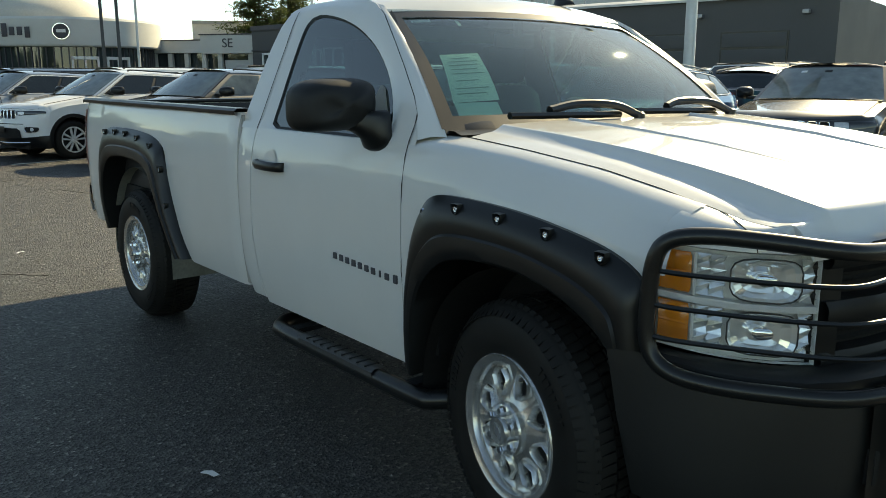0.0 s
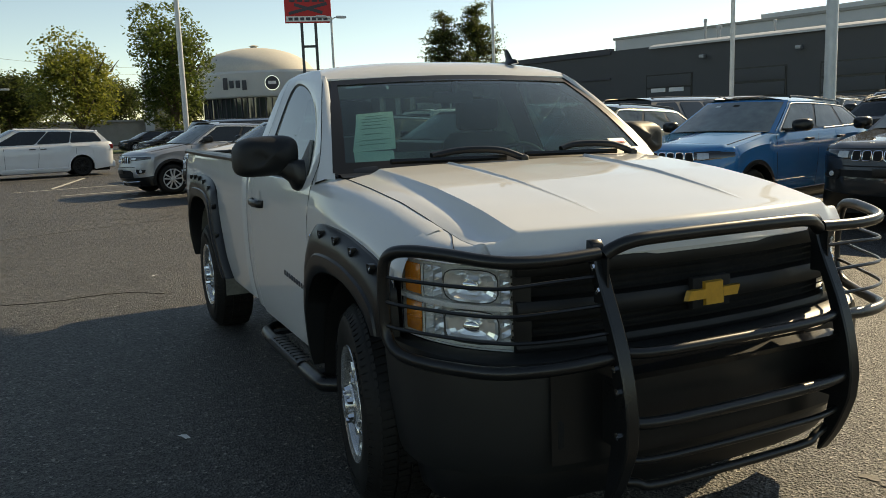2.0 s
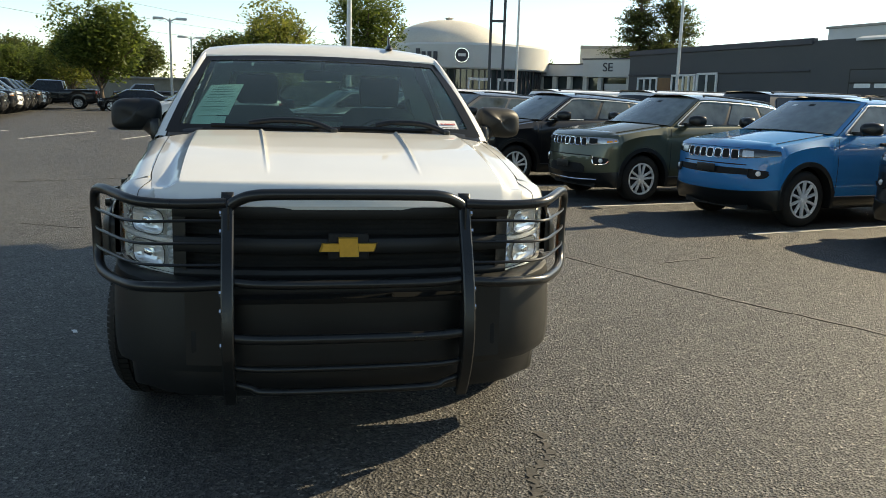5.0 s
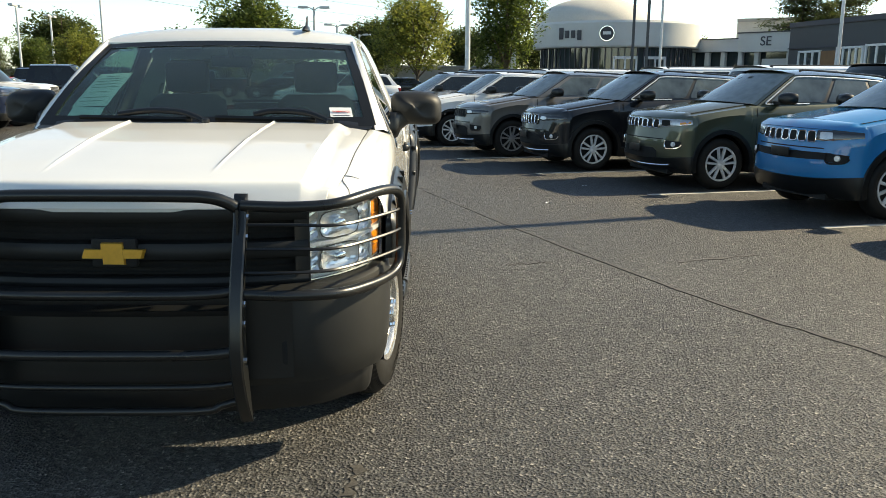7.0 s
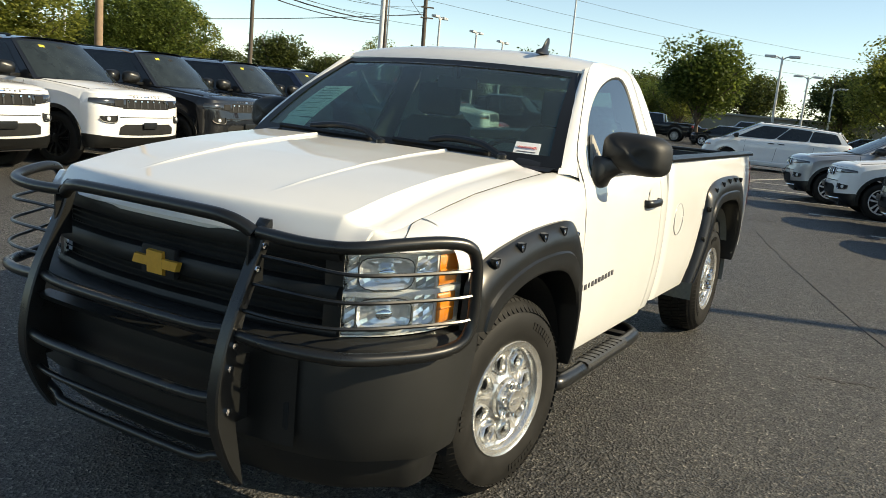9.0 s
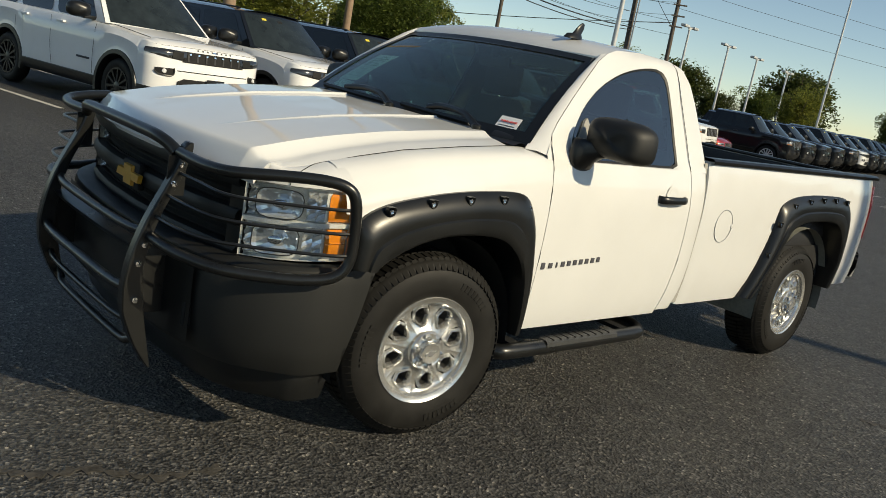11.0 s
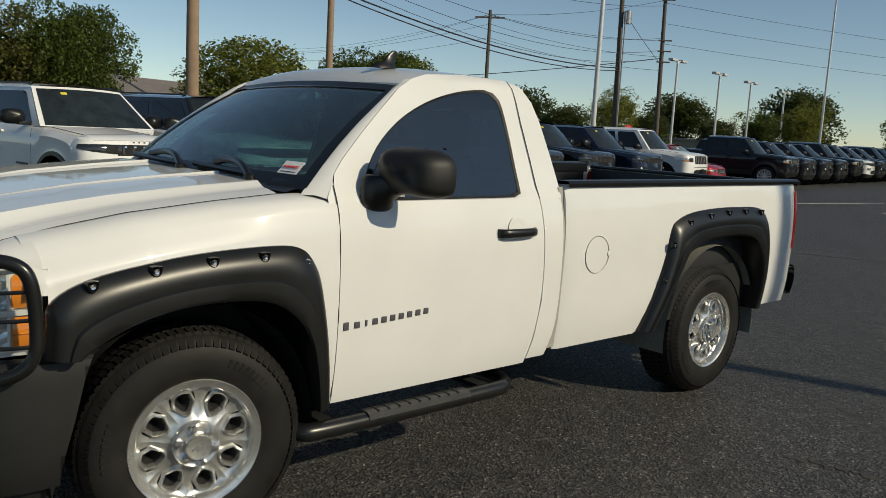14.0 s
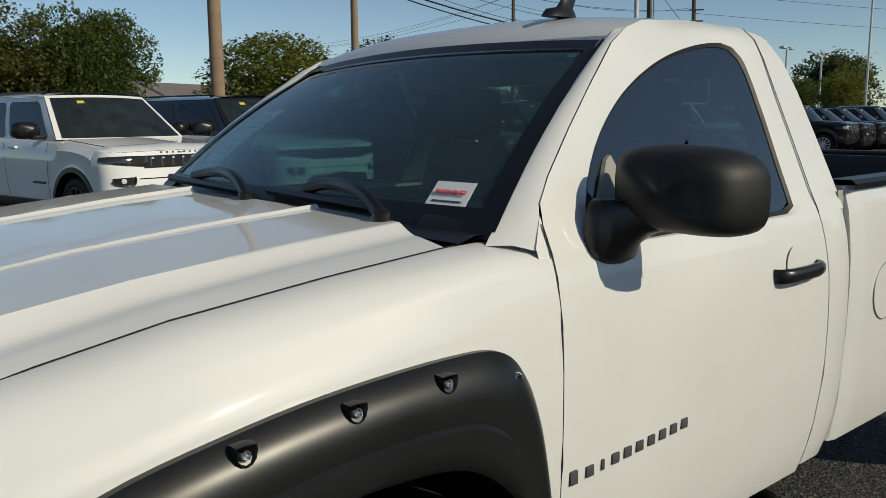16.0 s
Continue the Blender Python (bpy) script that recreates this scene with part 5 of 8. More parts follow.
        for y, w, wz in ((0.905, 0.90, 0.86), (0.905, 0.97, 0.95), (0.895, 1.0, 1.0), (0.84, 1.0, 1.0), (0.78, 0.95, 0.94), (0.74, 0.86, 0.82), (0.715, 0.70, 0.64), (0.70, 0.45, 0.40), (0.695, 0.12, 0.10)):
            y = 0.905 - (0.905 - y) * 0.72
            shell.append([(1.108 + 0.145 * w * math.copysign(abs(math.cos(b)) ** 0.58, math.cos(b)), y + 0.035 * math.cos(b) * (1 if y > 0.8 else 0.6), 1.358 + 0.094 * wz * math.copysign(abs(math.sin(b)) ** 0.55, math.sin(b)) - 0.012 * math.cos(b)) for b in (2 * math.pi * k / 28 for k in range(28))])
        nudge = Matrix.Translation((-0.011, -0.014, 0.014))
        mir = part("wing_mirror", mirror(moved(loft(shell, True, True), nudge), sx), M["matte"], T, "black plastic wing mirror", smooth=60)
        sail = [(0.690, 1.348), (0.675, 1.284), (0.681, 1.236), (0.728, 1.209), (0.80, 1.208), (0.816, 1.246), (0.805, 1.30), (0.745, 1.348)]
        sail = [(q.x, q.y) for q in smooth_path([(a, b, 0) for a, b in sail], 3, True)]
        rows = [[(side_x(min(1.24, z)) - 0.012, y, z) for y, z in sail]]
        for x, cy, cz, w in ((0.975, 0.0, 0.0, 1.0), (0.992, 0.004, 0.004, 0.93), (1.008, 0.016, 0.020, 0.66), (1.04, 0.045, 0.036, 0.50), (1.075, 0.085, 0.044, 0.48)):
            rows.append([(x, 0.745 + cy + (y - 0.745) * w, 1.278 + cz + (z - 1.278) * w) for y, z in sail])
        part("mirror_arm", mirror(loft(rows, True, True), sx), P, mir, smooth=50)
        part("mirror_glass", mirror(moved(sheet([[(0.995, 0.890, 1.295), (0.995, 0.890, 1.42)], [(1.222, 0.936, 1.295), (1.222, 0.936, 1.415)]], (0, 0.003, 0)), nudge), sx), M["chrome"], mir)
        # door handle in its round pocket
        pocket = ring([(0.0, 0.0), (0.001, 0.0), (0.001, 0.001), (0.0, 0.001)], [(0.058 * math.cos(a), 0.056 * math.sin(a)) for a in (2 * math.pi * k / 24 for k in range(24))], (0.0005, 0.0005), 24, 5, lambda u, v, s: (side_x(1.10 + v) + 0.0015 - 0.020 * (1 - s) ** 1.5 * 0 + 0.0035 * math.exp(-((s - 0.9) / 0.1) ** 2), 1.545 + u, 1.112 + v))
        part("handle_pocket", mirror(pocket, sx), W, door, smooth=60)
        hx = side_x(1.095)
        hrow = [[(hx + dx + w * math.cos(b), y, 1.094 + 0.021 * math.sin(b)) for b in (2 * math.pi * k / 10 for k in range(10))] for y, dx, w in ((1.42, 0.004, 0.012), (1.432, 0.020, 0.015), (1.465, 0.030, 0.014), (1.54, 0.034, 0.014), (1.615, 0.030, 0.014), (1.65, 0.020, 0.015), (1.662, 0.004, 0.012))]
        part("door_handle", mirror(loft(hrow, True, True), sx), P, door, "black plastic door handle", smooth=60)
        # name badge: a square plate and nine plain bars in place of lettering
        y0 = 0.600
        z0 = 0.760
        plate = box(side_x(z0) - 0.002, y0 - 0.012, z0 - 0.016, side_x(z0) + 0.004, y0 + 0.012, z0 + 0.016, 0.002)
        part("badge_plate", mirror(plate, sx), M["print_dark"], door)
        for k in range(9):
            w = 0.010 if k == 1 else 0.026
            ya = y0 + 0.040 + k * 0.0445 + (0.008 if k == 1 else 0)
            part("badge_bar", mirror(box(side_x(z0) - 0.002, ya, z0 - 0.013 + 0.0025 * k, side_x(z0) + 0.004, ya + w, z0 + 0.013 + 0.0025 * k, 0.003), sx), M["print_dark"], door)
        # running board
        bar = tube([(0.70, 0.36, 0.37), (0.88, 0.36, 0.365), (0.98, 0.41, 0.36), (1.010, 0.50, 0.36), (1.012, 0.95, 0.36), (1.010, 1.42, 0.36), (0.985, 1.53, 0.36), (0.90, 1.585, 0.365), (0.70, 1.585, 0.37)], 0.036, 12, 6)
        step = part("running_board", mirror(bar, sx), M["tube"], T, "black tubular side step")
        pad = loft([[(0.962, y, 0.385), (0.985, y, 0.399), (1.030, y, 0.399), (1.046, y, 0.389), (1.049, y, 0.37)] for y in (0.70, 0.72, 1.24, 1.26)])
        part("step_pad", mirror(pad, sx), M["pad"], step, "ridged grey plastic step pad")
        [part("step_tread", mirror(box(0.976, y, 0.396, 1.040, y + 0.007, 0.4012), sx), V, step) for y in np.arange(0.75, 1.22, 0.055)]
        for yb in (0.50, 1.36):
            part("step_bracket", mirror(box(0.50, yb, 0.37, 1.0, yb + 0.06, 0.39), sx), V, step)
        # tail lamp
        rows = [[(interp(z, (0.86, 1.1, 1.27), (0.999, 1.0, 0.978)) + 0.004 - (0.0 if y < 4.33 else interp(y, (4.33, 4.39), (0.004, 0.05))), y, z) for z in np.linspace(0.872, 1.262, 8)] for y in (4.29, 4.30, 4.33, 4.36, 4.385, 4.395)]
        rows.append([(0.80, 4.398, z) for z in np.linspace(0.872, 1.262, 8)])
        part("tail_lamp", mirror(loft(rows), sx), M["red"], T, "red plastic tail lamp")

    # cab back, roof and screens
    rows = []
    for y, zc, hw in ((0.995, 1.742, 0), (1.01, 1.757, 0), (1.035, 1.775, 0), (1.075, 1.797, 0), (1.13, 1.816, 0), (1.21, 1.830, 0), (1.36, 1.840, 0), (1.56, 1.841, 0), (1.69, 1.833, 0), (1.775, 1.808, 0), (1.818, 1.765, 0)):
        row = []
        for u in np.linspace(-1, 1, 33):
            a = abs(u)
            bend = 0.05 * max(0.0, min(1.0, (1.15 - y) / 0.14))
            ze = interp(y + bend, (1.00, 1.09, 1.19, 1.45, 1.70, 1.79, 1.836, 1.858), (1.712, 1.758, 1.786, 1.806, 1.80, 1.772, 1.70, 1.60))
            row.append((u * side_x(ze), y + bend * a * a, ze + (zc - ze) * (1 - a ** 2.8)))
        rows.append(row)
    part("roof", sheet(rows, (0, 0, -0.02)), W, T, smooth=40)
    part("roof_antenna", join_geo(loft([[(0.43 + w * math.cos(b), yc + l * math.sin(b), z) for b in (2 * math.pi * k / 12 for k in range(12))] for yc, l, w, z in ((1.16, 0.075, 0.024, 1.815), (1.165, 0.060, 0.017, 1.836), (1.185, 0.036, 0.008, 1.844), (1.205, 0.030, 0.007, 1.875), (1.215, 0.018, 0.005, 1.895), (1.218, 0.008, 0.003, 1.902))], True, True)), P, T, "small black fin antenna", smooth=60)

    def screen_pt(u, s):
        """A point on the windscreen: u across, s from the cowl to the roof."""
        hw = 0.880 + (0.706 - 0.880) * s
        y = 0.415 + 0.605 * s + 0.085 * u * u * (1 - 0.4 * s) - 0.02 * math.sin(math.pi * s)
        return Vector((u * hw, y - 0.03, 1.292 + 0.452 * s - 0.022 * u * u * s + 0.018 * math.sin(math.pi * s)))
    rows = [[screen_pt(u, s) for u in np.linspace(-0.965, 0.965, 25)] for s in np.linspace(0.03, 0.955, 14)]
    part("windscreen", sheet(rows, (0, 0.005, 0)), M["screen"], T, "raked windscreen with a faint green tint", smooth=60)
    off = Vector((0, -0.003, 0.003))
    for k in (-1, 1):
        part("screen_seal", loft([[screen_pt(k * a, s) + off for a in (0.945, 0.97, 1.0, 1.012)] for s in np.linspace(0.0, 1.0, 12)]), P, T)
    part("screen_seal", loft([[screen_pt(u, s) + off for s in (0.935, 0.97, 1.0)] for u in np.linspace(-1, 1, 25)]), P, T)
    part("screen_seal", loft([[screen_pt(u, s) + off for s in (-0.03, 0.0, 0.05, 0.085)] for u in np.linspace(-1, 1, 25)]), P, T)
    for k in (-1, 1):
        rows = [[screen_pt(k, s) + off * 0.5, Vector((k * (side_x(p[1]) - 0.004), p[0], p[1]))] for s, p in ((-0.05, (0.535, 1.255)), (0.0, (0.545, 1.28)), (0.08, (0.570, 1.34)), (0.24, (0.622, 1.402)), (0.47, (0.74, 1.505)), (0.70, (0.86, 1.604)), (0.91, (1.0, 1.712)), (1.0, (1.09, 1.758)))]
        rows = [[a, a.lerp(b, 0.55) + Vector((0, -0.009, 0.009)), b] for a, b in rows]
        part("windscreen_pillar", loft(rows), W, T, smooth=70)
    part("cab_back", join_geo(sheet([[(x, 1.84, z) for z in (0.80, 1.25)] for x in np.linspace(-0.93, 0.93, 8)], (0, 0.02, 0)), *[sheet([[(k * a, 1.84, 1.25), (k * b, 1.795, 1.71)] for a, b in ((0.72, 0.58), (0.95, 0.68))], (0, 0.02, 0)) for k in (-1, 1)], sheet([[(x, 1.807, 1.66), (x, 1.792, 1.765)] for x in np.linspace(-0.72, 0.72, 8)], (0, 0.02, 0)), sheet([[(x, 1.84, 1.24), (x, 1.825, 1.32)] for x in np.linspace(-0.75, 0.75, 8)], (0, 0.02, 0))), W, T)
    part("rear_window", sheet([[(x, 1.825, 1.32), (x * 0.88, 1.807, 1.665)] for x in np.linspace(-0.72, 0.72, 10)], (0, 0.005, 0)), M["rear_glass"], T)

    # cowl, wipers
    rows = [[(x, interp(abs(x), (0, 0.86), (0.335, 0.40)) + d, 1.300 + dz - 0.015 * abs(x)) for d, dz in ((-0.01, -0.01), (0.03, 0.002), (0.09, 0.004), (0.14, -0.01))] for x in np.linspace(-0.87, 0.87, 24)]
    part("cowl", loft(rows), P, T, "black plastic cowl grille")
    for x0, x1 in ((-0.62, 0.0), (0.08, 0.64)):
        wip = part("wiper", tube([(x1 + 0.02, 0.35, 1.318), (x1 - 0.10, 0.375, 1.362), (x1 - 0.28, 0.405, 1.370), (x0 + 0.18, 0.400, 1.350)], 0.016, 8, 6), P, T, "black wiper arm and blade")
        part("wiper_blade", tube([(x0 - 0.02, 0.40, 1.335), (x0 + 0.28, 0.388, 1.330), (x1 - 0.06, 0.385, 1.326)], 0.014, 6, 4), P, wip)
        part("wiper_pivot", moved(lathe([(0.022, -0.02), (0.022, 0.012), (0.012, 0.02), (0.0, 0.02)], 14, "z"), Matrix.Translation((x1 + 0.02, 0.35, 1.315))), P, wip)

    for k in (-1, 1):
        part("cowl_end", mirror(loft([[(x, 0.405 + dy, z), (x, 0.44 + dy, z + 0.030), (x, 0.485 + dy, z + 0.034), (x, 0.50 + dy, z)] for x, dy, z in ((0.69, 0.0, 1.286), (0.74, 0.01, 1.284), (0.81, 0.03, 1.276), (0.865, 0.052, 1.262))]), k), P, T, smooth=50)

    # inside the cab
    part("dashboard", loft([[(x, y, z) for y, z in ((0.44, 1.18), (0.45, 1.275), (0.62, 1.285), (0.78, 1.262), (0.86, 1.20), (0.86, 0.95))] for x in np.linspace(-0.84, 0.84, 9)]), M["dash"], T)
    part("instrument_hood", loft([[(x, y, z + 0.05 * math.cos((x - 0.38) / 0.24 * math.pi / 2)) for y, z in ((0.66, 1.255), (0.74, 1.262), (0.84, 1.25), (0.86, 1.20))] for x in np.linspace(0.14, 0.62, 11)]), M["dash"], T)
    part("steering_wheel", join_geo(tube([(0.38 + 0.185 * math.cos(a), 0.95 + 0.06 * math.sin(a), 1.20 + 0.165 * math.sin(a)) for a in (2 * math.pi * k / 20 for k in range(20))], 0.015, 8, 2, True), box(0.30, 0.93, 1.15, 0.46, 0.97, 1.24, 0.02), box(0.21, 0.945, 1.18, 0.55, 0.965, 1.21, 0.01)), M["dash"], T)
    for cx in (-0.42, 0.42):
        seat = part("seat", join_geo(box(cx - 0.30, 1.02, 0.82, cx + 0.30, 1.50, 1.0, 0.05), loft([[(cx + hw * math.cos(b), y + 0.06 * math.sin(b), z) for b in (2 * math.pi * k / 14 for k in range(14))] for y, z, hw in ((1.47, 0.92, 0.28), (1.52, 1.15, 0.28), (1.56, 1.38, 0.25), (1.575, 1.43, 0.19))], True, True)), M["cloth"], T, "grey cloth seat")
        part("headrest", box(cx - 0.14, 1.54, 1.44, cx + 0.14, 1.63, 1.64, 0.04), M["cloth"], seat)
    part("seat_centre", box(-0.12, 1.05, 0.82, 0.12, 1.52, 1.16, 0.04), M["cloth"], T)
    part("rear_view_mirror", join_geo(box(-0.12, 1.045, 1.60, 0.12, 1.07, 1.665, 0.015), box(-0.012, 1.02, 1.65, 0.012, 1.055, 1.73)), M["dash"], T)
    part("headliner", sheet([[(x, y, 1.74) for y in (1.10, 1.35, 1.66)] for x in np.linspace(-0.68, 0.68, 5)], (0, 0, -0.01)), M["cloth"], T)
    for cx in (-0.36, 0.36):
        part("sun_visor", sheet([[(x, 1.045, 1.712), (x, 1.17, 1.745)] for x in np.linspace(cx - 0.19, cx + 0.19, 3)], (0, 0, -0.015)), M["cloth"], T)

    # bed floor, bulkhead, tailgate, bumper
    part("bed_floor", join_geo(box(-0.90, 1.92, 0.79, 0.90, 4.33, 0.81), *[box(x - 0.03, 1.93, 0.81, x + 0.03, 4.32, 0.825, 0.006) for x in np.linspace(-0.8, 0.8, 14)]), M["liner"], T)
    part("bed_bulkhead", box(-0.93, 1.911, 0.80, 0.93, 1.95, 1.29, 0.01), M["liner"], T)
    gate = part("tailgate", box(-0.79, 4.33, 0.80, 0.79, 4.392, 1.30, 0.012), W, T)
    part("tailgate_cap", box(-0.80, 4.31, 1.295, 0.80, 4.385, 1.322, 0.012), P, gate)
    part("tailgate_liner", box(-0.78, 4.30, 0.81, 0.78, 4.332, 1.29, 0.006), M["liner"], gate)
    rows = [[(x, y + dy - 0.045 * (abs(x) / 0.96) ** 4, z) for y, z, dy in ((4.40, 0.74, 0), (4.47, 0.745, 0), (4.52, 0.72, 0), (4.53, 0.62, 0), (4.50, 0.54, 0), (4.42, 0.53, 0))] for x in np.linspace(-0.96, 0.96, 17)]
    part("rear_bumper", loft(rows), M["chrome"], T, "chromed rear step bumper", smooth=60)

    # front bumper, charcoal plastic
    plan = [(1.0, -0.395), (1.0, -0.41), (0.998, -0.47), (0.985, -0.56), (0.955, -0.66), (0.90, -0.755), (0.82, -0.835), (0.72, -0.885), (0.60, -0.915), (0.42, -0.94), (0.20, -0.955), (0.0, -0.96)]
    plan += [(-x, y) for x, y in reversed(plan[:-1])]

    def bump_rows(profile):
        rows = []
        for x, y in plan:
            n = Vector((x * 0.55, y * 1.0 - 0.1, 0)).normalized()
            rows.append([(x + n.x * o, y + n.y * o - 0.30 * max(0.0, 0.74 - z) * interp(abs(x), (0.94, 1.0), (0.0, 1.0)), z + (0.03 * (abs(x) / 1.0) ** 6 if z > 0.6 else 0.0)) for o, z in profile])
        return rows
    part("front_bumper", sheet(bump_rows(((-0.07, 0.755), (-0.02, 0.752), (-0.004, 0.741), (0.0, 0.720), (0.004, 0.68), (0.006, 0.58), (0.0, 0.47), (-0.012, 0.40), (-0.03, 0.365))), (0, 0.03, 0)), B, T, "charcoal plastic front bumper", smooth=35)
    part("air_dam", sheet([[(p[0] * 0.955, p[1] * (0.95 if abs(p[0]) < 0.9 else 0.97) - 0.0, p[2]) for p in r] for r in bump_rows(((-0.035, 0.39), (-0.03, 0.33), (-0.045, 0.25), (-0.055, 0.235)))[0:]], (0, 0.02, 0)), P, T, "black plastic lower valance", smooth=35)
    # dark mid section; tow openings are near-black blocks with shade in their colour
    part("bumper_centre", join_geo(*[loft([[(x, interp(abs(x), (0, 0.2, 0.42, 0.6, 0.72), (-0.972, -0.967, -0.953, -0.930, -0.905)) - 0.006, z) for z in zz] for x in np.linspace(-0.66, 0.66, 22)]) for zz in ((0.41, 0.47, 0.56, 0.65, 0.735),)]), P, T)
    for sx in (1, -1):
        part("tow_opening", mirror(box(0.50, -0.932, 0.46, 0.64, -0.88, 0.56, 0.01), sx), V, T)

    # grille: mesh behind a mid bar, gold badge
    gy = lambda x: interp(abs(x), (0, 0.3, 0.55, 0.72), (-0.885, -0.874, -0.838, -0.792))
    xs = np.linspace(-0.71, 0.71, 33)
    G = part("grille", loft([[(x, gy(x) + 0.05, z) for z in (0.79, 1.10)] for x in xs]), V, T, "black grille with a heavy middle bar")
    G.location.z = -0.035
    for z0, z1, o in ((1.040, 1.112, 0.022), (0.895, 0.965, 0.020), (0.785, 0.83, 0.012)):
        rows = [[(x, gy(x) + d, z) for d, z in ((0.05, z0), (0.0 - o + 0.01, z0 + 0.004), (-o, z0 + 0.02), (-o, z1 - 0.02), (0.01 - o, z1 - 0.004), (0.05, z1))] for x in xs]
        part("grille_bar", loft(rows), M["matte"], G, smooth=40)
    mesh_bits = []
    for z in np.arange(0.838, 1.04, 0.022):
        if 0.885 < z < 0.97:
            continue
        mesh_bits.append(loft([[(x, gy(x) + 0.022, z), (x, gy(x) + 0.018, z + 0.008)] for x in xs]))
    part("grille_mesh", join_geo(*mesh_bits), V, G, smooth=0)
    part("badge_backing", moved(box(-0.085, -0.012, -0.055, 0.085, 0.02, 0.055, 0.012), Matrix.Translation((0, -0.905, 0.932))), V, G)
    part("badge", moved(bow_tie(0.122, 0.043, 0.016), Matrix.Translation((0, -0.914, 0.93))), M["gold"], G, "plain gold cross badge", smooth=20)

    # headlamps: reflector shells, bulbs and amber corners under a clear lens
    for sx in (1, -1):
        def hp(u, v, d=0.0):
            """u from the grille outwards, v from the bottom up, d behind the lens."""
            px = interp(u, (0, 0.25, 0.5, 0.75, 1.0), (0.714, 0.805, 0.882, 0.938, 0.972))
            py = interp(u, (0, 0.25, 0.5, 0.75, 1.0), (-0.790, -0.744, -0.680, -0.592, -0.482))
            zb, zt = interp(u, (0, 1), (0.762, 0.804)), interp(u, (0, 1), (1.034, 1.056))
            return Vector((px - d * 0.28, py + d * 0.46, zb + (zt - zb) * v + (0.006 if v > 0.5 else 0)))
        lamp = part("headlamp", mirror(loft([[hp(u, v, 0.075) for v in (-0.02, 0.3, 0.5, 0.7, 1.02)] for u in np.linspace(-0.01, 1.0, 9)]), sx), M["lamp_back"], T, "clear stacked headlamp with amber corner", smooth=30)
        edge_uv = [(u, 0.0) for u in np.linspace(0, 1, 8)] + [(1, 0.5)] + [(u, 1.0) for u in np.linspace(1, 0, 8)] + [(0, 0.5)]
        part("lamp_rim", mirror(loft([[hp(u, v, -0.003) for u, v in edge_uv], [hp(u, v, 0.035) for u, v in edge_uv]], True), sx), M["lamp_back"], lamp)
        for v in (0.26, 0.745):
            # a rounded-square bowl cut into facets, its inner ring, cap and the side pocket
            def bowl_ring(rad, d, power=0.55, u0=0.335):
                return [hp(u0 + 0.225 * rad * math.copysign(abs(math.cos(a)) ** power, math.cos(a)), v + 0.205 * rad * math.copysign(abs(math.sin(a)) ** power, math.sin(a)), d) for a in (2 * math.pi * (j + 0.5) / 16 for j in range(16))]
            part("reflector", mirror(loft([bowl_ring(r, d) for r, d in ((1.0, 0.012), (0.86, 0.034), (0.62, 0.052), (0.34, 0.062), (0.05, 0.064))], True), sx), M["reflector"], lamp, smooth=6)
            part("reflector_ring", mirror(tube(bowl_ring(1.0, 0.011), 0.0022, 5, 1, True, False), sx), M["dash"], lamp)
            part("bulb_shield", mirror(loft([bowl_ring(r, d, 1.0) for r, d in ((0.30, 0.060), (0.30, 0.022), (0.22, 0.015), (0.02, 0.014))], True), sx), M["chrome"], lamp)
            for q, (ua, ub) in enumerate(((0.02, 0.10), (0.575, 0.66), (0.66, 0.745))):
                lo_v, hi_v = v - 0.205, v + 0.205
                for k in range(3):
                    va, vb = lo_v + (hi_v - lo_v) * k / 3, lo_v + (hi_v - lo_v) * (k + 1) / 3
                    part("reflector_facet", mirror(loft([[hp(ua, va, 0.03), hp(ua, (va + vb) / 2, 0.052 - 0.01 * (k % 2)), hp(ua, vb, 0.022)], [hp(ub, va, 0.046), hp(ub, (va + vb) / 2, 0.030 + 0.012 * (k % 2)), hp(ub, vb, 0.05)]]), sx), M["reflector"], lamp, smooth=0)
            part("turn_lens", mirror(loft([[hp(u, vv, d) for vv, d in ((v - 0.20, 0.030), (v - 0.16, 0.012), (v + 0.16, 0.012), (v + 0.20, 0.030))] for u in (0.775, 0.80, 0.87, 0.93, 0.945)]), sx), M["amber"], lamp, "amber turn lens")
            part("turn_lens_rib", mirror(tube([hp(u, v, 0.010) for u in (0.78, 0.86, 0.94)], 0.004, 5, 3), sx), M["amber"], lamp)
            part("lamp_divider", mirror(loft([[hp(u, v - 0.21, d), hp(u, v + 0.21, d)] for u, d in ((0.748, 0.05), (0.75, 0.008), (0.765, 0.008), (0.767, 0.05))]), sx), M["lamp_back"], lamp)
        part("lamp_bridge", mirror(loft([[hp(u, vv, d) for vv, d in ((0.47, 0.06), (0.48, 0.010), (0.52, 0.010), (0.53, 0.06))] for u in np.linspace(0, 1, 9)]), sx), M["lamp_back"], lamp)
        part("lamp_lens", mirror(loft([[hp(u, v) for v in np.linspace(0, 1, 7)] for u in np.linspace(0, 1, 14)]), sx), M["lens"], lamp, "clear headlamp lens", smooth=60)
        part("lamp_corner", mirror(loft([[(side_x(z) - 0.024, y, z) for z in np.linspace(0.80, 1.02, 7)] for y in (-0.50, -0.48, -0.46)]), sx), P, T, smooth=60)
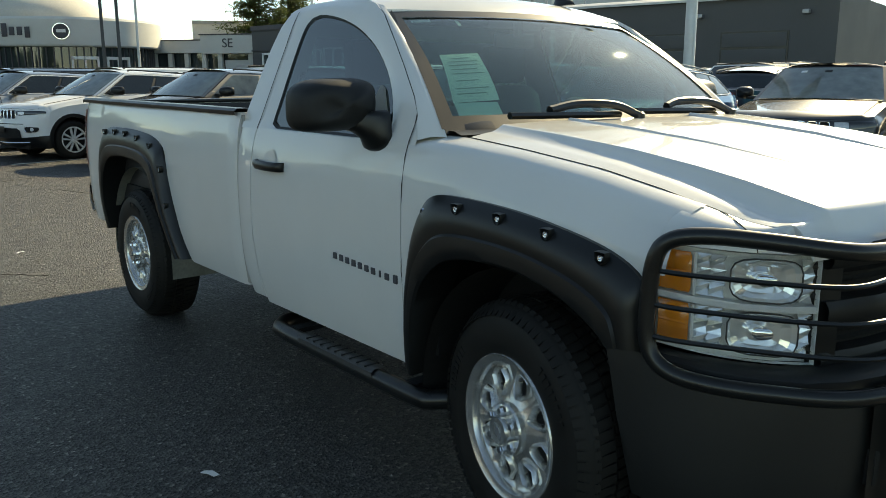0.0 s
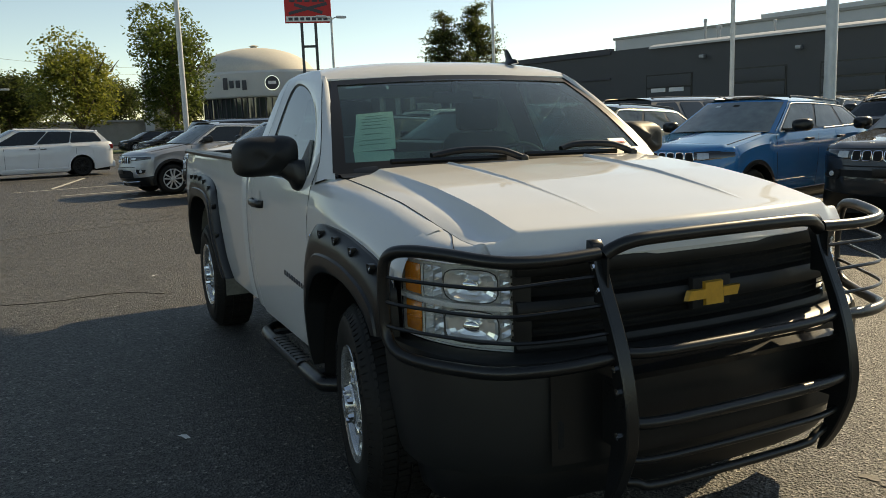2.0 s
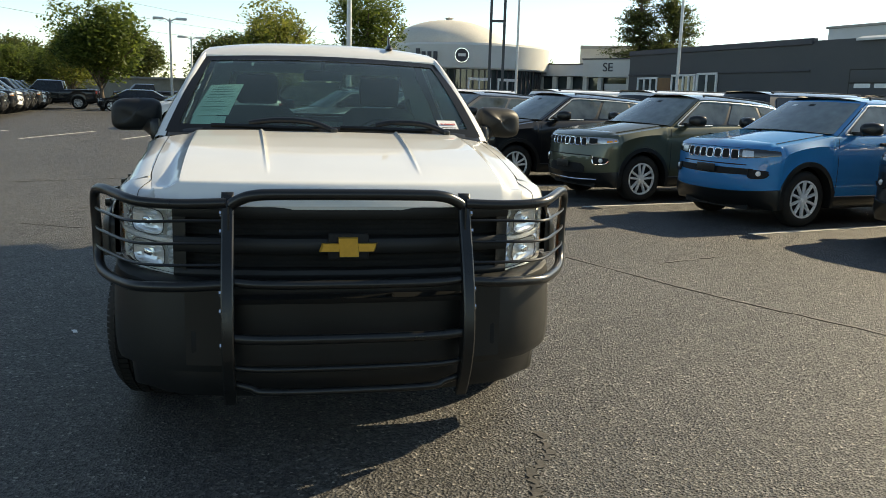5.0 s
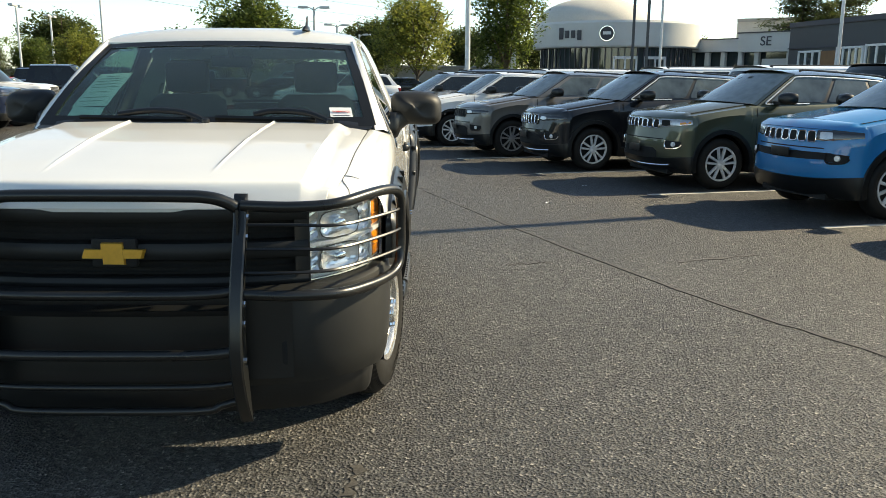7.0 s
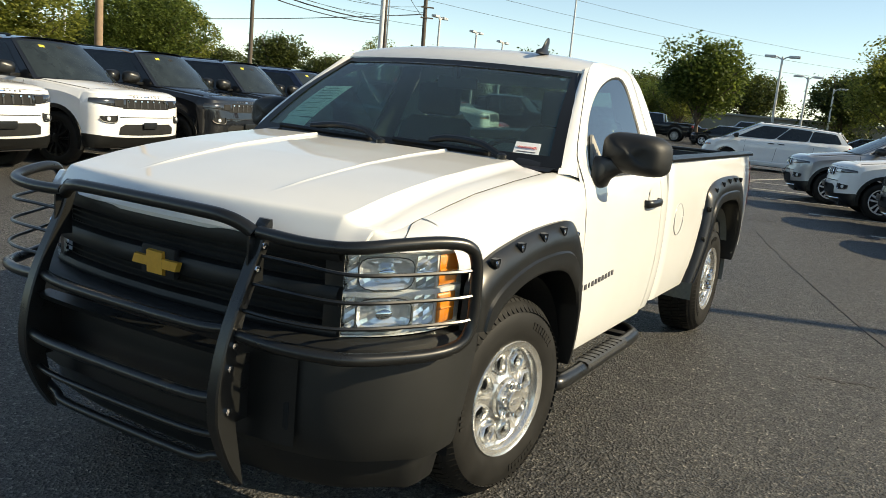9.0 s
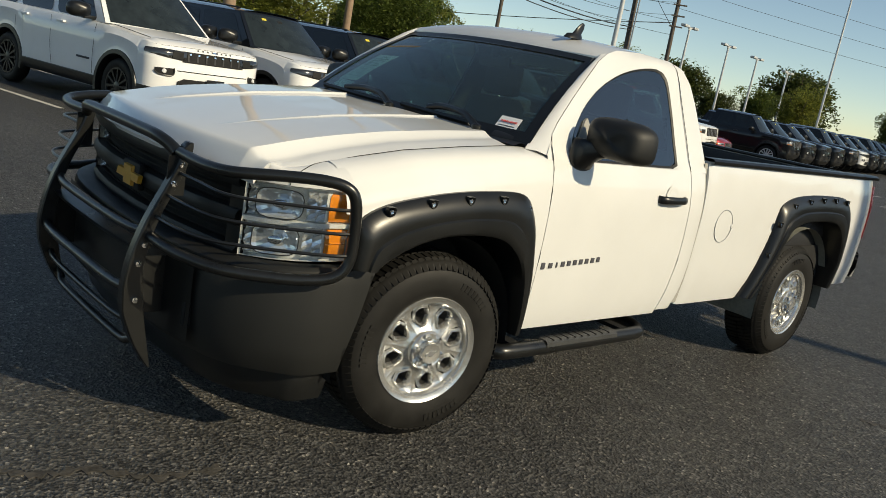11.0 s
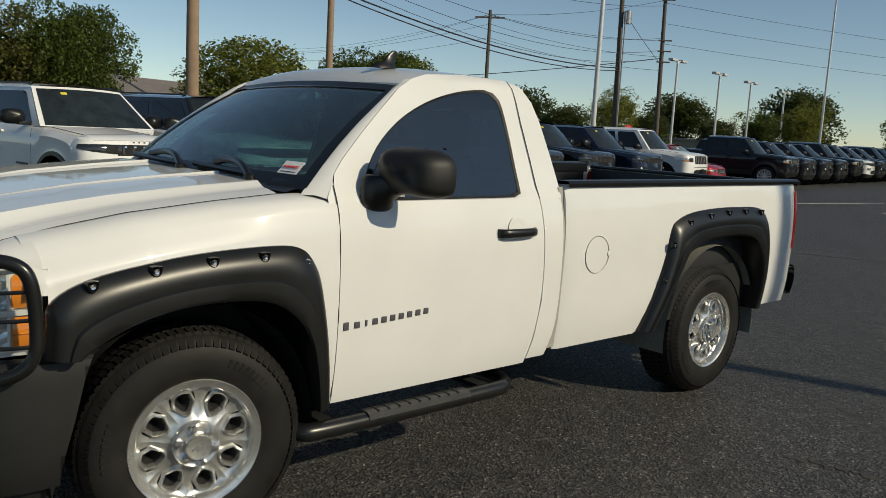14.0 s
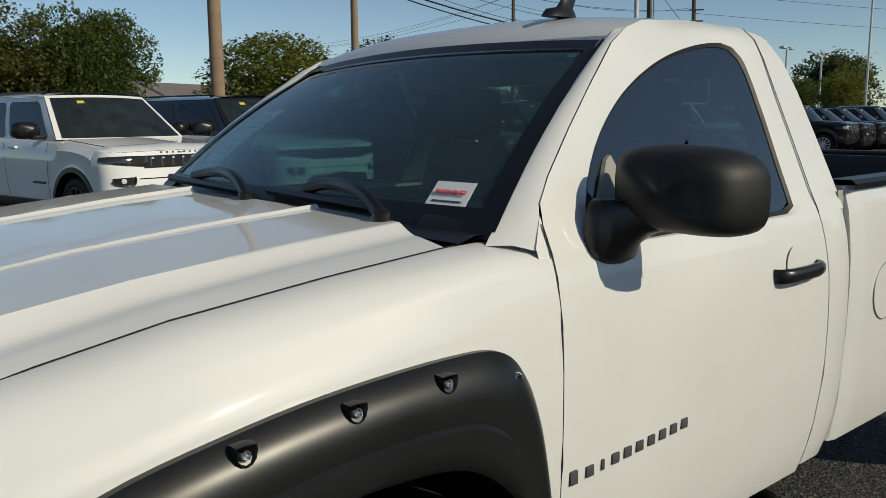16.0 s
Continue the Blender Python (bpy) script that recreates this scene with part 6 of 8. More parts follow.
        # body edge above the lamp, and the black filler beside the grille
        def shoulder(u, w):
            """The rounded body edge over the lamp: w from the hood's edge down to the lens."""
            he = hood_point(1.0, -0.912 + 0.377 * u) + Vector((0.001, 0, -0.001))
            lo_ = hp(u, 1.0) + Vector((0, 0, 0.003))
            d = lo_ - he
            return he + Vector((d.x * math.sin(w * math.pi / 2), d.y * math.sin(w * math.pi / 2), d.z * (1 - math.cos(w * math.pi / 2))))
        srows = [[hp(u, 1.0, 0.05)] + [shoulder(u, w) for w in (1.0, 0.85, 0.68, 0.5, 0.34, 0.18, 0.0)] for u in np.linspace(0.04, 0.965, 14)]
        hem = [hood_point(1.0, y) + Vector((0.002, 0, -0.001)) for y in np.linspace(0.40, -0.60, 36)] + [shoulder(u, w) + Vector((0.001, -0.001, 0.001)) for u, w in ((0.74, 0.03), (0.66, 0.12), (0.58, 0.26), (0.51, 0.44), (0.46, 0.65), (0.43, 0.85), (0.42, 1.0))]
        part("hood_shut_line", mirror(tube(hem, 0.0013, 6, 1, False, False), sx), V, T)
        part("lamp_surround", mirror(loft(srows), sx), W, T, smooth=70)
        part("grille_end", mirror(loft([[hp(0, v) + Vector((0.0, -0.002, 0)), hp(0, v) + Vector((-0.03, -0.012, 0)), Vector((0.66, gy(0.66) - 0.008, 0.765 + 0.285 * v))] for v in (-0.02, 0.5, 1.03)]), sx), P, T)

    # grille guard
    A = M["tube"]
    guard = part("grille_guard", tube([(-0.47, -0.925, 1.105), (-0.44, -0.935, 1.125), (-0.38, -0.955, 1.146), (-0.25, -0.960, 1.152), (0.25, -0.960, 1.152), (0.38, -0.955, 1.146), (0.44, -0.935, 1.125), (0.47, -0.925, 1.105)], 0.023, 12, 5), A, T, "black tubular steel grille guard")
    guard.location = (0.0, -0.02, -0.03)
    for z, r, ye, yc in ((0.800, 0.018, -1.01, -1.035), (0.585, 0.020, -1.055, -1.070), (0.455, 0.012, -1.03, -1.05)):
        part("guard_crossbar", tube([(-0.47, ye, z + 0.01), (-0.3, yc, z), (0.3, yc, z), (0.47, ye, z + 0.01)], r, 10, 4), A, guard)
    part("guard_crossbar", tube([(-0.47, -0.985, 0.38), (-0.40, -1.0, 0.365), (-0.30, -1.01, 0.345), (0.30, -1.01, 0.345), (0.40, -1.0, 0.365), (0.47, -0.985, 0.38)], 0.016, 10, 4), A, guard)
    part("guard_plate", sheet([[(x, -1.045 + 0.015 * (x / 0.47) ** 2, 0.728), (x, -1.055 + 0.015 * (x / 0.47) ** 2, 0.745), (x, -0.99, 0.752)] for x in np.linspace(-0.47, 0.47, 9)], (0, 0.004, -0.006)), A, guard)
    for sx in (1, -1):
        prof = [(1.152, -0.898, 0.012), (1.138, -0.912, 0.028), (1.115, -0.922, 0.036), (1.06, -0.938, 0.036), (0.99, -0.968, 0.038), (0.92, -1.002, 0.040), (0.84, -1.037, 0.045), (0.73, -1.072, 0.055), (0.62, -1.090, 0.066), (0.55, -1.088, 0.078), (0.50, -1.080, 0.075), (0.40, -1.040, 0.055), (0.33, -1.0, 0.030), (0.285, -0.968, 0.008)]
        prof = [(p.x, p.y, p.z) for p in smooth_path(prof, 3)]
        rows = [[(0.460, y + 0.005, z), (0.466, y, z), (0.502, y, z), (0.508, y + 0.005, z), (0.508, y + max(d, 0.007), z), (0.503, y + max(d, 0.007) + 0.003, z), (0.465, y + max(d, 0.007) + 0.003, z), (0.460, y + max(d, 0.007), z)] for z, y, d in prof]
        up = part("guard_upright", mirror(loft(rows, True, True), sx), A, guard, "flat black steel upright bowed forwards", smooth=30)
        part("guard_bracket", mirror(box(0.476, -1.04, 0.50, 0.484, -0.92, 0.72), sx), A, guard)
        part("guard_tab", mirror(box(0.476, -0.96, 0.95, 0.484, -0.89, 1.10), sx), A, guard)
        hoop = tube([(0.49, -0.922, 1.112), (0.66, -0.926, 1.108), (0.79, -0.908, 1.112), (0.865, -0.862, 1.120), (0.93, -0.765, 1.130), (0.998, -0.648, 1.135), (1.042, -0.57, 1.122), (1.058, -0.535, 1.075), (1.058, -0.52, 0.96), (1.056, -0.525, 0.85), (1.04, -0.575, 0.795), (0.995, -0.675, 0.777), (0.92, -0.805, 0.775), (0.85, -0.905, 0.779), (0.76, -0.962, 0.785), (0.64, -0.995, 0.79), (0.49, -1.01, 0.80)], 0.021, 10, 5)
        part("lamp_hoop", mirror(hoop, sx), A, guard)
        for z, y0 in ((0.875, -0.995), (0.955, -0.96), (1.04, -0.925)):
            part("guard_rod", mirror(tube([(0.49, y0, z), (0.66, y0 + 0.004, z), (0.79, y0 * 0.45 - 0.905 * 0.55, z - 0.003), (0.865, -0.872, z - 0.004), (0.94, -0.755, z - 0.004), (1.03, -0.60, z), (1.058, -0.53, z + 0.004)], 0.0065, 6, 4), sx), A, guard)
        for z, y0 in ((0.56, -1.045), (0.70, -1.045), (0.77, -1.03), (1.0, -0.945), (1.07, -0.92)):
            part("guard_bolt", mirror(moved(lathe([(0.012, 0.0), (0.012, 0.008), (0.0, 0.010)], 6), Matrix.Translation((0.508, y0, z))), sx), M["chrome"], guard)

    # wheels: one built, three copies of its parts
    tyre, tread, face, barrel, hub, nuts = wheel_geo()
    meshes = {}
    for sx, y, spin in ((1, 0.0, 0.26), (1, WB, 1.0), (-1, 0.0, 2.1), (-1, WB, 0.7)):
        wheel = empty("wheel", "silver eight-hole alloy wheel with an all-terrain tyre", "")
        wheel.parent = T
        wheel.matrix_basis = Matrix.Translation((0.968 if sx > 0 else -1.006, y, 0.400)) @ Matrix.Rotation(radians(-9.0) if y < 1 else 0.0, 4, "Z") @ Matrix.Rotation(0 if sx > 0 else math.pi, 4, "Z") @ Matrix.Rotation(spin, 4, "X")
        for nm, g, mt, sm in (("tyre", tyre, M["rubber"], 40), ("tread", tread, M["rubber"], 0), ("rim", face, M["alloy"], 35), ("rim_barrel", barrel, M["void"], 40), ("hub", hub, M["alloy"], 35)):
            if nm in meshes:
                ob = new(nm, meshes[nm])
                ob.parent = wheel
            else:
                ob = part(nm, g, mt, wheel, smooth=sm)
                meshes[nm] = ob.data
            if nm == "tread":
                tagged(ob, kind="stuff")
        for v, f, (ny, nz) in nuts:
            if "nut" in meshes:
                ob = new("wheel_nut", meshes["nut"])
            else:
                ob = part("wheel_nut", (v, f), M["chrome"])
                meshes["nut"] = ob.data
            ob.parent = wheel
            ob.location = (0, ny, nz)
        part("hub_mark", moved(bow_tie(0.028, 0.012, 0.002), Matrix.Translation((0.0392, 0, 0)) @ Matrix.Rotation(math.pi / 2, 4, "Z")), M["steel"], wheel, smooth=0)
    return screen_pt


screen_pt = build_truck()


def flat_sheet(name, u0, u1, s0, s1, mat, parent, lift, label="", skew=0.0, wave=0.004):
    rows = [[screen_pt(u + skew * (s - 0.3), s + 0.5 * skew * (u - u0)) + Vector((0, 0.012 + lift + wave * math.sin(9 * s + 7 * u), -0.006)) for s in np.linspace(s0, s1, 5)] for u in np.linspace(u0, u1, 6)]
    return part(name, sheet(rows, (0, 0.001, 0)), mat, parent, label)


# window paper, warning sticker, small screen stickers
paper_label = tagged(flat_sheet("price_sheet", -0.88, -0.645, 0.19, 0.57, M["paper"], None, 0.004, "", 0.12), "pale green printed sheet taped inside the windscreen", "paper")
flat_sheet("paper_foot", -0.885, -0.67, 0.07, 0.19, M["paper"], paper_label, 0.010)
for k, (s, a, b) in enumerate(((0.645, -0.87, -0.77), (0.615, -0.90, -0.73), (0.585, -0.90, -0.74), (0.55, -0.90, -0.75), (0.515, -0.90, -0.72), (0.46, -0.89, -0.77), (0.40, -0.90, -0.73), (0.36, -0.90, -0.75))):
    flat_sheet("print_line", a + 0.05, b + 0.05, s - 0.112, s - 0.105, M["ink"], paper_label, 0.002, "", 0.12)
warn = tagged(flat_sheet("warning_sticker", 0.752, 0.888, 0.030, 0.200, M["sticker"], None, -0.020, wave=0.0), "white rectangular sticker with a red heading inside the windscreen", "sticker")
for k, s in enumerate((0.115, 0.090, 0.065)):
    flat_sheet("print_line", 0.77 + 0.008 * (k % 2), 0.87 - 0.01 * (k % 3), s, s + 0.007, M["print_dark"], warn, -0.0218, wave=0.0)


def lettering(name, text, size, m, mat, parent, depth=0.001, label=""):
    cu = bpy.data.curves.new(name, "FONT")
    cu.body, cu.size, cu.align_x, cu.align_y, cu.extrude = text, size, "CENTER", "CENTER", depth
    tmp = bpy.data.objects.new(name, cu)
    scene.collection.objects.link(tmp)
    dg = bpy.context.evaluated_depsgraph_get()
    me = bpy.data.meshes.new_from_object(tmp.evaluated_get(dg))
    bpy.data.objects.remove(tmp)
    me.transform(m)
    me.materials.clear()
    me.materials.append(mat)
    ob = new(name, me)
    if parent is not None:
        ob.parent = parent
    return tagged(ob, label)


c0, cx_, cz_ = screen_pt(0.821, 0.153), screen_pt(0.83, 0.153) - screen_pt(0.80, 0.153), screen_pt(0.821, 0.175) - screen_pt(0.821, 0.145)
ex_, ez_ = cx_.normalized(), cz_.normalized()
ey_ = ez_.cross(ex_).normalized()
lettering("warning_word", "WARNING!", 0.018, Matrix.Translation(c0 + Vector((0, -0.0105, -0.004))) @ Matrix((ex_, ez_, -ey_)).transposed().to_4x4(), M["print_red"], warn)
for nm, u0, u1, s0, s1 in (("screen_sticker", -0.88, -0.76, 0.90, 0.935), ("screen_tag", 0.86, 0.90, 0.90, 0.93), ("screen_tag", -0.60, -0.58, 0.86, 0.92)):
    tagged(flat_sheet(nm, u0, u1, s0, s1, M["sticker"], None, -0.004), "small white sticker at the top of the windscreen", "sticker")


lettering("wall_letters", "SE", 1.35, LINK_SIGN, M["print_dark"], link, 0.05, "dark letters on the pale wall")


# ---- parked vehicles ----
def car_wheel(r, spokes, rim_mat):
    tyre = lathe([(r * 0.66, -0.01), (r * 0.70, 0.004), (r * 0.86, 0.010), (r * 0.96, -0.008), (r, -0.04), (r, -0.18), (r * 0.94, -0.21), (r * 0.66, -0.20)], 36)
    bits = [lathe([(r * 0.67, -0.01), (r * 0.67, 0.006), (r * 0.62, 0.006), (r * 0.60, -0.02)], 36), lathe([(r * 0.17, -0.02), (r * 0.17, 0.0), (r * 0.12, 0.006), (0.0, 0.006)], 14)]
    for k in range(spokes):
        a = 2 * math.pi * k / spokes
        c, s = math.cos(a), math.sin(a)
        # each spoke forks towards the rim
        for lean in ((-1, 1) if spokes < 8 else (0,)):
            z0, z1 = lean * r * 0.040, lean * r * 0.150
            w0, w1 = r * 0.046, r * 0.058
            sp = [(-0.035, r * 0.1, z0 - w0), (-0.035, r * 0.1, z0 + w0), (-0.025, r * 0.63, z1 + w1), (-0.025, r * 0.63, z1 - w1), (-0.002, r * 0.1, z0 - w0 * 0.7), (-0.002, r * 0.1, z0 + w0 * 0.7), (0.002, r * 0.63, z1 + w1 * 0.75), (0.002, r * 0.63, z1 - w1 * 0.75)]
            bits.append(([(x, y * c - z * s, y * s + z * c) for x, y, z in sp], [(4, 5, 6, 7), (0, 4, 7, 3), (1, 2, 6, 5), (2, 3, 7, 6), (0, 1, 5, 4)]))
    back = lathe([(r * 0.62, -0.06), (0.0, -0.06)], 24)
    return tyre, join_geo(*bits), back


def build_car(name, label, category, p, group=""):
    """A parked vehicle with its nose towards -y and its front axle over the origin."""
    C = empty(name, label, category, None, group)
    body, trim = p["body"], p.get("trim", M["plastic"])
    W, wb, fo, ro, r = p["w"], p["wb"], p["fo"], p["ro"], p["r"]
    sill, cowl_y, hood0, hood1, belt = p["sill"], p["cowl"], p["hood0"], p["hood1"], p["belt"]
    end = wb + ro
    bed = p.get("bed")
    tail_top = p.get("tail_top", belt)
    ra = r + 0.075

    y_end = -(ra + 0.025)
    deep = fo + y_end
    rake = p.get("rake", 1.0)

    def half(y):
        return W * interp(y, (end - 0.5, end - 0.12, end), (1.0, 0.96, 0.88))

    def bow(x, y):
        return -0.03 * max(0.0, (y - end + 0.5) / 0.5) * (abs(x) / W) ** 2

    def top(y):
        ys = [-fo, -fo + 0.05, -fo + 0.18, cowl_y, cowl_y + 0.3, end - 0.15, end]
        zs = [hood0 - 0.035, hood0 - 0.008, hood0 + 0.01, hood1, belt, tail_top, tail_top - 0.05]
        return interp(y, ys, zs)

    def bottom(y):
        for yc in (0.0, wb):
            if abs(y - yc) < ra:
                return max(sill, r + math.sqrt(ra * ra - (y - yc) ** 2) * 1.0)
        return sill + interp(y, (-fo, -fo + 0.5, end - 0.5, end), (0.02, 0.0, 0.0, 0.10))

    ys = sorted(set([y_end, cowl_y, cowl_y + 0.3, end - 0.15, end - 0.05, end] + [yc + ra * math.sin(a) for yc in (0.0, wb) for a in np.linspace(-math.pi / 2, math.pi / 2, 15)] + [yc + sgn * (ra + 0.002) for yc in (0.0, wb) for sgn in (-1, 1) if (yc, sgn) != (0.0, -1)] + list(np.linspace(ra + 0.1, wb - ra - 0.1, 5))))
    rows = []
    for y in ys:
        h, zt, zb = half(y), top(y), bottom(y)
        zt = max(zt, zb + 0.05)
        side = [(h * fx, zb + (zt - 0.05 - zb) * fz) for fx, fz in ((0.965, 0.0), (0.992, 0.10), (0.984, 0.35), (0.988, 0.62), (1.0, 0.83), (0.958, 1.0))]
        over = [(h * 0.935, zt - 0.020), (h * 0.83, zt - 0.010), (h * 0.79, zt + 0.014), (0.0, zt + 0.036)]
        right = [(x, y + bow(x, y), z) for x, z in side + over]
        rows.append(right + [(-x, yy, z) for x, yy, z in reversed(right[:-1])])
    part("body", loft(rows, False, True), body, C, smooth=32)

    # the nose: a fascia bent round the front and a hood rolling down to it
    zb0, zt1 = bottom(y_end), max(top(y_end), bottom(y_end) + 0.05)
    FZ, FX = (0.0, 0.10, 0.35, 0.62, 0.83, 1.0), (0.965, 0.992, 0.984, 0.988, 1.0, 0.958)
    nexp = p.get("square", 2.7)

    def lip(a):
        return interp(abs(a), (0.0, 0.5, 0.85, 1.0), (hood0 - 0.015, hood0 - 0.018, hood0 - 0.028, zt1 - 0.05))

    def face(a, z, out=0.0):
        """A point of the nose: a from side to side, z its height, out its distance in front of the skin."""
        f = (z - zb0) / (lip(a) - zb0)
        b = min(1.0, abs(a))
        yy = deep * (1 - (1 - b ** nexp) ** (1 / nexp))
        back = rake * interp(f, (-0.15, 0.0, 0.10, 0.25, 0.45, 0.62, 0.72, 0.90, 1.0), (0.24, 0.15, 0.06, 0.0, 0.0, 0.015, 0.035, 0.050, 0.070)) * (1 - b ** 4)
        b2 = min(1.0, b + 0.01)
        t = Vector((W * (b2 - b + 1e-6), deep * (1 - (1 - b2 ** nexp) ** (1 / nexp)) - yy)).normalized() if b2 > b else Vector((0, 1))
        x = b * W * interp(f, FZ, FX)
        return Vector((math.copysign(1, a) * (x + out * t.y), -fo + yy + back - out * t.x, z))

    def patch(outline, out, bulge=0.0):
        """Closed patch on the nose between two curves: outline is (a, low z, high z) steps."""
        return loft([[face(a, z0 + (z1 - z0) * q, o) for q, o in ((0.0, -0.004), (0.02, out), (0.5, out + bulge), (0.98, out), (1.0, -0.004))] for a, z0, z1 in outline])
    cols = [k / 14 for k in range(-10, 11)]
    cols = sorted(set(cols + [q * m for q in (-1, 1) for m in (0.77, 0.82, 0.87, 0.91, 0.945, 0.97, 0.987, 0.996, 1.0)]))
    part("front_fascia", loft([[face(a, zb0 + (lip(a) - zb0) * f) for f in (0.0, 0.05, 0.12, 0.20, 0.35, 0.48, 0.62, 0.72, 0.85, 0.94, 1.0)] for a in cols]), body, C, smooth=40)
    key_a = (1.0, 0.985, 0.90, 0.855, 0.0)
    key_x, key_z = ([q[i] for q in rows[0][5:10]] for i in (0, 2))
    front_a = [1.0, 0.995, 0.985, 0.96, 0.93, 0.90, 0.855, 0.80, 0.70, 0.58, 0.45, 0.3, 0.15, 0.0]
    front_a += [-a for a in reversed(front_a[:-1])]
    back_row = [(math.copysign(interp(abs(a), key_a[::-1], key_x[::-1]), a), rows[0][9][1], interp(abs(a), key_a[::-1], key_z[::-1])) for a in front_a]
    hood_rows = []
    for t in (0.0, 0.06, 0.15, 0.30, 0.5, 0.75, 1.0):
        hood_rows.append([(fr.x + (bk[0] - fr.x) * t, fr.y + (bk[1] - fr.y) * t, fr.z + (bk[2] - fr.z) * (1 - (1 - t) ** 2.4)) for fr, bk in zip([face(a, lip(a)) for a in front_a], back_row)])
    part("hood_front", loft(hood_rows), body, C, smooth=50)
    far = p.get("far")
    # Near-black boxes carry the shade beneath and inside the vehicle in their colour.
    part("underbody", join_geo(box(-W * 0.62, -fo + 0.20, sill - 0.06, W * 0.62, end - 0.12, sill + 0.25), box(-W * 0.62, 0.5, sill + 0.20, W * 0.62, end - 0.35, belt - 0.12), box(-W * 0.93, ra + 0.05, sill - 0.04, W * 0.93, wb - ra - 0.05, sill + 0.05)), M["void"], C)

    # upper body
    ab, at, db, dt = p["a_base"], p["a_top"], p["d_base"], p["d_top"]
    H = p["h"]
    xb, xt = W * 0.925, W * 0.715
    gz = belt - 0.02

    drop, rise = p.get("drop", 0.0), p.get("rise", 0.0)

    def gs(a, s, o=0.0):
        """The cabin's side: a from the front pillar to the back one, s from belt to roof."""
        y = (ab + (db - ab) * a) * (1 - s) + (at + (dt - at) * a) * s
        low = gz + rise * a * a
        return (xb + (xt - xb) * (s ** 1.15) + o - 0.05 * a ** 3, y, low + (H - 0.07 - drop * a * a - low) * s)

    def gw(u, s, o=0.0):
        """The windscreen."""
        x0, x1 = xb, xt
        bow = 0.19 * (1 - u * u)
        return (u * (x0 + (x1 - x0) * s), (ab + 0.0) * (1 - s) + at * s - bow * (1 - 0.3 * s) - o, gz + 0.01 + (H - 0.065 - gz) * s + 0.02 * (1 - u * u) * s + o * 0.5)

    def gr(u, s, o=0.0):
        bow = 0.08 * (1 - u * u)
        return (u * (xb + (xt - xb) * s - 0.05), db * (1 - s) + dt * s + bow + o, gz + rise + (H - 0.07 - drop - gz - rise) * s + 0.02 * (1 - u * u) * s)
    for sx in (1, -1):
        part("cabin_side", mirror(loft([[gs(a, s) for s in np.linspace(0, 1, 6)] for a in np.linspace(0, 1, 9)]), sx), p.get("cabin", body), C, smooth=50)
        def pane(a0, a1, s0, s1, out, ca, cs):
            """A pane on the cabin's side with rounded corners."""
            cols_ = sorted(set([a0 + ca * (1 - math.cos(t)) for t in np.linspace(0, math.pi / 2, 6)] + [a1 - ca * (1 - math.cos(t)) for t in np.linspace(0, math.pi / 2, 6)] + list(np.linspace(a0 + ca, a1 - ca, 5))))
            strips_ = []
            for a in cols_:
                e_ = max(0.0, 1 - min(a - a0, a1 - a) / ca)
                c_ = cs * (1 - math.sqrt(max(0.0, 1 - e_ * e_)))
                strips_.append([gs(a, z, out) for z in np.linspace(s0 + c_, s1 - c_, 6)])
            return loft(strips_)
        low, high = p.get("pane", (0.10, 0.90))
        if p.get("bright") and not far:
            part("window_band", mirror(pane(0.03, 0.962, low - 0.03, high + 0.02, 0.003, 0.03, 0.10), sx), trim, C)
        for a0, a1, k0 in p["windows"]:
            part("side_window", mirror(pane(a0, a1, low, high, 0.007, 0.022, 0.11), sx), p.get("glass", M["dark_glass"]), C)
        if p.get("bright"):
            part("window_trim", mirror(tube([gs(a, s, 0.008) for a, s in ((0.30, 0.055), (0.10, 0.055), (0.035, 0.07), (0.028, 0.30), (0.030, 0.78), (0.06, 0.925), (0.35, 0.925), (0.7, 0.925), (0.91, 0.91), (0.955, 0.82), (0.965, 0.45), (0.95, 0.08), (0.75, 0.055), (0.5, 0.055))], 0.011, 6, 5), sx), M["car_alloy"], C)
        part("roof_rail", mirror(tube([(xt - 0.04, at + 0.12, H - 0.03), (xt - 0.05, at + 0.25, H - 0.004), (xt - 0.06, dt - 0.25, H - 0.004 - 0.85 * drop), (xt - 0.06, dt - 0.1, H - 0.04 - 0.95 * drop)], 0.015, 6, 5), sx), p.get("rail", trim), C) if p.get("rails", True) else None
        mw = p.get("mirror_size", 1.0)
        shell_ = [[(W + 0.15 + 0.125 * mw * w * math.copysign(abs(math.cos(b)) ** 0.65, math.cos(b)), ab + 0.34 + dy + 0.02 * math.cos(b), belt + 0.085 * mw + 0.085 * mw * w * math.copysign(abs(math.sin(b)) ** 0.65, math.sin(b))) for b in (2 * math.pi * k / 16 for k in range(16))] for dy, w in ((-0.11, 0.25), (-0.09, 0.7), (-0.04, 0.96), (0.02, 1.0), (0.05, 0.97))]
        mir = part("wing_mirror", mirror(loft(shell_, True, True), sx), p.get("mirror", trim), C, smooth=60)
        None if far else part("mirror_arm", mirror(box(xb - 0.03, ab + 0.26, belt - 0.005, W + 0.10, ab + 0.37, belt + 0.045, 0.012), sx), trim, mir)
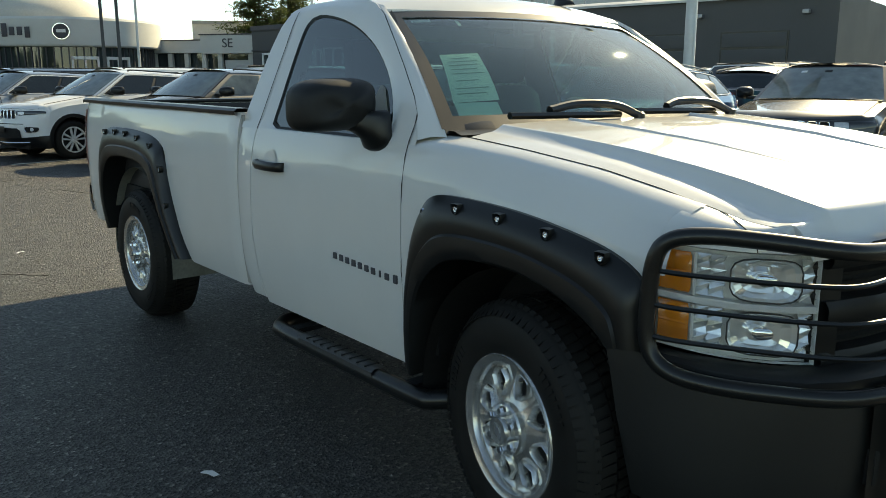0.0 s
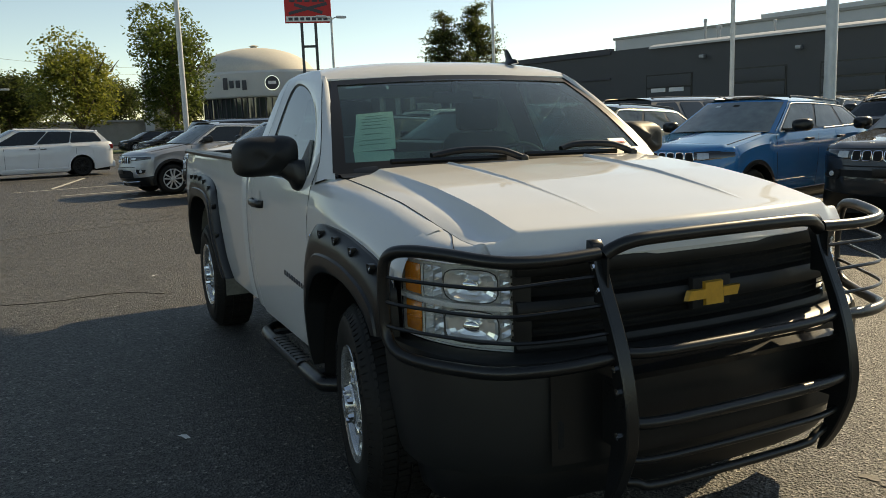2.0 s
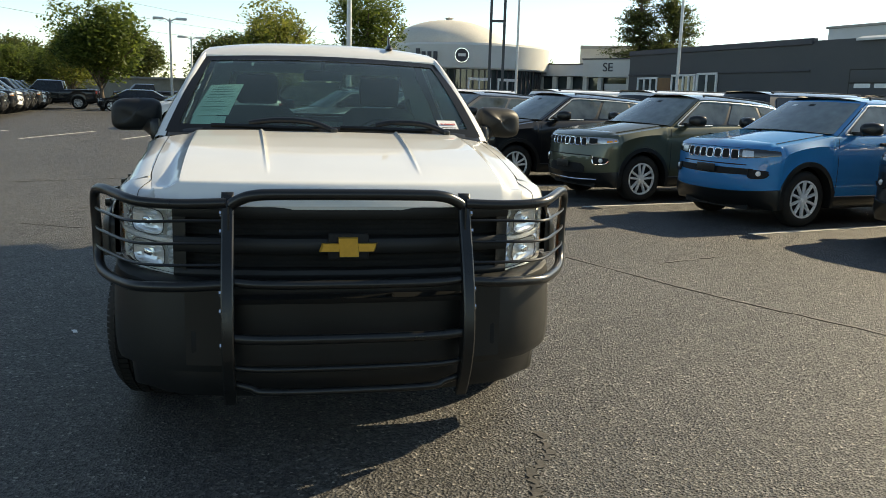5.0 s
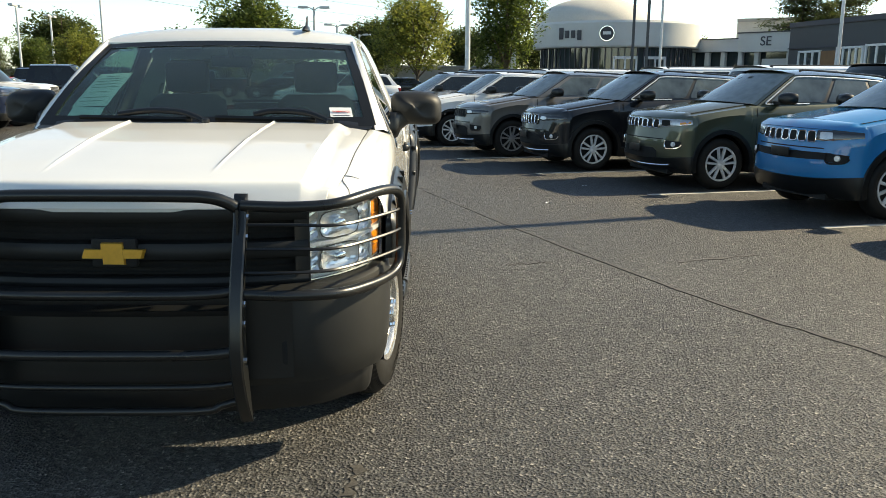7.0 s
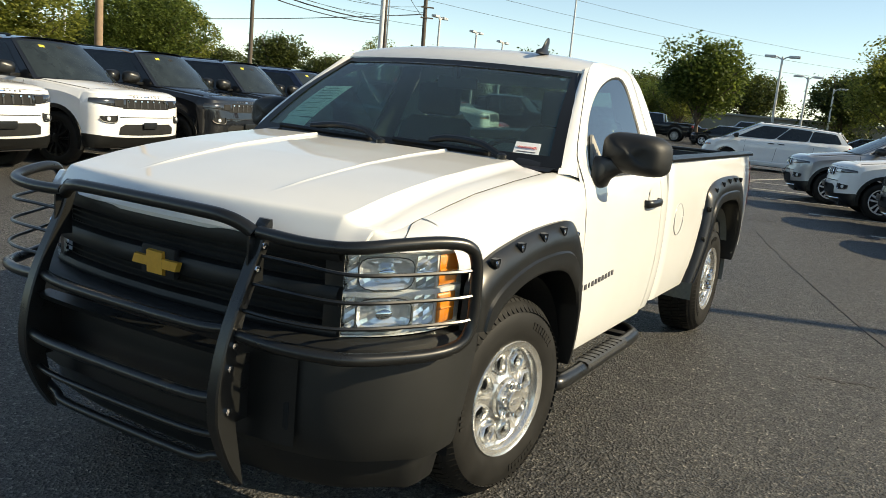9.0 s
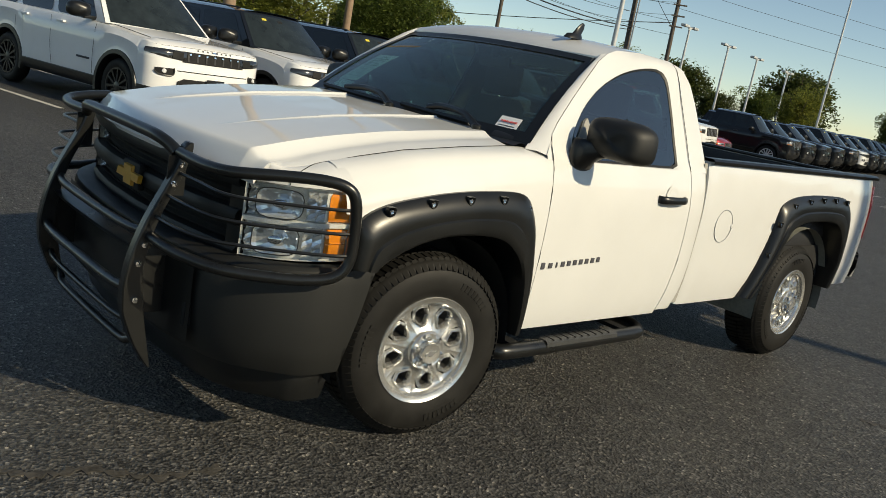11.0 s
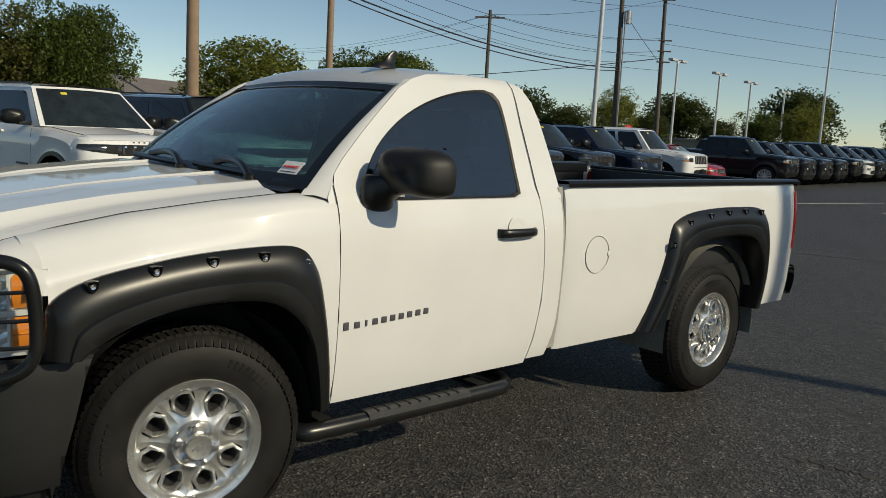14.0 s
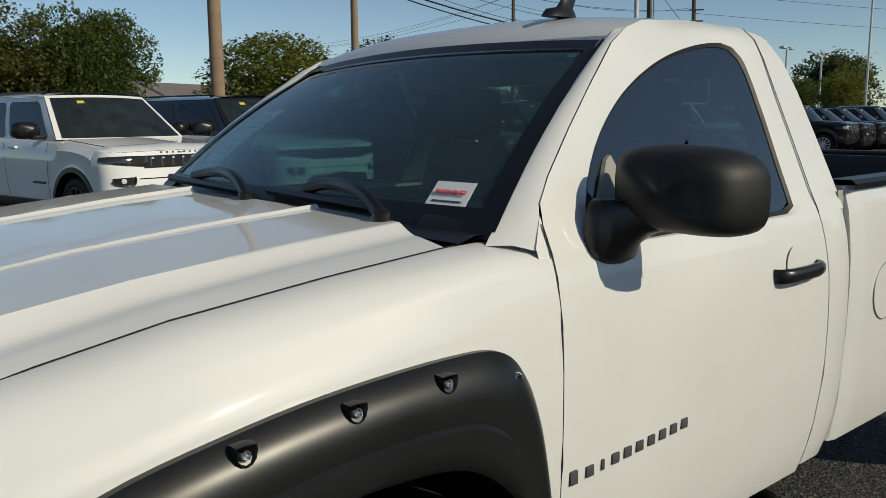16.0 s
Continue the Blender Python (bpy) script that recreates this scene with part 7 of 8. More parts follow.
        # arches, sill, doors
        for yc in (() if far else (0.0, wb)):
            rows2 = []
            for a in np.linspace(-0.25, math.pi + 0.25, 19):
                cy, cz = yc + math.cos(a), math.sin(a)
                hx = half(yc) * 0.985
                rows2.append([(hx - 0.02, yc + (ra + 0.055) * math.cos(a), r + (ra + 0.055) * cz), (hx + 0.020, yc + (ra + 0.045) * math.cos(a), r + (ra + 0.045) * cz), (hx + 0.022, yc + (ra - 0.015) * math.cos(a), r + (ra - 0.015) * cz), (hx - 0.10, yc + (ra - 0.02) * math.cos(a), r + (ra - 0.02) * cz)])
            part("arch_trim", mirror(loft(rows2), sx), p.get("cladding", trim), C, smooth=40)
        None if far else part("sill_trim", mirror(sheet([[(W * 0.955, y, sill - 0.03), (W * 1.003, y, sill + 0.03), (W * 1.003, y, sill + 0.12), (W * 0.99, y, sill + 0.13)] for y in np.linspace(ra + 0.03, wb - ra - 0.03, 4)], (-0.03, 0, 0)), sx), p.get("cladding", trim), C)
        for yd in (() if far else p["doors"]):
            part("door_shut_line", mirror(strip([(half(yd) * f + 0.001, yd + (0.03 * k if yd > 1.5 else 0), z) for k, (f, z) in enumerate(((0.986, sill + 0.14), (0.996, sill + 0.3), (1.0, sill + 0.48), (0.985, belt - 0.12), (0.966, belt - 0.05)))], 1, 0.010, 0.003), sx), M["void"], C)
        for yh in (() if far else p["handles"]):
            part("door_handle", mirror(box(W * 0.985, yh, belt - 0.135, W * 1.0 + 0.03, yh + 0.20, belt - 0.10, 0.012), sx), p.get("handle", trim), C)
        part("tail_lamp", mirror(box(half(end) * 0.70, end - 0.22, tail_top - 0.28, half(end) * 1.055, end - 0.005, tail_top - 0.10, 0.03), sx), M["red"], C)
        # front lamps
        a0, z0, z1, slim = p["lamp"]
        shape = [(a0, z0, z1), (a0 + 0.10, z0 - 0.004, z1 + 0.004), (0.74, z0 + 0.2 * slim, z1 + 0.006), (0.86, z0 + 0.5 * slim, z1 + 0.004), (0.95, z0 + 0.8 * slim, z1), (0.992, z0 + slim, z1 - 0.006)]
        part("headlamp", mirror(patch(shape, 0.006, 0.008), sx), p.get("lamp_mat", M["car_lamp"]), C, "clear headlamp", smooth=60)
        if not far:
            mid = (z0 + z1) / 2
            part("lamp_inner", mirror(patch([(a0 + 0.05, z0 + 0.015, z1 - 0.015), (a0 + 0.13, z0 + 0.012, z1 - 0.012), (a0 + 0.21, z0 + 0.015 + 0.2 * slim, z1 - 0.015)], 0.015), sx), p.get("lamp_eye", M["void"]), C)
            part("turn_lens", mirror(patch([(0.87, z0 + 0.012 + 0.6 * slim, z0 + 0.04 + 0.6 * slim), (0.93, z0 + 0.012 + 0.75 * slim, z0 + 0.042 + 0.75 * slim), (0.985, z0 + 0.015 + slim, z0 + 0.04 + slim)], 0.014), sx), M["amber"], C) if p.get("amber", True) else None
        fg = None if far else p.get("fog")
        if fg:
            part("fog_surround", mirror(patch([(0.66, fg - 0.005, fg + 0.045), (0.70, fg - 0.05, fg + 0.05), (0.80, fg - 0.05, fg + 0.045), (0.88, fg - 0.035, fg + 0.04), (0.91, fg + 0.0, fg + 0.035)], 0.004), sx), M["void"], C)
            part("fog_trim", mirror(tube([face(q, fg + z, 0.012) for q, z in ((0.67, 0.055), (0.665, 0.0), (0.70, -0.055), (0.80, -0.055), (0.88, -0.04), (0.915, 0.0))], 0.010, 6, 4), sx), p.get("fog_mat", M["chrome"]), C)
            part("fog_lamp", mirror(moved(lathe([(0.034, 0.012), (0.034, -0.004), (0.028, -0.014), (0.0, -0.016)], 14), Matrix.Translation(face(0.80, fg, 0.006)) @ Matrix.Rotation(math.pi / 2 + 0.5, 4, "Z")), sx), M["lamp_back"], C)
    part("windscreen", loft([[gw(u, s, 0.004) for s in np.linspace(0.03, 0.94, 8)] for u in np.linspace(-0.93, 0.93, 13)]), p.get("screen", M["pale_glass"]), C, smooth=60)
    if not far:
        part("window_tag", loft([[gw(u, q, 0.008) for q in (0.80, 0.86)] for u in (-0.52, -0.40)]), M["sticker"] if W < 1.0 else M["tag"], C)
        part("inner_mirror", loft([[gw(u, q, 0.006) for q in (0.80, 0.86)] for u in (-0.07, 0.07)]), M["void"], C)
    part("windscreen_frame", loft([[gw(u, s) for s in np.linspace(0.0, 1.0, 8)] for u in np.linspace(-1, 1, 13)]), p.get("cabin", body), C, smooth=60)
    part("cabin_back", loft([[gr(u, s) for s in np.linspace(0.0, 1.0, 6)] for u in np.linspace(-1, 1, 9)]), p.get("cabin", body), C, smooth=60)
    part("rear_window", loft([[gr(u, s, 0.006) for s in np.linspace(0.12, 0.86, 5)] for u in np.linspace(-0.86, 0.86, 9)]), M["dark_glass"], C, smooth=60)
    rows = []
    for y in np.linspace(0, 1, 9):
        yy = at + (dt - at) * y
        hy = H - drop * y * y
        zc = hy - 0.012 + 0.03 * math.sin(math.pi * min(1, 0.15 + y * 0.75))
        rows.append([(u * (xt + 0.01 - 0.05 * y ** 3), yy - (0.19 * 0.7 * (1 - u * u) if y == 0 else 0) + (0.08 * (1 - u * u) if y == 1 else 0), (hy - 0.07) + (zc - hy + 0.07) * (1 - abs(u) ** 3.0)) for u in np.linspace(-1, 1, 13)])
    part("roof", loft(rows), p.get("roof", body), C, smooth=50)
    part("cowl", loft([[(x, cowl_y - 0.10 + 0.10 * (x / W) ** 2 + d, hood1 + 0.036 - 0.03 * (x / W) ** 2) for d in (0.0, 0.16)] for x in np.linspace(-W * 0.84, W * 0.84, 9)]), M["plastic"], C)

    # face
    g0, g1, gwid = p["grille"]
    gwid = gwid / W
    if p.get("slots") and not far:
        part("grille_panel", patch([(a, g0 - 0.012, g1 + 0.012) for a in np.linspace(-gwid - 0.02, gwid + 0.02, 11)], 0.004), p.get("face", M["void"] if p.get("dark_face") else body), C)
        for k in range(7):
            ca = (k - 3) * gwid * 2 / 7.0
            hw, hh, cz = gwid / 7.0 * 0.86, (g1 - g0) / 2, (g0 + g1) / 2
            loop = [face(ca + hw * math.copysign(abs(math.cos(a)) ** 0.5, math.cos(a)), cz + hh * math.copysign(abs(math.sin(a)) ** 0.5, math.sin(a)), 0.012) for a in (2 * math.pi * i / 16 for i in range(16))]
            slot = part("grille_slot", ([tuple(v) for v in loop] + [tuple(face(ca, cz, 0.006))], [(i, (i + 1) % 16, 16) for i in range(16)]), M["void"], C)
            part("slot_rim", tube(loop, 0.0065, 5, 1, True, False), p.get("slot_mat", M["chrome"]), slot)
    else:
        part("grille", patch([(a, g0, g1) for a in np.linspace(-gwid, gwid, 13)], 0.006), M["void"], C)
        for k in (() if far else range(-3, 4)):
            part("grille_bar", patch([(k * gwid / 3.6 - 0.014, g0 + 0.02, g1 - 0.02), (k * gwid / 3.6 + 0.014, g0 + 0.02, g1 - 0.02)], 0.014), p.get("slot_mat", M["steel"]), C)
    lo = p["intake"]
    # Intake is a near-black patch on the skin, its shade put into the colour.
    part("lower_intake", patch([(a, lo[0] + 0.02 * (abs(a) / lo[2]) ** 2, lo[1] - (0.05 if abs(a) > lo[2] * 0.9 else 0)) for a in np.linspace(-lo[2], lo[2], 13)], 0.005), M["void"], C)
    clad = p.get("clad", sill + 0.13)
    part("bumper_skirt", patch([(a, sill - 0.035, clad + 0.05 * abs(a) ** 3) for a in cols], 0.007, 0.006), p.get("cladding", trim), C, smooth=50)
    if not far:
        part("bumper_crease", tube([face(a, (lo[1] + g0) / 2 - 0.01, 0.002) for a in np.linspace(-0.62, 0.62, 13)], 0.007, 5, 1, False, False), M["void"], C)
        part("hood_shut_line", tube([face(a, lip(a) - 0.004, -0.001) for a in np.linspace(-0.93, 0.93, 25)], 0.003, 5, 1, False, False), M["void"], C)
        for sx in (-1, 1):
            part("hood_side_line", tube([(sx * half(y) * 0.81, y, top(y) + 0.004) for y in np.linspace(y_end + 0.02, cowl_y + 0.02, 8)], 0.004, 5, 1, False, False), M["void"], C)
        part("nose_badge", patch([(-0.05, hood0 - 0.055, hood0 - 0.035), (0.05, hood0 - 0.055, hood0 - 0.035)], 0.004), M["chrome"], C)
    if p.get("skid") and not far:
        part("skid_trim", tube([face(a, sill + 0.05 + 0.05 * abs(a) ** 2, 0.018) for a in np.linspace(-0.72, 0.72, 11)], 0.012, 6, 1, False, False), M["chrome"], C)
    if not far:
        part("number_plate", moved(box(-0.16, -0.012, -0.05, 0.16, 0.0, 0.05, 0.004), Matrix.Translation(face(0.0, lo[1] - 0.02, 0.03))), M["plastic"], C)
    for k in range(0 if far else p.get("letters", 0)):
        part("hood_letter_bar", patch([((k - 3.5) * 0.085 - 0.014, hood0 - 0.052, hood0 - 0.030), ((k - 3.5) * 0.085 + 0.014, hood0 - 0.052, hood0 - 0.030)], 0.006), M["print_dark"], C)
    if p.get("letters") and not far:
        part("door_badge", join_geo(*[box(-W - 0.003, 0.70 + 0.042 * k, 0.70, -W * 0.985, 0.728 + 0.042 * k, 0.728) for k in range(8)]), M["print_dark"], C)
    for k in (range(-3, 4) if p.get("marks") and not far else ()):
        part("grille_mark", patch([(k * gwid / 3.8 - 0.016, g1 - 0.045, g1 - 0.022), (k * gwid / 3.8 + 0.016, g1 - 0.045, g1 - 0.022)], 0.018), M["chrome"], C)
    part("rear_bumper", box(-W * 0.90, end - 0.10, sill + 0.04, W * 0.90, end + 0.04, sill + 0.28, 0.05), p.get("cladding", trim), C)
    if bed:
        # A near-black slab across the open bed stands in for its inner shade.
        part("bed_shade_slab", box(-W * 0.82, db + 0.22, belt - 0.02, W * 0.82, end - 0.08, belt + 0.042), M["void"], C)
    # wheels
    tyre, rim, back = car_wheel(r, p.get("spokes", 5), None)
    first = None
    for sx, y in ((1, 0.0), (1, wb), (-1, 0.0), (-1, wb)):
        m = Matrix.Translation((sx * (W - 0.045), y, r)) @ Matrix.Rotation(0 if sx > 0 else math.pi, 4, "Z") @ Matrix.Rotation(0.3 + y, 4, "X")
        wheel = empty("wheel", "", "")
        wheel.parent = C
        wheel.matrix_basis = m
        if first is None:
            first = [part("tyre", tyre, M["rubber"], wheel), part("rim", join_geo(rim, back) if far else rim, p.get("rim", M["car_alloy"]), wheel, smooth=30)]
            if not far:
                # Near-black disc: the shade between the spokes is put into its colour.
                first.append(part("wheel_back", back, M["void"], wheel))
        else:
            for o in first:
                c = new(o.name.split(".")[0], o.data)
                c.parent = wheel
    return C


COMPASS = dict(w=0.91, wb=2.636, fo=0.86, ro=0.86, r=0.365, sill=0.27, square=1.9, cowl=0.44, hood0=1.02, hood1=1.185, belt=1.19, tail_top=1.23, h=1.675, drop=0.09, rise=0.05, a_base=0.52, a_top=1.24, d_base=3.30, d_top=2.95, windows=((0.05, 0.385, 0), (0.415, 0.70, 0), (0.73, 0.945, 0)), doors=(0.50, 1.56, 2.44), handles=(1.26, 2.20), lamp=(0.50, 0.875, 0.985, 0.045), grille=(0.855, 0.975, 0.46), slots=True, intake=(0.42, 0.58, 0.52), fog=0.64, clad=0.43, bright=True, spokes=5)
CHEROKEE = dict(COMPASS, w=0.93, wb=2.70, fo=0.90, ro=1.0, square=1.85, hood0=0.975, hood1=1.165, belt=1.18, tail_top=1.23, h=1.665, a_base=0.52, a_top=1.28, d_base=3.48, d_top=3.08, lamp=(0.44, 0.835, 0.915, 0.03), lamp_mat=M["dark_lamp"], lamp_eye=M["lamp_back"], amber=False, grille=(0.775, 0.925, 0.40), intake=(0.40, 0.60, 0.56), fog=0.58, clad=0.42, skid=True)
WAGON = dict(screen=M["smoked_glass"], w=1.04, wb=3.12, fo=0.93, ro=1.08, r=0.41, sill=0.36, cowl=0.50, hood0=1.165, hood1=1.28, belt=1.29, tail_top=1.33, h=1.92, pane=(0.05, 0.90), mirror_size=1.35, handle=M["sticker"], marks=True, a_base=0.46, a_top=1.12, d_base=4.10, d_top=3.86, windows=((0.05, 0.35, 0), (0.39, 0.66, 0), (0.70, 0.94, 0)), doors=(0.60, 1.72, 2.78), handles=(1.40, 2.46), lamp=(0.48, 0.955, 1.085, 0.055), square=3.0, letters=8, amber=False, lamp_eye=M["void"], grille=(0.93, 1.09, 0.56), intake=(0.52, 0.70, 0.62), fog=0.78, rim=M["tube"], lamp_mat=M["dark_lamp"], spokes=6, mirror=M["plastic"], slot_mat=M["dash"], fog_mat=M["plastic"])
VAN = dict(w=1.0, wb=3.09, fo=0.97, ro=1.12, r=0.355, sill=0.22, cowl=-0.10, hood0=0.90, hood1=1.10, belt=1.14, tail_top=1.21, h=1.77, a_base=-0.05, a_top=1.10, d_base=4.08, d_top=3.75, drop=0.13, rise=0.06, windows=((0.06, 0.385, 0), (0.395, 0.665, 0), (0.675, 0.95, 0)), doors=(0.60, 1.62, 2.85), handles=(1.40, 1.75), lamp=(0.50, 0.76, 0.85, 0.03), rake=2.0, grille=(0.72, 0.84, 0.5), intake=(0.32, 0.55, 0.55), fog=0.45, rim=M["tube"], rails=True, cladding=None, fog_mat=M["void"])
PICKUP = dict(screen=M["smoked_glass"], w=1.02, wb=3.57, fo=0.98, ro=1.25, r=0.42, sill=0.48, cowl=0.50, hood0=1.22, hood1=1.32, belt=1.30, tail_top=1.36, h=1.97, a_base=0.46, a_top=1.02, d_base=2.70, d_top=2.52, windows=((0.08, 0.46, 0), (0.52, 0.86, 0)), doors=(0.60, 1.62, 2.55), handles=(1.35, 2.25), lamp=(0.66, 0.98, 1.12, 0.02), square=3.6, grille=(0.92, 1.18, 0.55), intake=(0.58, 0.74, 0.6), rails=False, bed=True, spokes=6)
SEDAN = dict(w=0.92, wb=2.85, fo=0.92, ro=1.10, r=0.34, sill=0.20, cowl=0.10, hood0=0.78, hood1=0.94, belt=0.96, tail_top=1.02, h=1.46, a_base=0.10, a_top=1.0, d_base=3.45, d_top=2.65, windows=((0.07, 0.42, 0), (0.46, 0.74, 0)), doors=(0.55, 1.55, 2.5), handles=(1.25, 2.2), lamp=(0.52, 0.62, 0.70, 0.02), rake=1.5, grille=(0.55, 0.72, 0.4), intake=(0.25, 0.42, 0.55), rails=False)

PAINT = {
    "blue": paint("blue_car_paint", (0.002, 0.175, 0.41), 0.1), "olive": paint("olive_green_car_paint", (0.075, 0.083, 0.055), 0.5),
    "black": paint("black_car_paint", (0.008, 0.009, 0.011), 0.1), "taupe": paint("grey_brown_car_paint", (0.16, 0.15, 0.135), 0.5),
    "white": paint("white_car_paint", (0.78, 0.78, 0.77)), "silver": paint("silver_car_paint", (0.42, 0.43, 0.44), 0.7),
    "slate": paint("dark_slate_car_paint", (0.035, 0.037, 0.040), 0.5), "red": paint("red_car_paint", (0.30, 0.012, 0.012), 0.2),
    "navy": paint("dark_blue_car_paint", (0.012, 0.02, 0.045), 0.3),
}


def spec(base, colour, **kw):
    d = dict(base, body=PAINT[colour])
    if "cladding" in d and d["cladding"] is None:
        d["cladding"] = PAINT[colour]
    d.update(kw)
    return d


def stand(ob, x, y, turn, at=(0.0, 0.0)):
    """Sets a vehicle down so that its own point at comes to (x, y)."""
    a = radians(turn)
    ox, oy = at[0] * math.cos(a) - at[1] * math.sin(a), at[0] * math.sin(a) + at[1] * math.cos(a)
    ob.matrix_world = Matrix.Translation((x - ox, y - oy, ground_z(x - ox, y - oy))) @ Matrix.Rotation(a, 4, "Z")
    return ob


FRONT = "row of parked compact SUVs"
front_row = [
    ("suv", "bright blue compact SUV with chrome-ringed grille slots", COMPASS, "blue", dict(lamp_mat=M["dark_lamp"], lamp_eye=M["car_lamp"], amber=False, spokes=10, clad=0.45, intake=(0.655, 0.745, 0.86), fog=0.69, fog_mat=M["void"], glass=M["mid_glass"]), (6.33, 5.03)),
    ("suv", "olive green compact SUV with a dark roof", COMPASS, "olive", dict(roof=PAINT["black"], skid=True, glass=M["mid_glass"]), (5.25, 7.54)),
    ("suv", "black mid-size SUV with five-spoke alloy wheels", CHEROKEE, "black", dict(skid=True, glass=M["mid_glass"]), (3.90, 9.88)),
    ("suv", "grey-brown mid-size SUV with a black grille", CHEROKEE, "taupe", dict(slot_mat=M["plastic"], bright=False, fog_mat=M["plastic"], rim=M["steel"], glass=M["mid_glass"]), (2.75, 12.25)),
    ("suv", "white mid-size SUV with black roof rails", CHEROKEE, "white", dict(), (1.63, 14.75)),
    ("suv", "silver mid-size SUV with black roof rails", CHEROKEE, "silver", dict(), (0.47, 17.35)),
    ("suv", "dark slate compact SUV with chrome-ringed grille slots", COMPASS, "slate", dict(lamp_mat=M["dark_lamp"], lamp_eye=M["car_lamp"], amber=False, spokes=10, clad=0.45, intake=(0.655, 0.745, 0.86), fog=0.69, fog_mat=M["void"], glass=M["mid_glass"]), (7.70, 2.72)),
    ("suv", "black compact SUV with alloy wheels", COMPASS, "black", dict(), (9.0, 0.3)),
]
variants = {}
for nm, lb, base, col, kw, (fx, fy) in front_row:
    ob = build_car(nm, lb, "car", spec(base, col, **kw), FRONT)
    stand(ob, fx, fy, -76.0, (base["w"] - 0.045, 0.0))
    variants[(base["wb"], col)] = ob

# further rows behind, standing nose to the same way
rnd = random.Random(5)
pool = []
for base, col, lb in ((CHEROKEE, "white", "white SUV with dark glass"), (CHEROKEE, "silver", "silver SUV with dark glass"), (CHEROKEE, "black", "black SUV with roof rails"), (COMPASS, "slate", "dark slate compact SUV"), (CHEROKEE, "taupe", "grey-brown SUV with roof rails"), (COMPASS, "white", "white compact SUV with dark glass"), (COMPASS, "olive", "olive green compact SUV with roof rails")):
    pool.append(build_car("suv", lb + " in the rows behind", "car", spec(base, col, far=True), "rows of parked SUVs behind"))
for k, ob in enumerate(pool):
    stand(ob, 36.0 - 1.3 * k, 14.0 + 2.42 * k, -76.0)
grand = build_car("suv", "large white three-row SUV with roof rails", "car", spec(WAGON, "white", rim=M["car_alloy"], lamp_mat=M["lamp_back"], h=1.80, w=0.98, far=True), "rows of parked SUVs behind")
grand2 = build_car("suv", "large grey three-row SUV with roof rails", "car", spec(WAGON, "slate", rim=M["car_alloy"], lamp_mat=M["lamp_back"], h=1.80, w=0.98, far=True), "rows of parked SUVs behind")
stand(grand, 14.2, 9.0, -76.0)
stand(grand2, 21.5, 13.0, -76.0)
ax, ay = 0.970, 0.242
for row, (dist, k0, k1) in enumerate(((7.4, -4, 8), (14.2, -4, 9), (20.4, -5, 9), (27.4, -5, 9), (33.5, -5, 9))):
    for k in range(k0, k1):
        x, y = 7.0 - 1.30 * k + ax * dist + 0.6 * rnd.uniform(-1, 1) * ax, 5.9 + 2.42 * k + ay * dist
        if (row, k) in ((0, 1), (1, 0)):
            continue
        src = grand if rnd.random() < 0.22 else (grand2 if rnd.random() < 0.2 else rnd.choice(pool))
        c = copy_thing(src, Matrix())
        c["group"] = "rows of parked SUVs behind"
        stand(c, x, y, -76.0 + (180.0 if row in (0, 2, 4) else 0.0), (0.0, 1.3))

# big SUVs and pickups across the aisle, noses towards it
LEFT = "row of parked full-size SUVs and pickups"
left_row = [
    (0, "suv", "white full-size SUV with black wheels and dark glass", WAGON, "white", dict(rail=M["plastic"])),
    (1, "suv", "white full-size SUV with a black roof", WAGON, "white", dict(cabin=PAINT["black"], roof=PAINT["black"])),
    (2, "suv", "black full-size SUV with chrome grille bars", WAGON, "black", dict()),
    (3, "suv", "black full-size SUV with dark glass", WAGON, "black", dict()),
    (4, "suv", "dark blue full-size SUV with roof rails", WAGON, "navy", dict()),
    (5, "suv", "black full-size SUV with roof rails", WAGON, "black", dict()),
    (6.1, "suv", "dark blue full-size SUV with roof rails", WAGON, "navy", dict()),
    (7.3, "pickup", "white crew-cab pickup with dark fender flares", PICKUP, "white", dict(cladding=M["plastic"])),
    (8.5, "car", "low red car with dark glass", SEDAN, "red", dict(h=1.50)),
    (10.85, "pickup", "black crew-cab pickup with chunky tyres", PICKUP, "black", dict()),
    (11.8, "suv", "black off-road SUV with big tyres", WAGON, "black", dict(h=1.86)),
]
for k, nm, lb, base, col, kw in left_row:
    ob = build_car(nm, lb, "pickup truck" if nm == "pickup" else "car", spec(base, col, **kw), LEFT)
    stand(ob, -9.14 - 0.35 * k - (0.5 if col == "red" else 0.0), 3.38 + 2.6 * k, 102.5)
    variants[("left", k)] = ob
for i in range(10):
    k = 12.75 + 0.95 * i
    stand(copy_thing(variants[("left", (11.8, 11.8, 10.85, 1)[i % 4])], Matrix()), -9.14 - 0.35 * k, 3.38 + 2.6 * k, 102.5)

# further off
van = stand(build_car("minivan", "white minivan with black wheels and dark glass", "minivan", spec(VAN, "white")), -4.39, 29.75, -80.3)
far_truck = stand(build_car("pickup", "black pickup parked far across the lot", "pickup truck", spec(PICKUP, "black")), -17.5, 58.0, -85.0)
far_sedan = stand(build_car("sedan", "dark sedan parked far across the lot", "car", spec(SEDAN, "black")), -11.2, 55.0, -84.0)
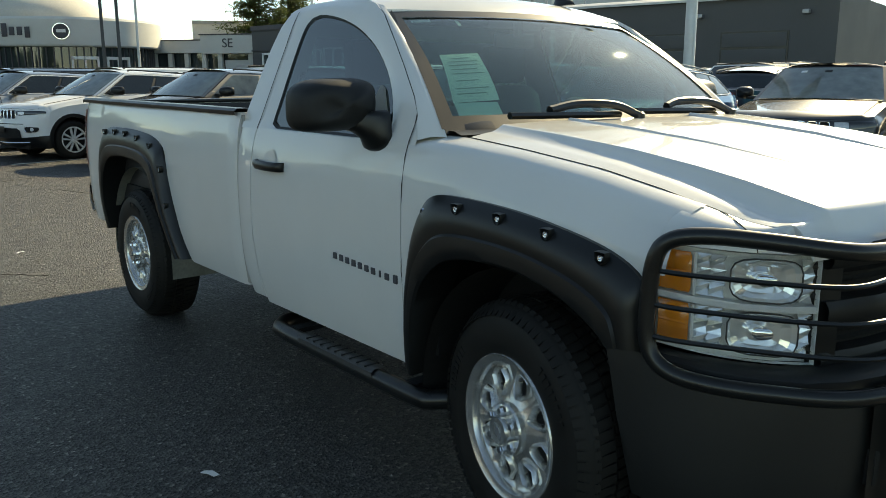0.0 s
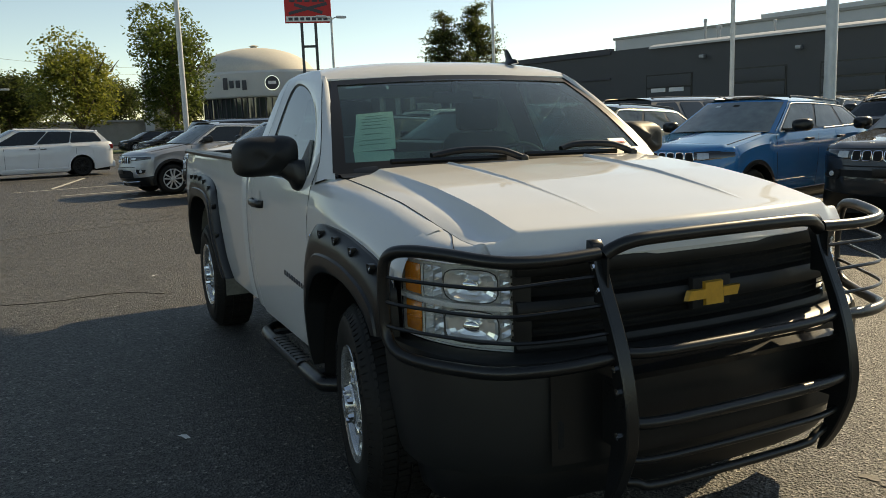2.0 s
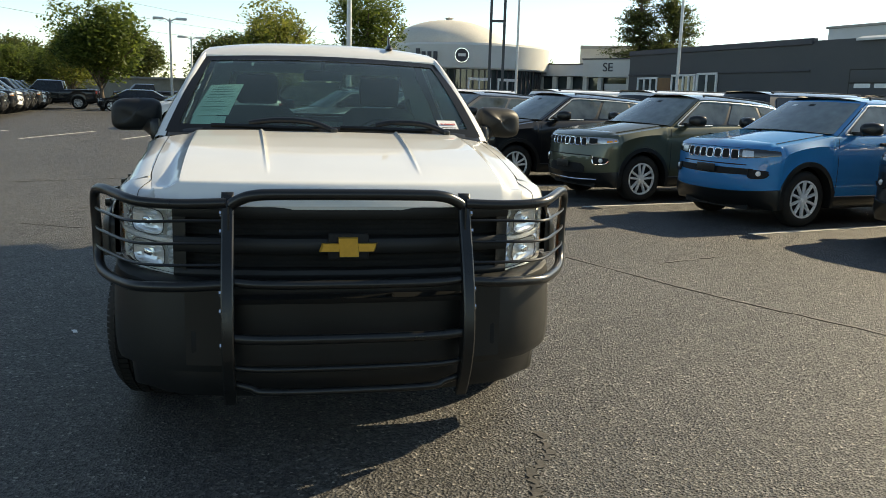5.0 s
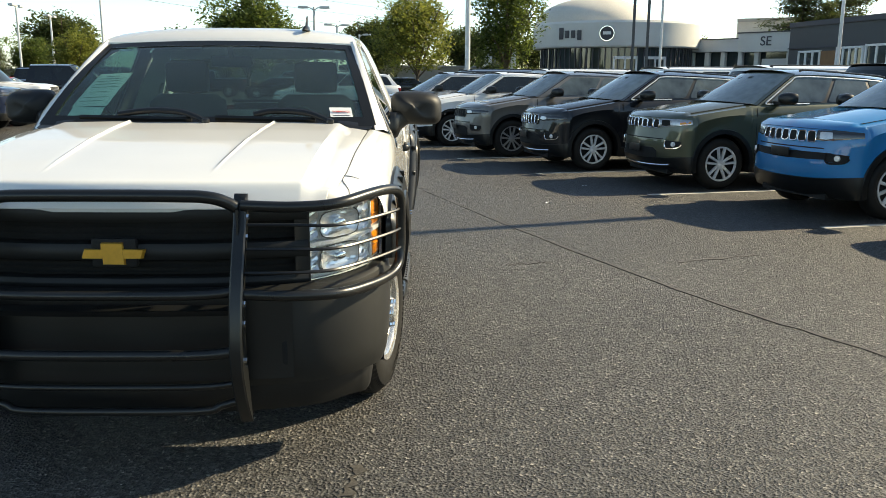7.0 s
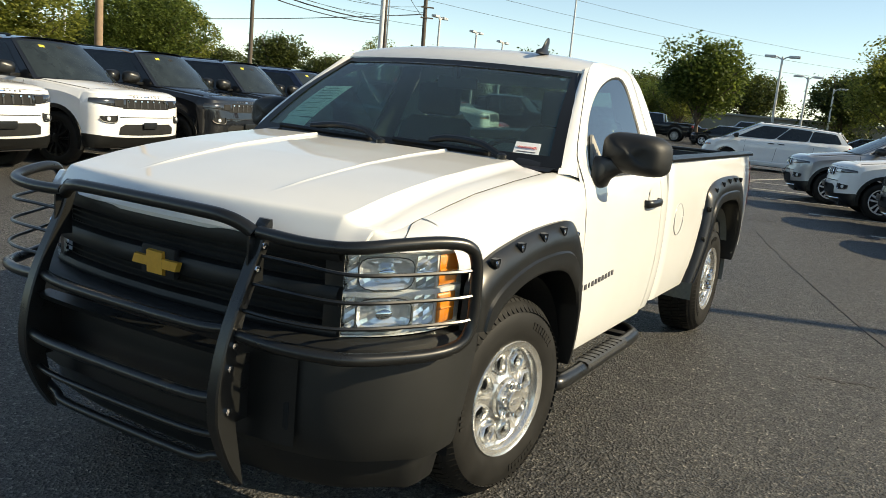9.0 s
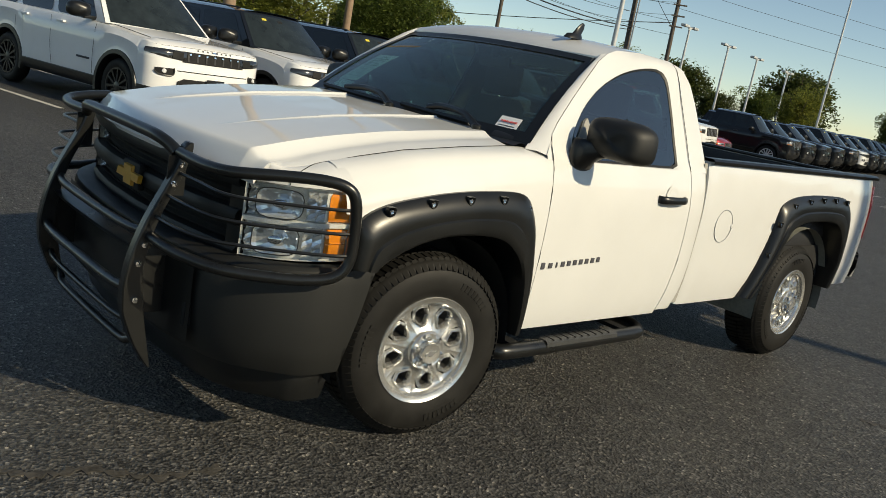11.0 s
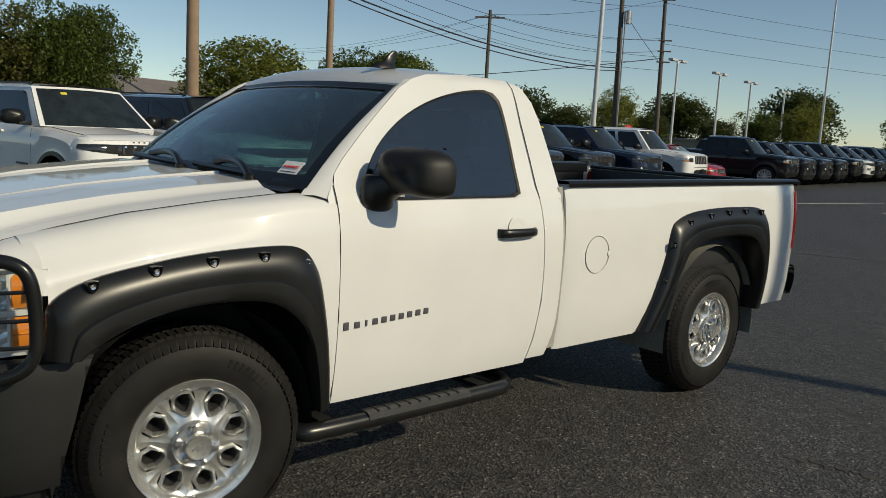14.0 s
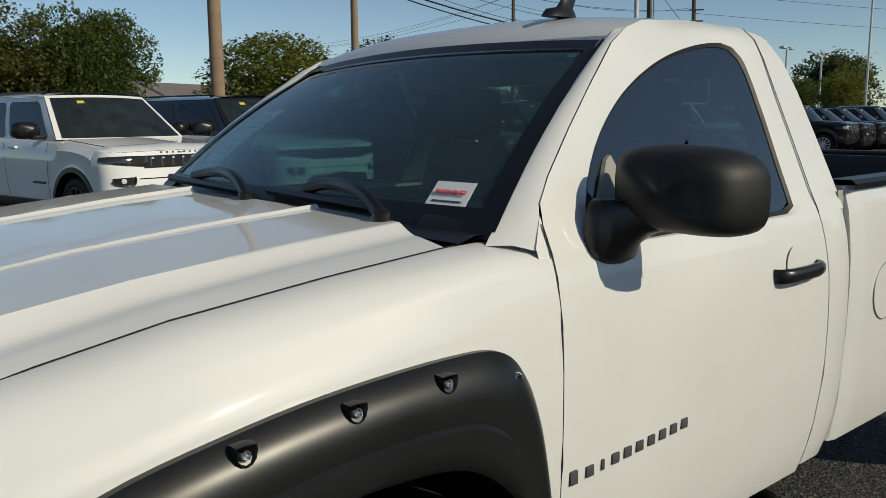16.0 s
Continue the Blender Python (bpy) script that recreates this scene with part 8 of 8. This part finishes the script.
for k, (x, y, src) in enumerate(((-3.0, 62.0, far_sedan), (3.0, 60.0, far_sedan), (5.5, 42.0, van), (-24.0, 66.0, far_truck), (-8.0, 74.0, van), (-14.0, 76.0, far_truck), (-20.0, 77.0, far_sedan), (-26.0, 78.0, van), (3.5, 50.5, far_sedan), (9.0, 50.0, far_truck))):
    c = stand(copy_thing(src, Matrix()), x, y, -84.0 + 3 * (k % 3))


# ---- trees ----
def build_tree(seed, h, crown_r, trunk_h, leaf_mat, leaf, clumps, label, tall=1.0, openness=0.25):
    rnd = random.Random(seed)
    T = empty("tree", label, "tree")
    ch = h - trunk_h
    cz = trunk_h + ch * 0.5
    limbs = [tube([(0, 0, -0.3), (0.05, 0.02, trunk_h * 0.5), (0.0, 0.06, trunk_h), (0.08, 0.0, cz + ch * 0.2)], [h * 0.022, h * 0.018, h * 0.014, h * 0.006], 8, 4)]
    tips = []
    for k in range(9):
        a = k * 2.4 + rnd.uniform(-0.3, 0.3)
        z0 = trunk_h * rnd.uniform(0.75, 1.3)
        e = (crown_r * 0.75 * math.cos(a), crown_r * 0.75 * math.sin(a), cz + ch * rnd.uniform(-0.2, 0.35))
        limbs.append(tube([(0, 0, z0), (e[0] * 0.4, e[1] * 0.4, z0 + (e[2] - z0) * 0.55), e], [h * 0.009, h * 0.006, h * 0.002], 5, 3))
        tips.append(e)
    part("trunk", join_geo(*limbs), M["bark"], T)
    v, f = [], []
    lobes = [(rnd.uniform(-0.45, 0.45) * crown_r, rnd.uniform(-0.45, 0.45) * crown_r, cz + rnd.uniform(-0.32, 0.36) * ch, rnd.uniform(0.42, 0.68)) for _ in range(9)] + [(0, 0, cz, 0.72)]
    for c in range(clumps):
        lx, ly, lz, lr = rnd.choice(lobes)
        while True:
            p = Vector((rnd.uniform(-1, 1), rnd.uniform(-1, 1), rnd.uniform(-1, 1)))
            if 0.25 < p.length < 1.0:
                break
        p = p.normalized() * (p.length ** openness)
        q = Vector((lx + p.x * crown_r * lr, ly + p.y * crown_r * lr, lz + p.z * ch * 0.5 * lr))
        if q.z < trunk_h * 0.8:
            q.z = trunk_h * 0.8 + rnd.random() * 0.4
        if noise.noise(q * (1.6 / max(crown_r, 1) * 2.2)) > 0.30:
            continue
        for _ in range(9):
            o = q + Vector((rnd.gauss(0, 1), rnd.gauss(0, 1), rnd.gauss(0, 0.8))) * leaf * 1.5
            e = Euler((rnd.uniform(-0.9, 0.9), rnd.uniform(-0.9, 0.9), rnd.uniform(0, 6.28)))
            s = leaf * rnd.uniform(0.6, 1.25)
            a, b = e.to_matrix() @ Vector((s, 0, 0)), e.to_matrix() @ Vector((0, s * 0.55, 0))
            i = len(v)
            v += [o - a, o + b, o + a, o - b]
            f.append((i, i + 1, i + 2, i + 3))
    part("crown", (v, f), leaf_mat, T, smooth=0)
    return T


def plant(ob, x, y, turn=0.0, s=1.0, sz=None, dz=0.0):
    ob.matrix_world = Matrix.Translation((x, y, ground_z(x, y) + dz)) @ Matrix.Rotation(radians(turn), 4, "Z") @ Matrix.Diagonal((s, s, sz or s, 1))
    return ob


yellow = plant(build_tree(11, 8.0, 3.9, 1.5, M["leaf_yellow"], 0.14, 1700, "young tree with yellowing leaves", openness=0.55), -0.1, 63.0)
plant(build_tree(12, 12.0, 4.0, 1.8, M["leaf_green"], 0.17, 1900, "dense green tree with an upright crown", openness=0.5), 7.9, 73.6)
round_t = plant(build_tree(13, 7.2, 3.6, 1.6, M["leaf_green"], 0.15, 1900, "broad green tree with a low crown", openness=0.5), -11.9, 55.3)
bush = plant(build_tree(14, 4.6, 3.0, 0.4, M["leaf_olive"], 0.075, 4300, "dense dark olive spreading tree", openness=0.45), -25.8, 5.0, 0, 0.95, 1.04)
bush2 = plant(build_tree(15, 5.0, 3.0, 0.5, M["leaf_yellow"], 0.085, 3600, "bushy tree just turning yellow", openness=0.45), -26.2, 14.3, 0, 1.08, 0.86)
dark = plant(build_tree(16, 10.0, 5.0, 1.5, M["leaf_dark"], 0.21, 1700, "large dark green tree far off", openness=0.45), -6.0, 118.0, 0, 1.0)


def again(src, x, y, turn, s, sz=None, label=None):
    c = copy_thing(src, Matrix())
    plant(c, x, y, turn, s, sz)
    if label:
        c["label"] = label
    return c


bush3 = plant(build_tree(17, 4.6, 3.0, 0.4, M["leaf_green"], 0.075, 4300, "dense green spreading tree", openness=0.45), -26.3, 7.7, 80, 0.78, 1.04)
again(bush, -26.8, 1.6, 120, 0.8, 0.92)
again(bush3, -31.5, 24.3, 40, 1.1)
again(bush2, -36.0, 30.0, 10, 1.1)
for k, (x, y, s, src) in enumerate(((-19, 112, 1.0, dark), (-32, 108, 0.9, dark), (-46, 104, 1.1, dark), (-60, 98, 1.0, dark), (6, 122, 1.0, dark), (-26, 118, 1.1, dark), (16, 126, 0.8, dark),
                                    (-52, 64, 0.60, dark), (-46, 70, 0.55, dark), (-41, 75, 0.50, dark), (-60, 58, 0.6, dark), (-36, 84, 0.52, dark), (-28, 92, 0.55, dark), (-70, 50, 0.8, dark), (-66, 72, 0.9, dark), (-84, 60, 1.0, dark), (-90, 30, 1.0, dark), (-95, 10, 1.1, dark), (-92, -14, 1.0, dark),
                                    (-17.5, 72, 0.75, yellow), (-24, 78, 0.72, round_t), (-6.0, 90, 0.9, dark), (-31, 72, 0.66, yellow), (-44, 62, 0.75, yellow), (-38, 78, 0.72, round_t), (-23.5, 84, 0.75, round_t), (-20, 80, 0.75, round_t), (56, 100, 0.9, round_t), (33, 108, 0.9, dark))):
    again(src, x, y, 47 * k, s)


def build_pine(seed, h):
    rnd = random.Random(seed)
    T = empty("pine_tree", "tall dark pine with tiered branches", "tree")
    part("trunk", tube([(0, 0, -0.3), (0.1, 0, h * 0.5), (0, 0, h)], [h * 0.018, h * 0.012, 0.02], 7, 4), M["bark"], T)
    v, f = [], []
    boughs = []
    for k in range(120):
        z = h * (0.28 + 0.70 * rnd.random() ** 0.9)
        reach = ((h - z) * 0.42 + 0.9) * rnd.uniform(0.55, 1.15)
        a = rnd.uniform(0, 6.28)
        lift = rnd.uniform(-0.10, 0.22)
        boughs.append(tube([(0, 0, z), (0.5 * reach * math.cos(a), 0.5 * reach * math.sin(a), z + lift * reach * 0.3), (reach * math.cos(a), reach * math.sin(a), z + lift * reach)], [0.05, 0.035, 0.012], 5, 2))
        for q in range(80):
            d = reach * (0.15 + 0.90 * rnd.random())
            o = Vector((d * math.cos(a), d * math.sin(a), z + lift * d + rnd.gauss(0.0, 0.22))) + Vector((rnd.gauss(0, 0.34), rnd.gauss(0, 0.34), 0))
            e = Euler((rnd.uniform(-0.9, 0.9), rnd.uniform(-0.9, 0.9), rnd.uniform(0, 6.28))).to_matrix()
            s = rnd.uniform(0.12, 0.26)
            p, b = e @ Vector((s, 0, 0)), e @ Vector((0, s * 0.35, 0))
            i = len(v)
            v += [o - p, o + b, o + p, o - b]
            f.append((i, i + 1, i + 2, i + 3))
    part("bough", join_geo(*boughs), M["bark"], T)
    part("crown", (v, f), M["leaf_dark"], T, smooth=0)
    return T


pine = plant(build_pine(21, 13.5), 41.0, 87.0)
plant(copy_thing(pine, Matrix()), 44.5, 85.3, 100, 1.06)
plant(copy_thing(pine, Matrix()), 40.0, 79.0, 200, 0.62)
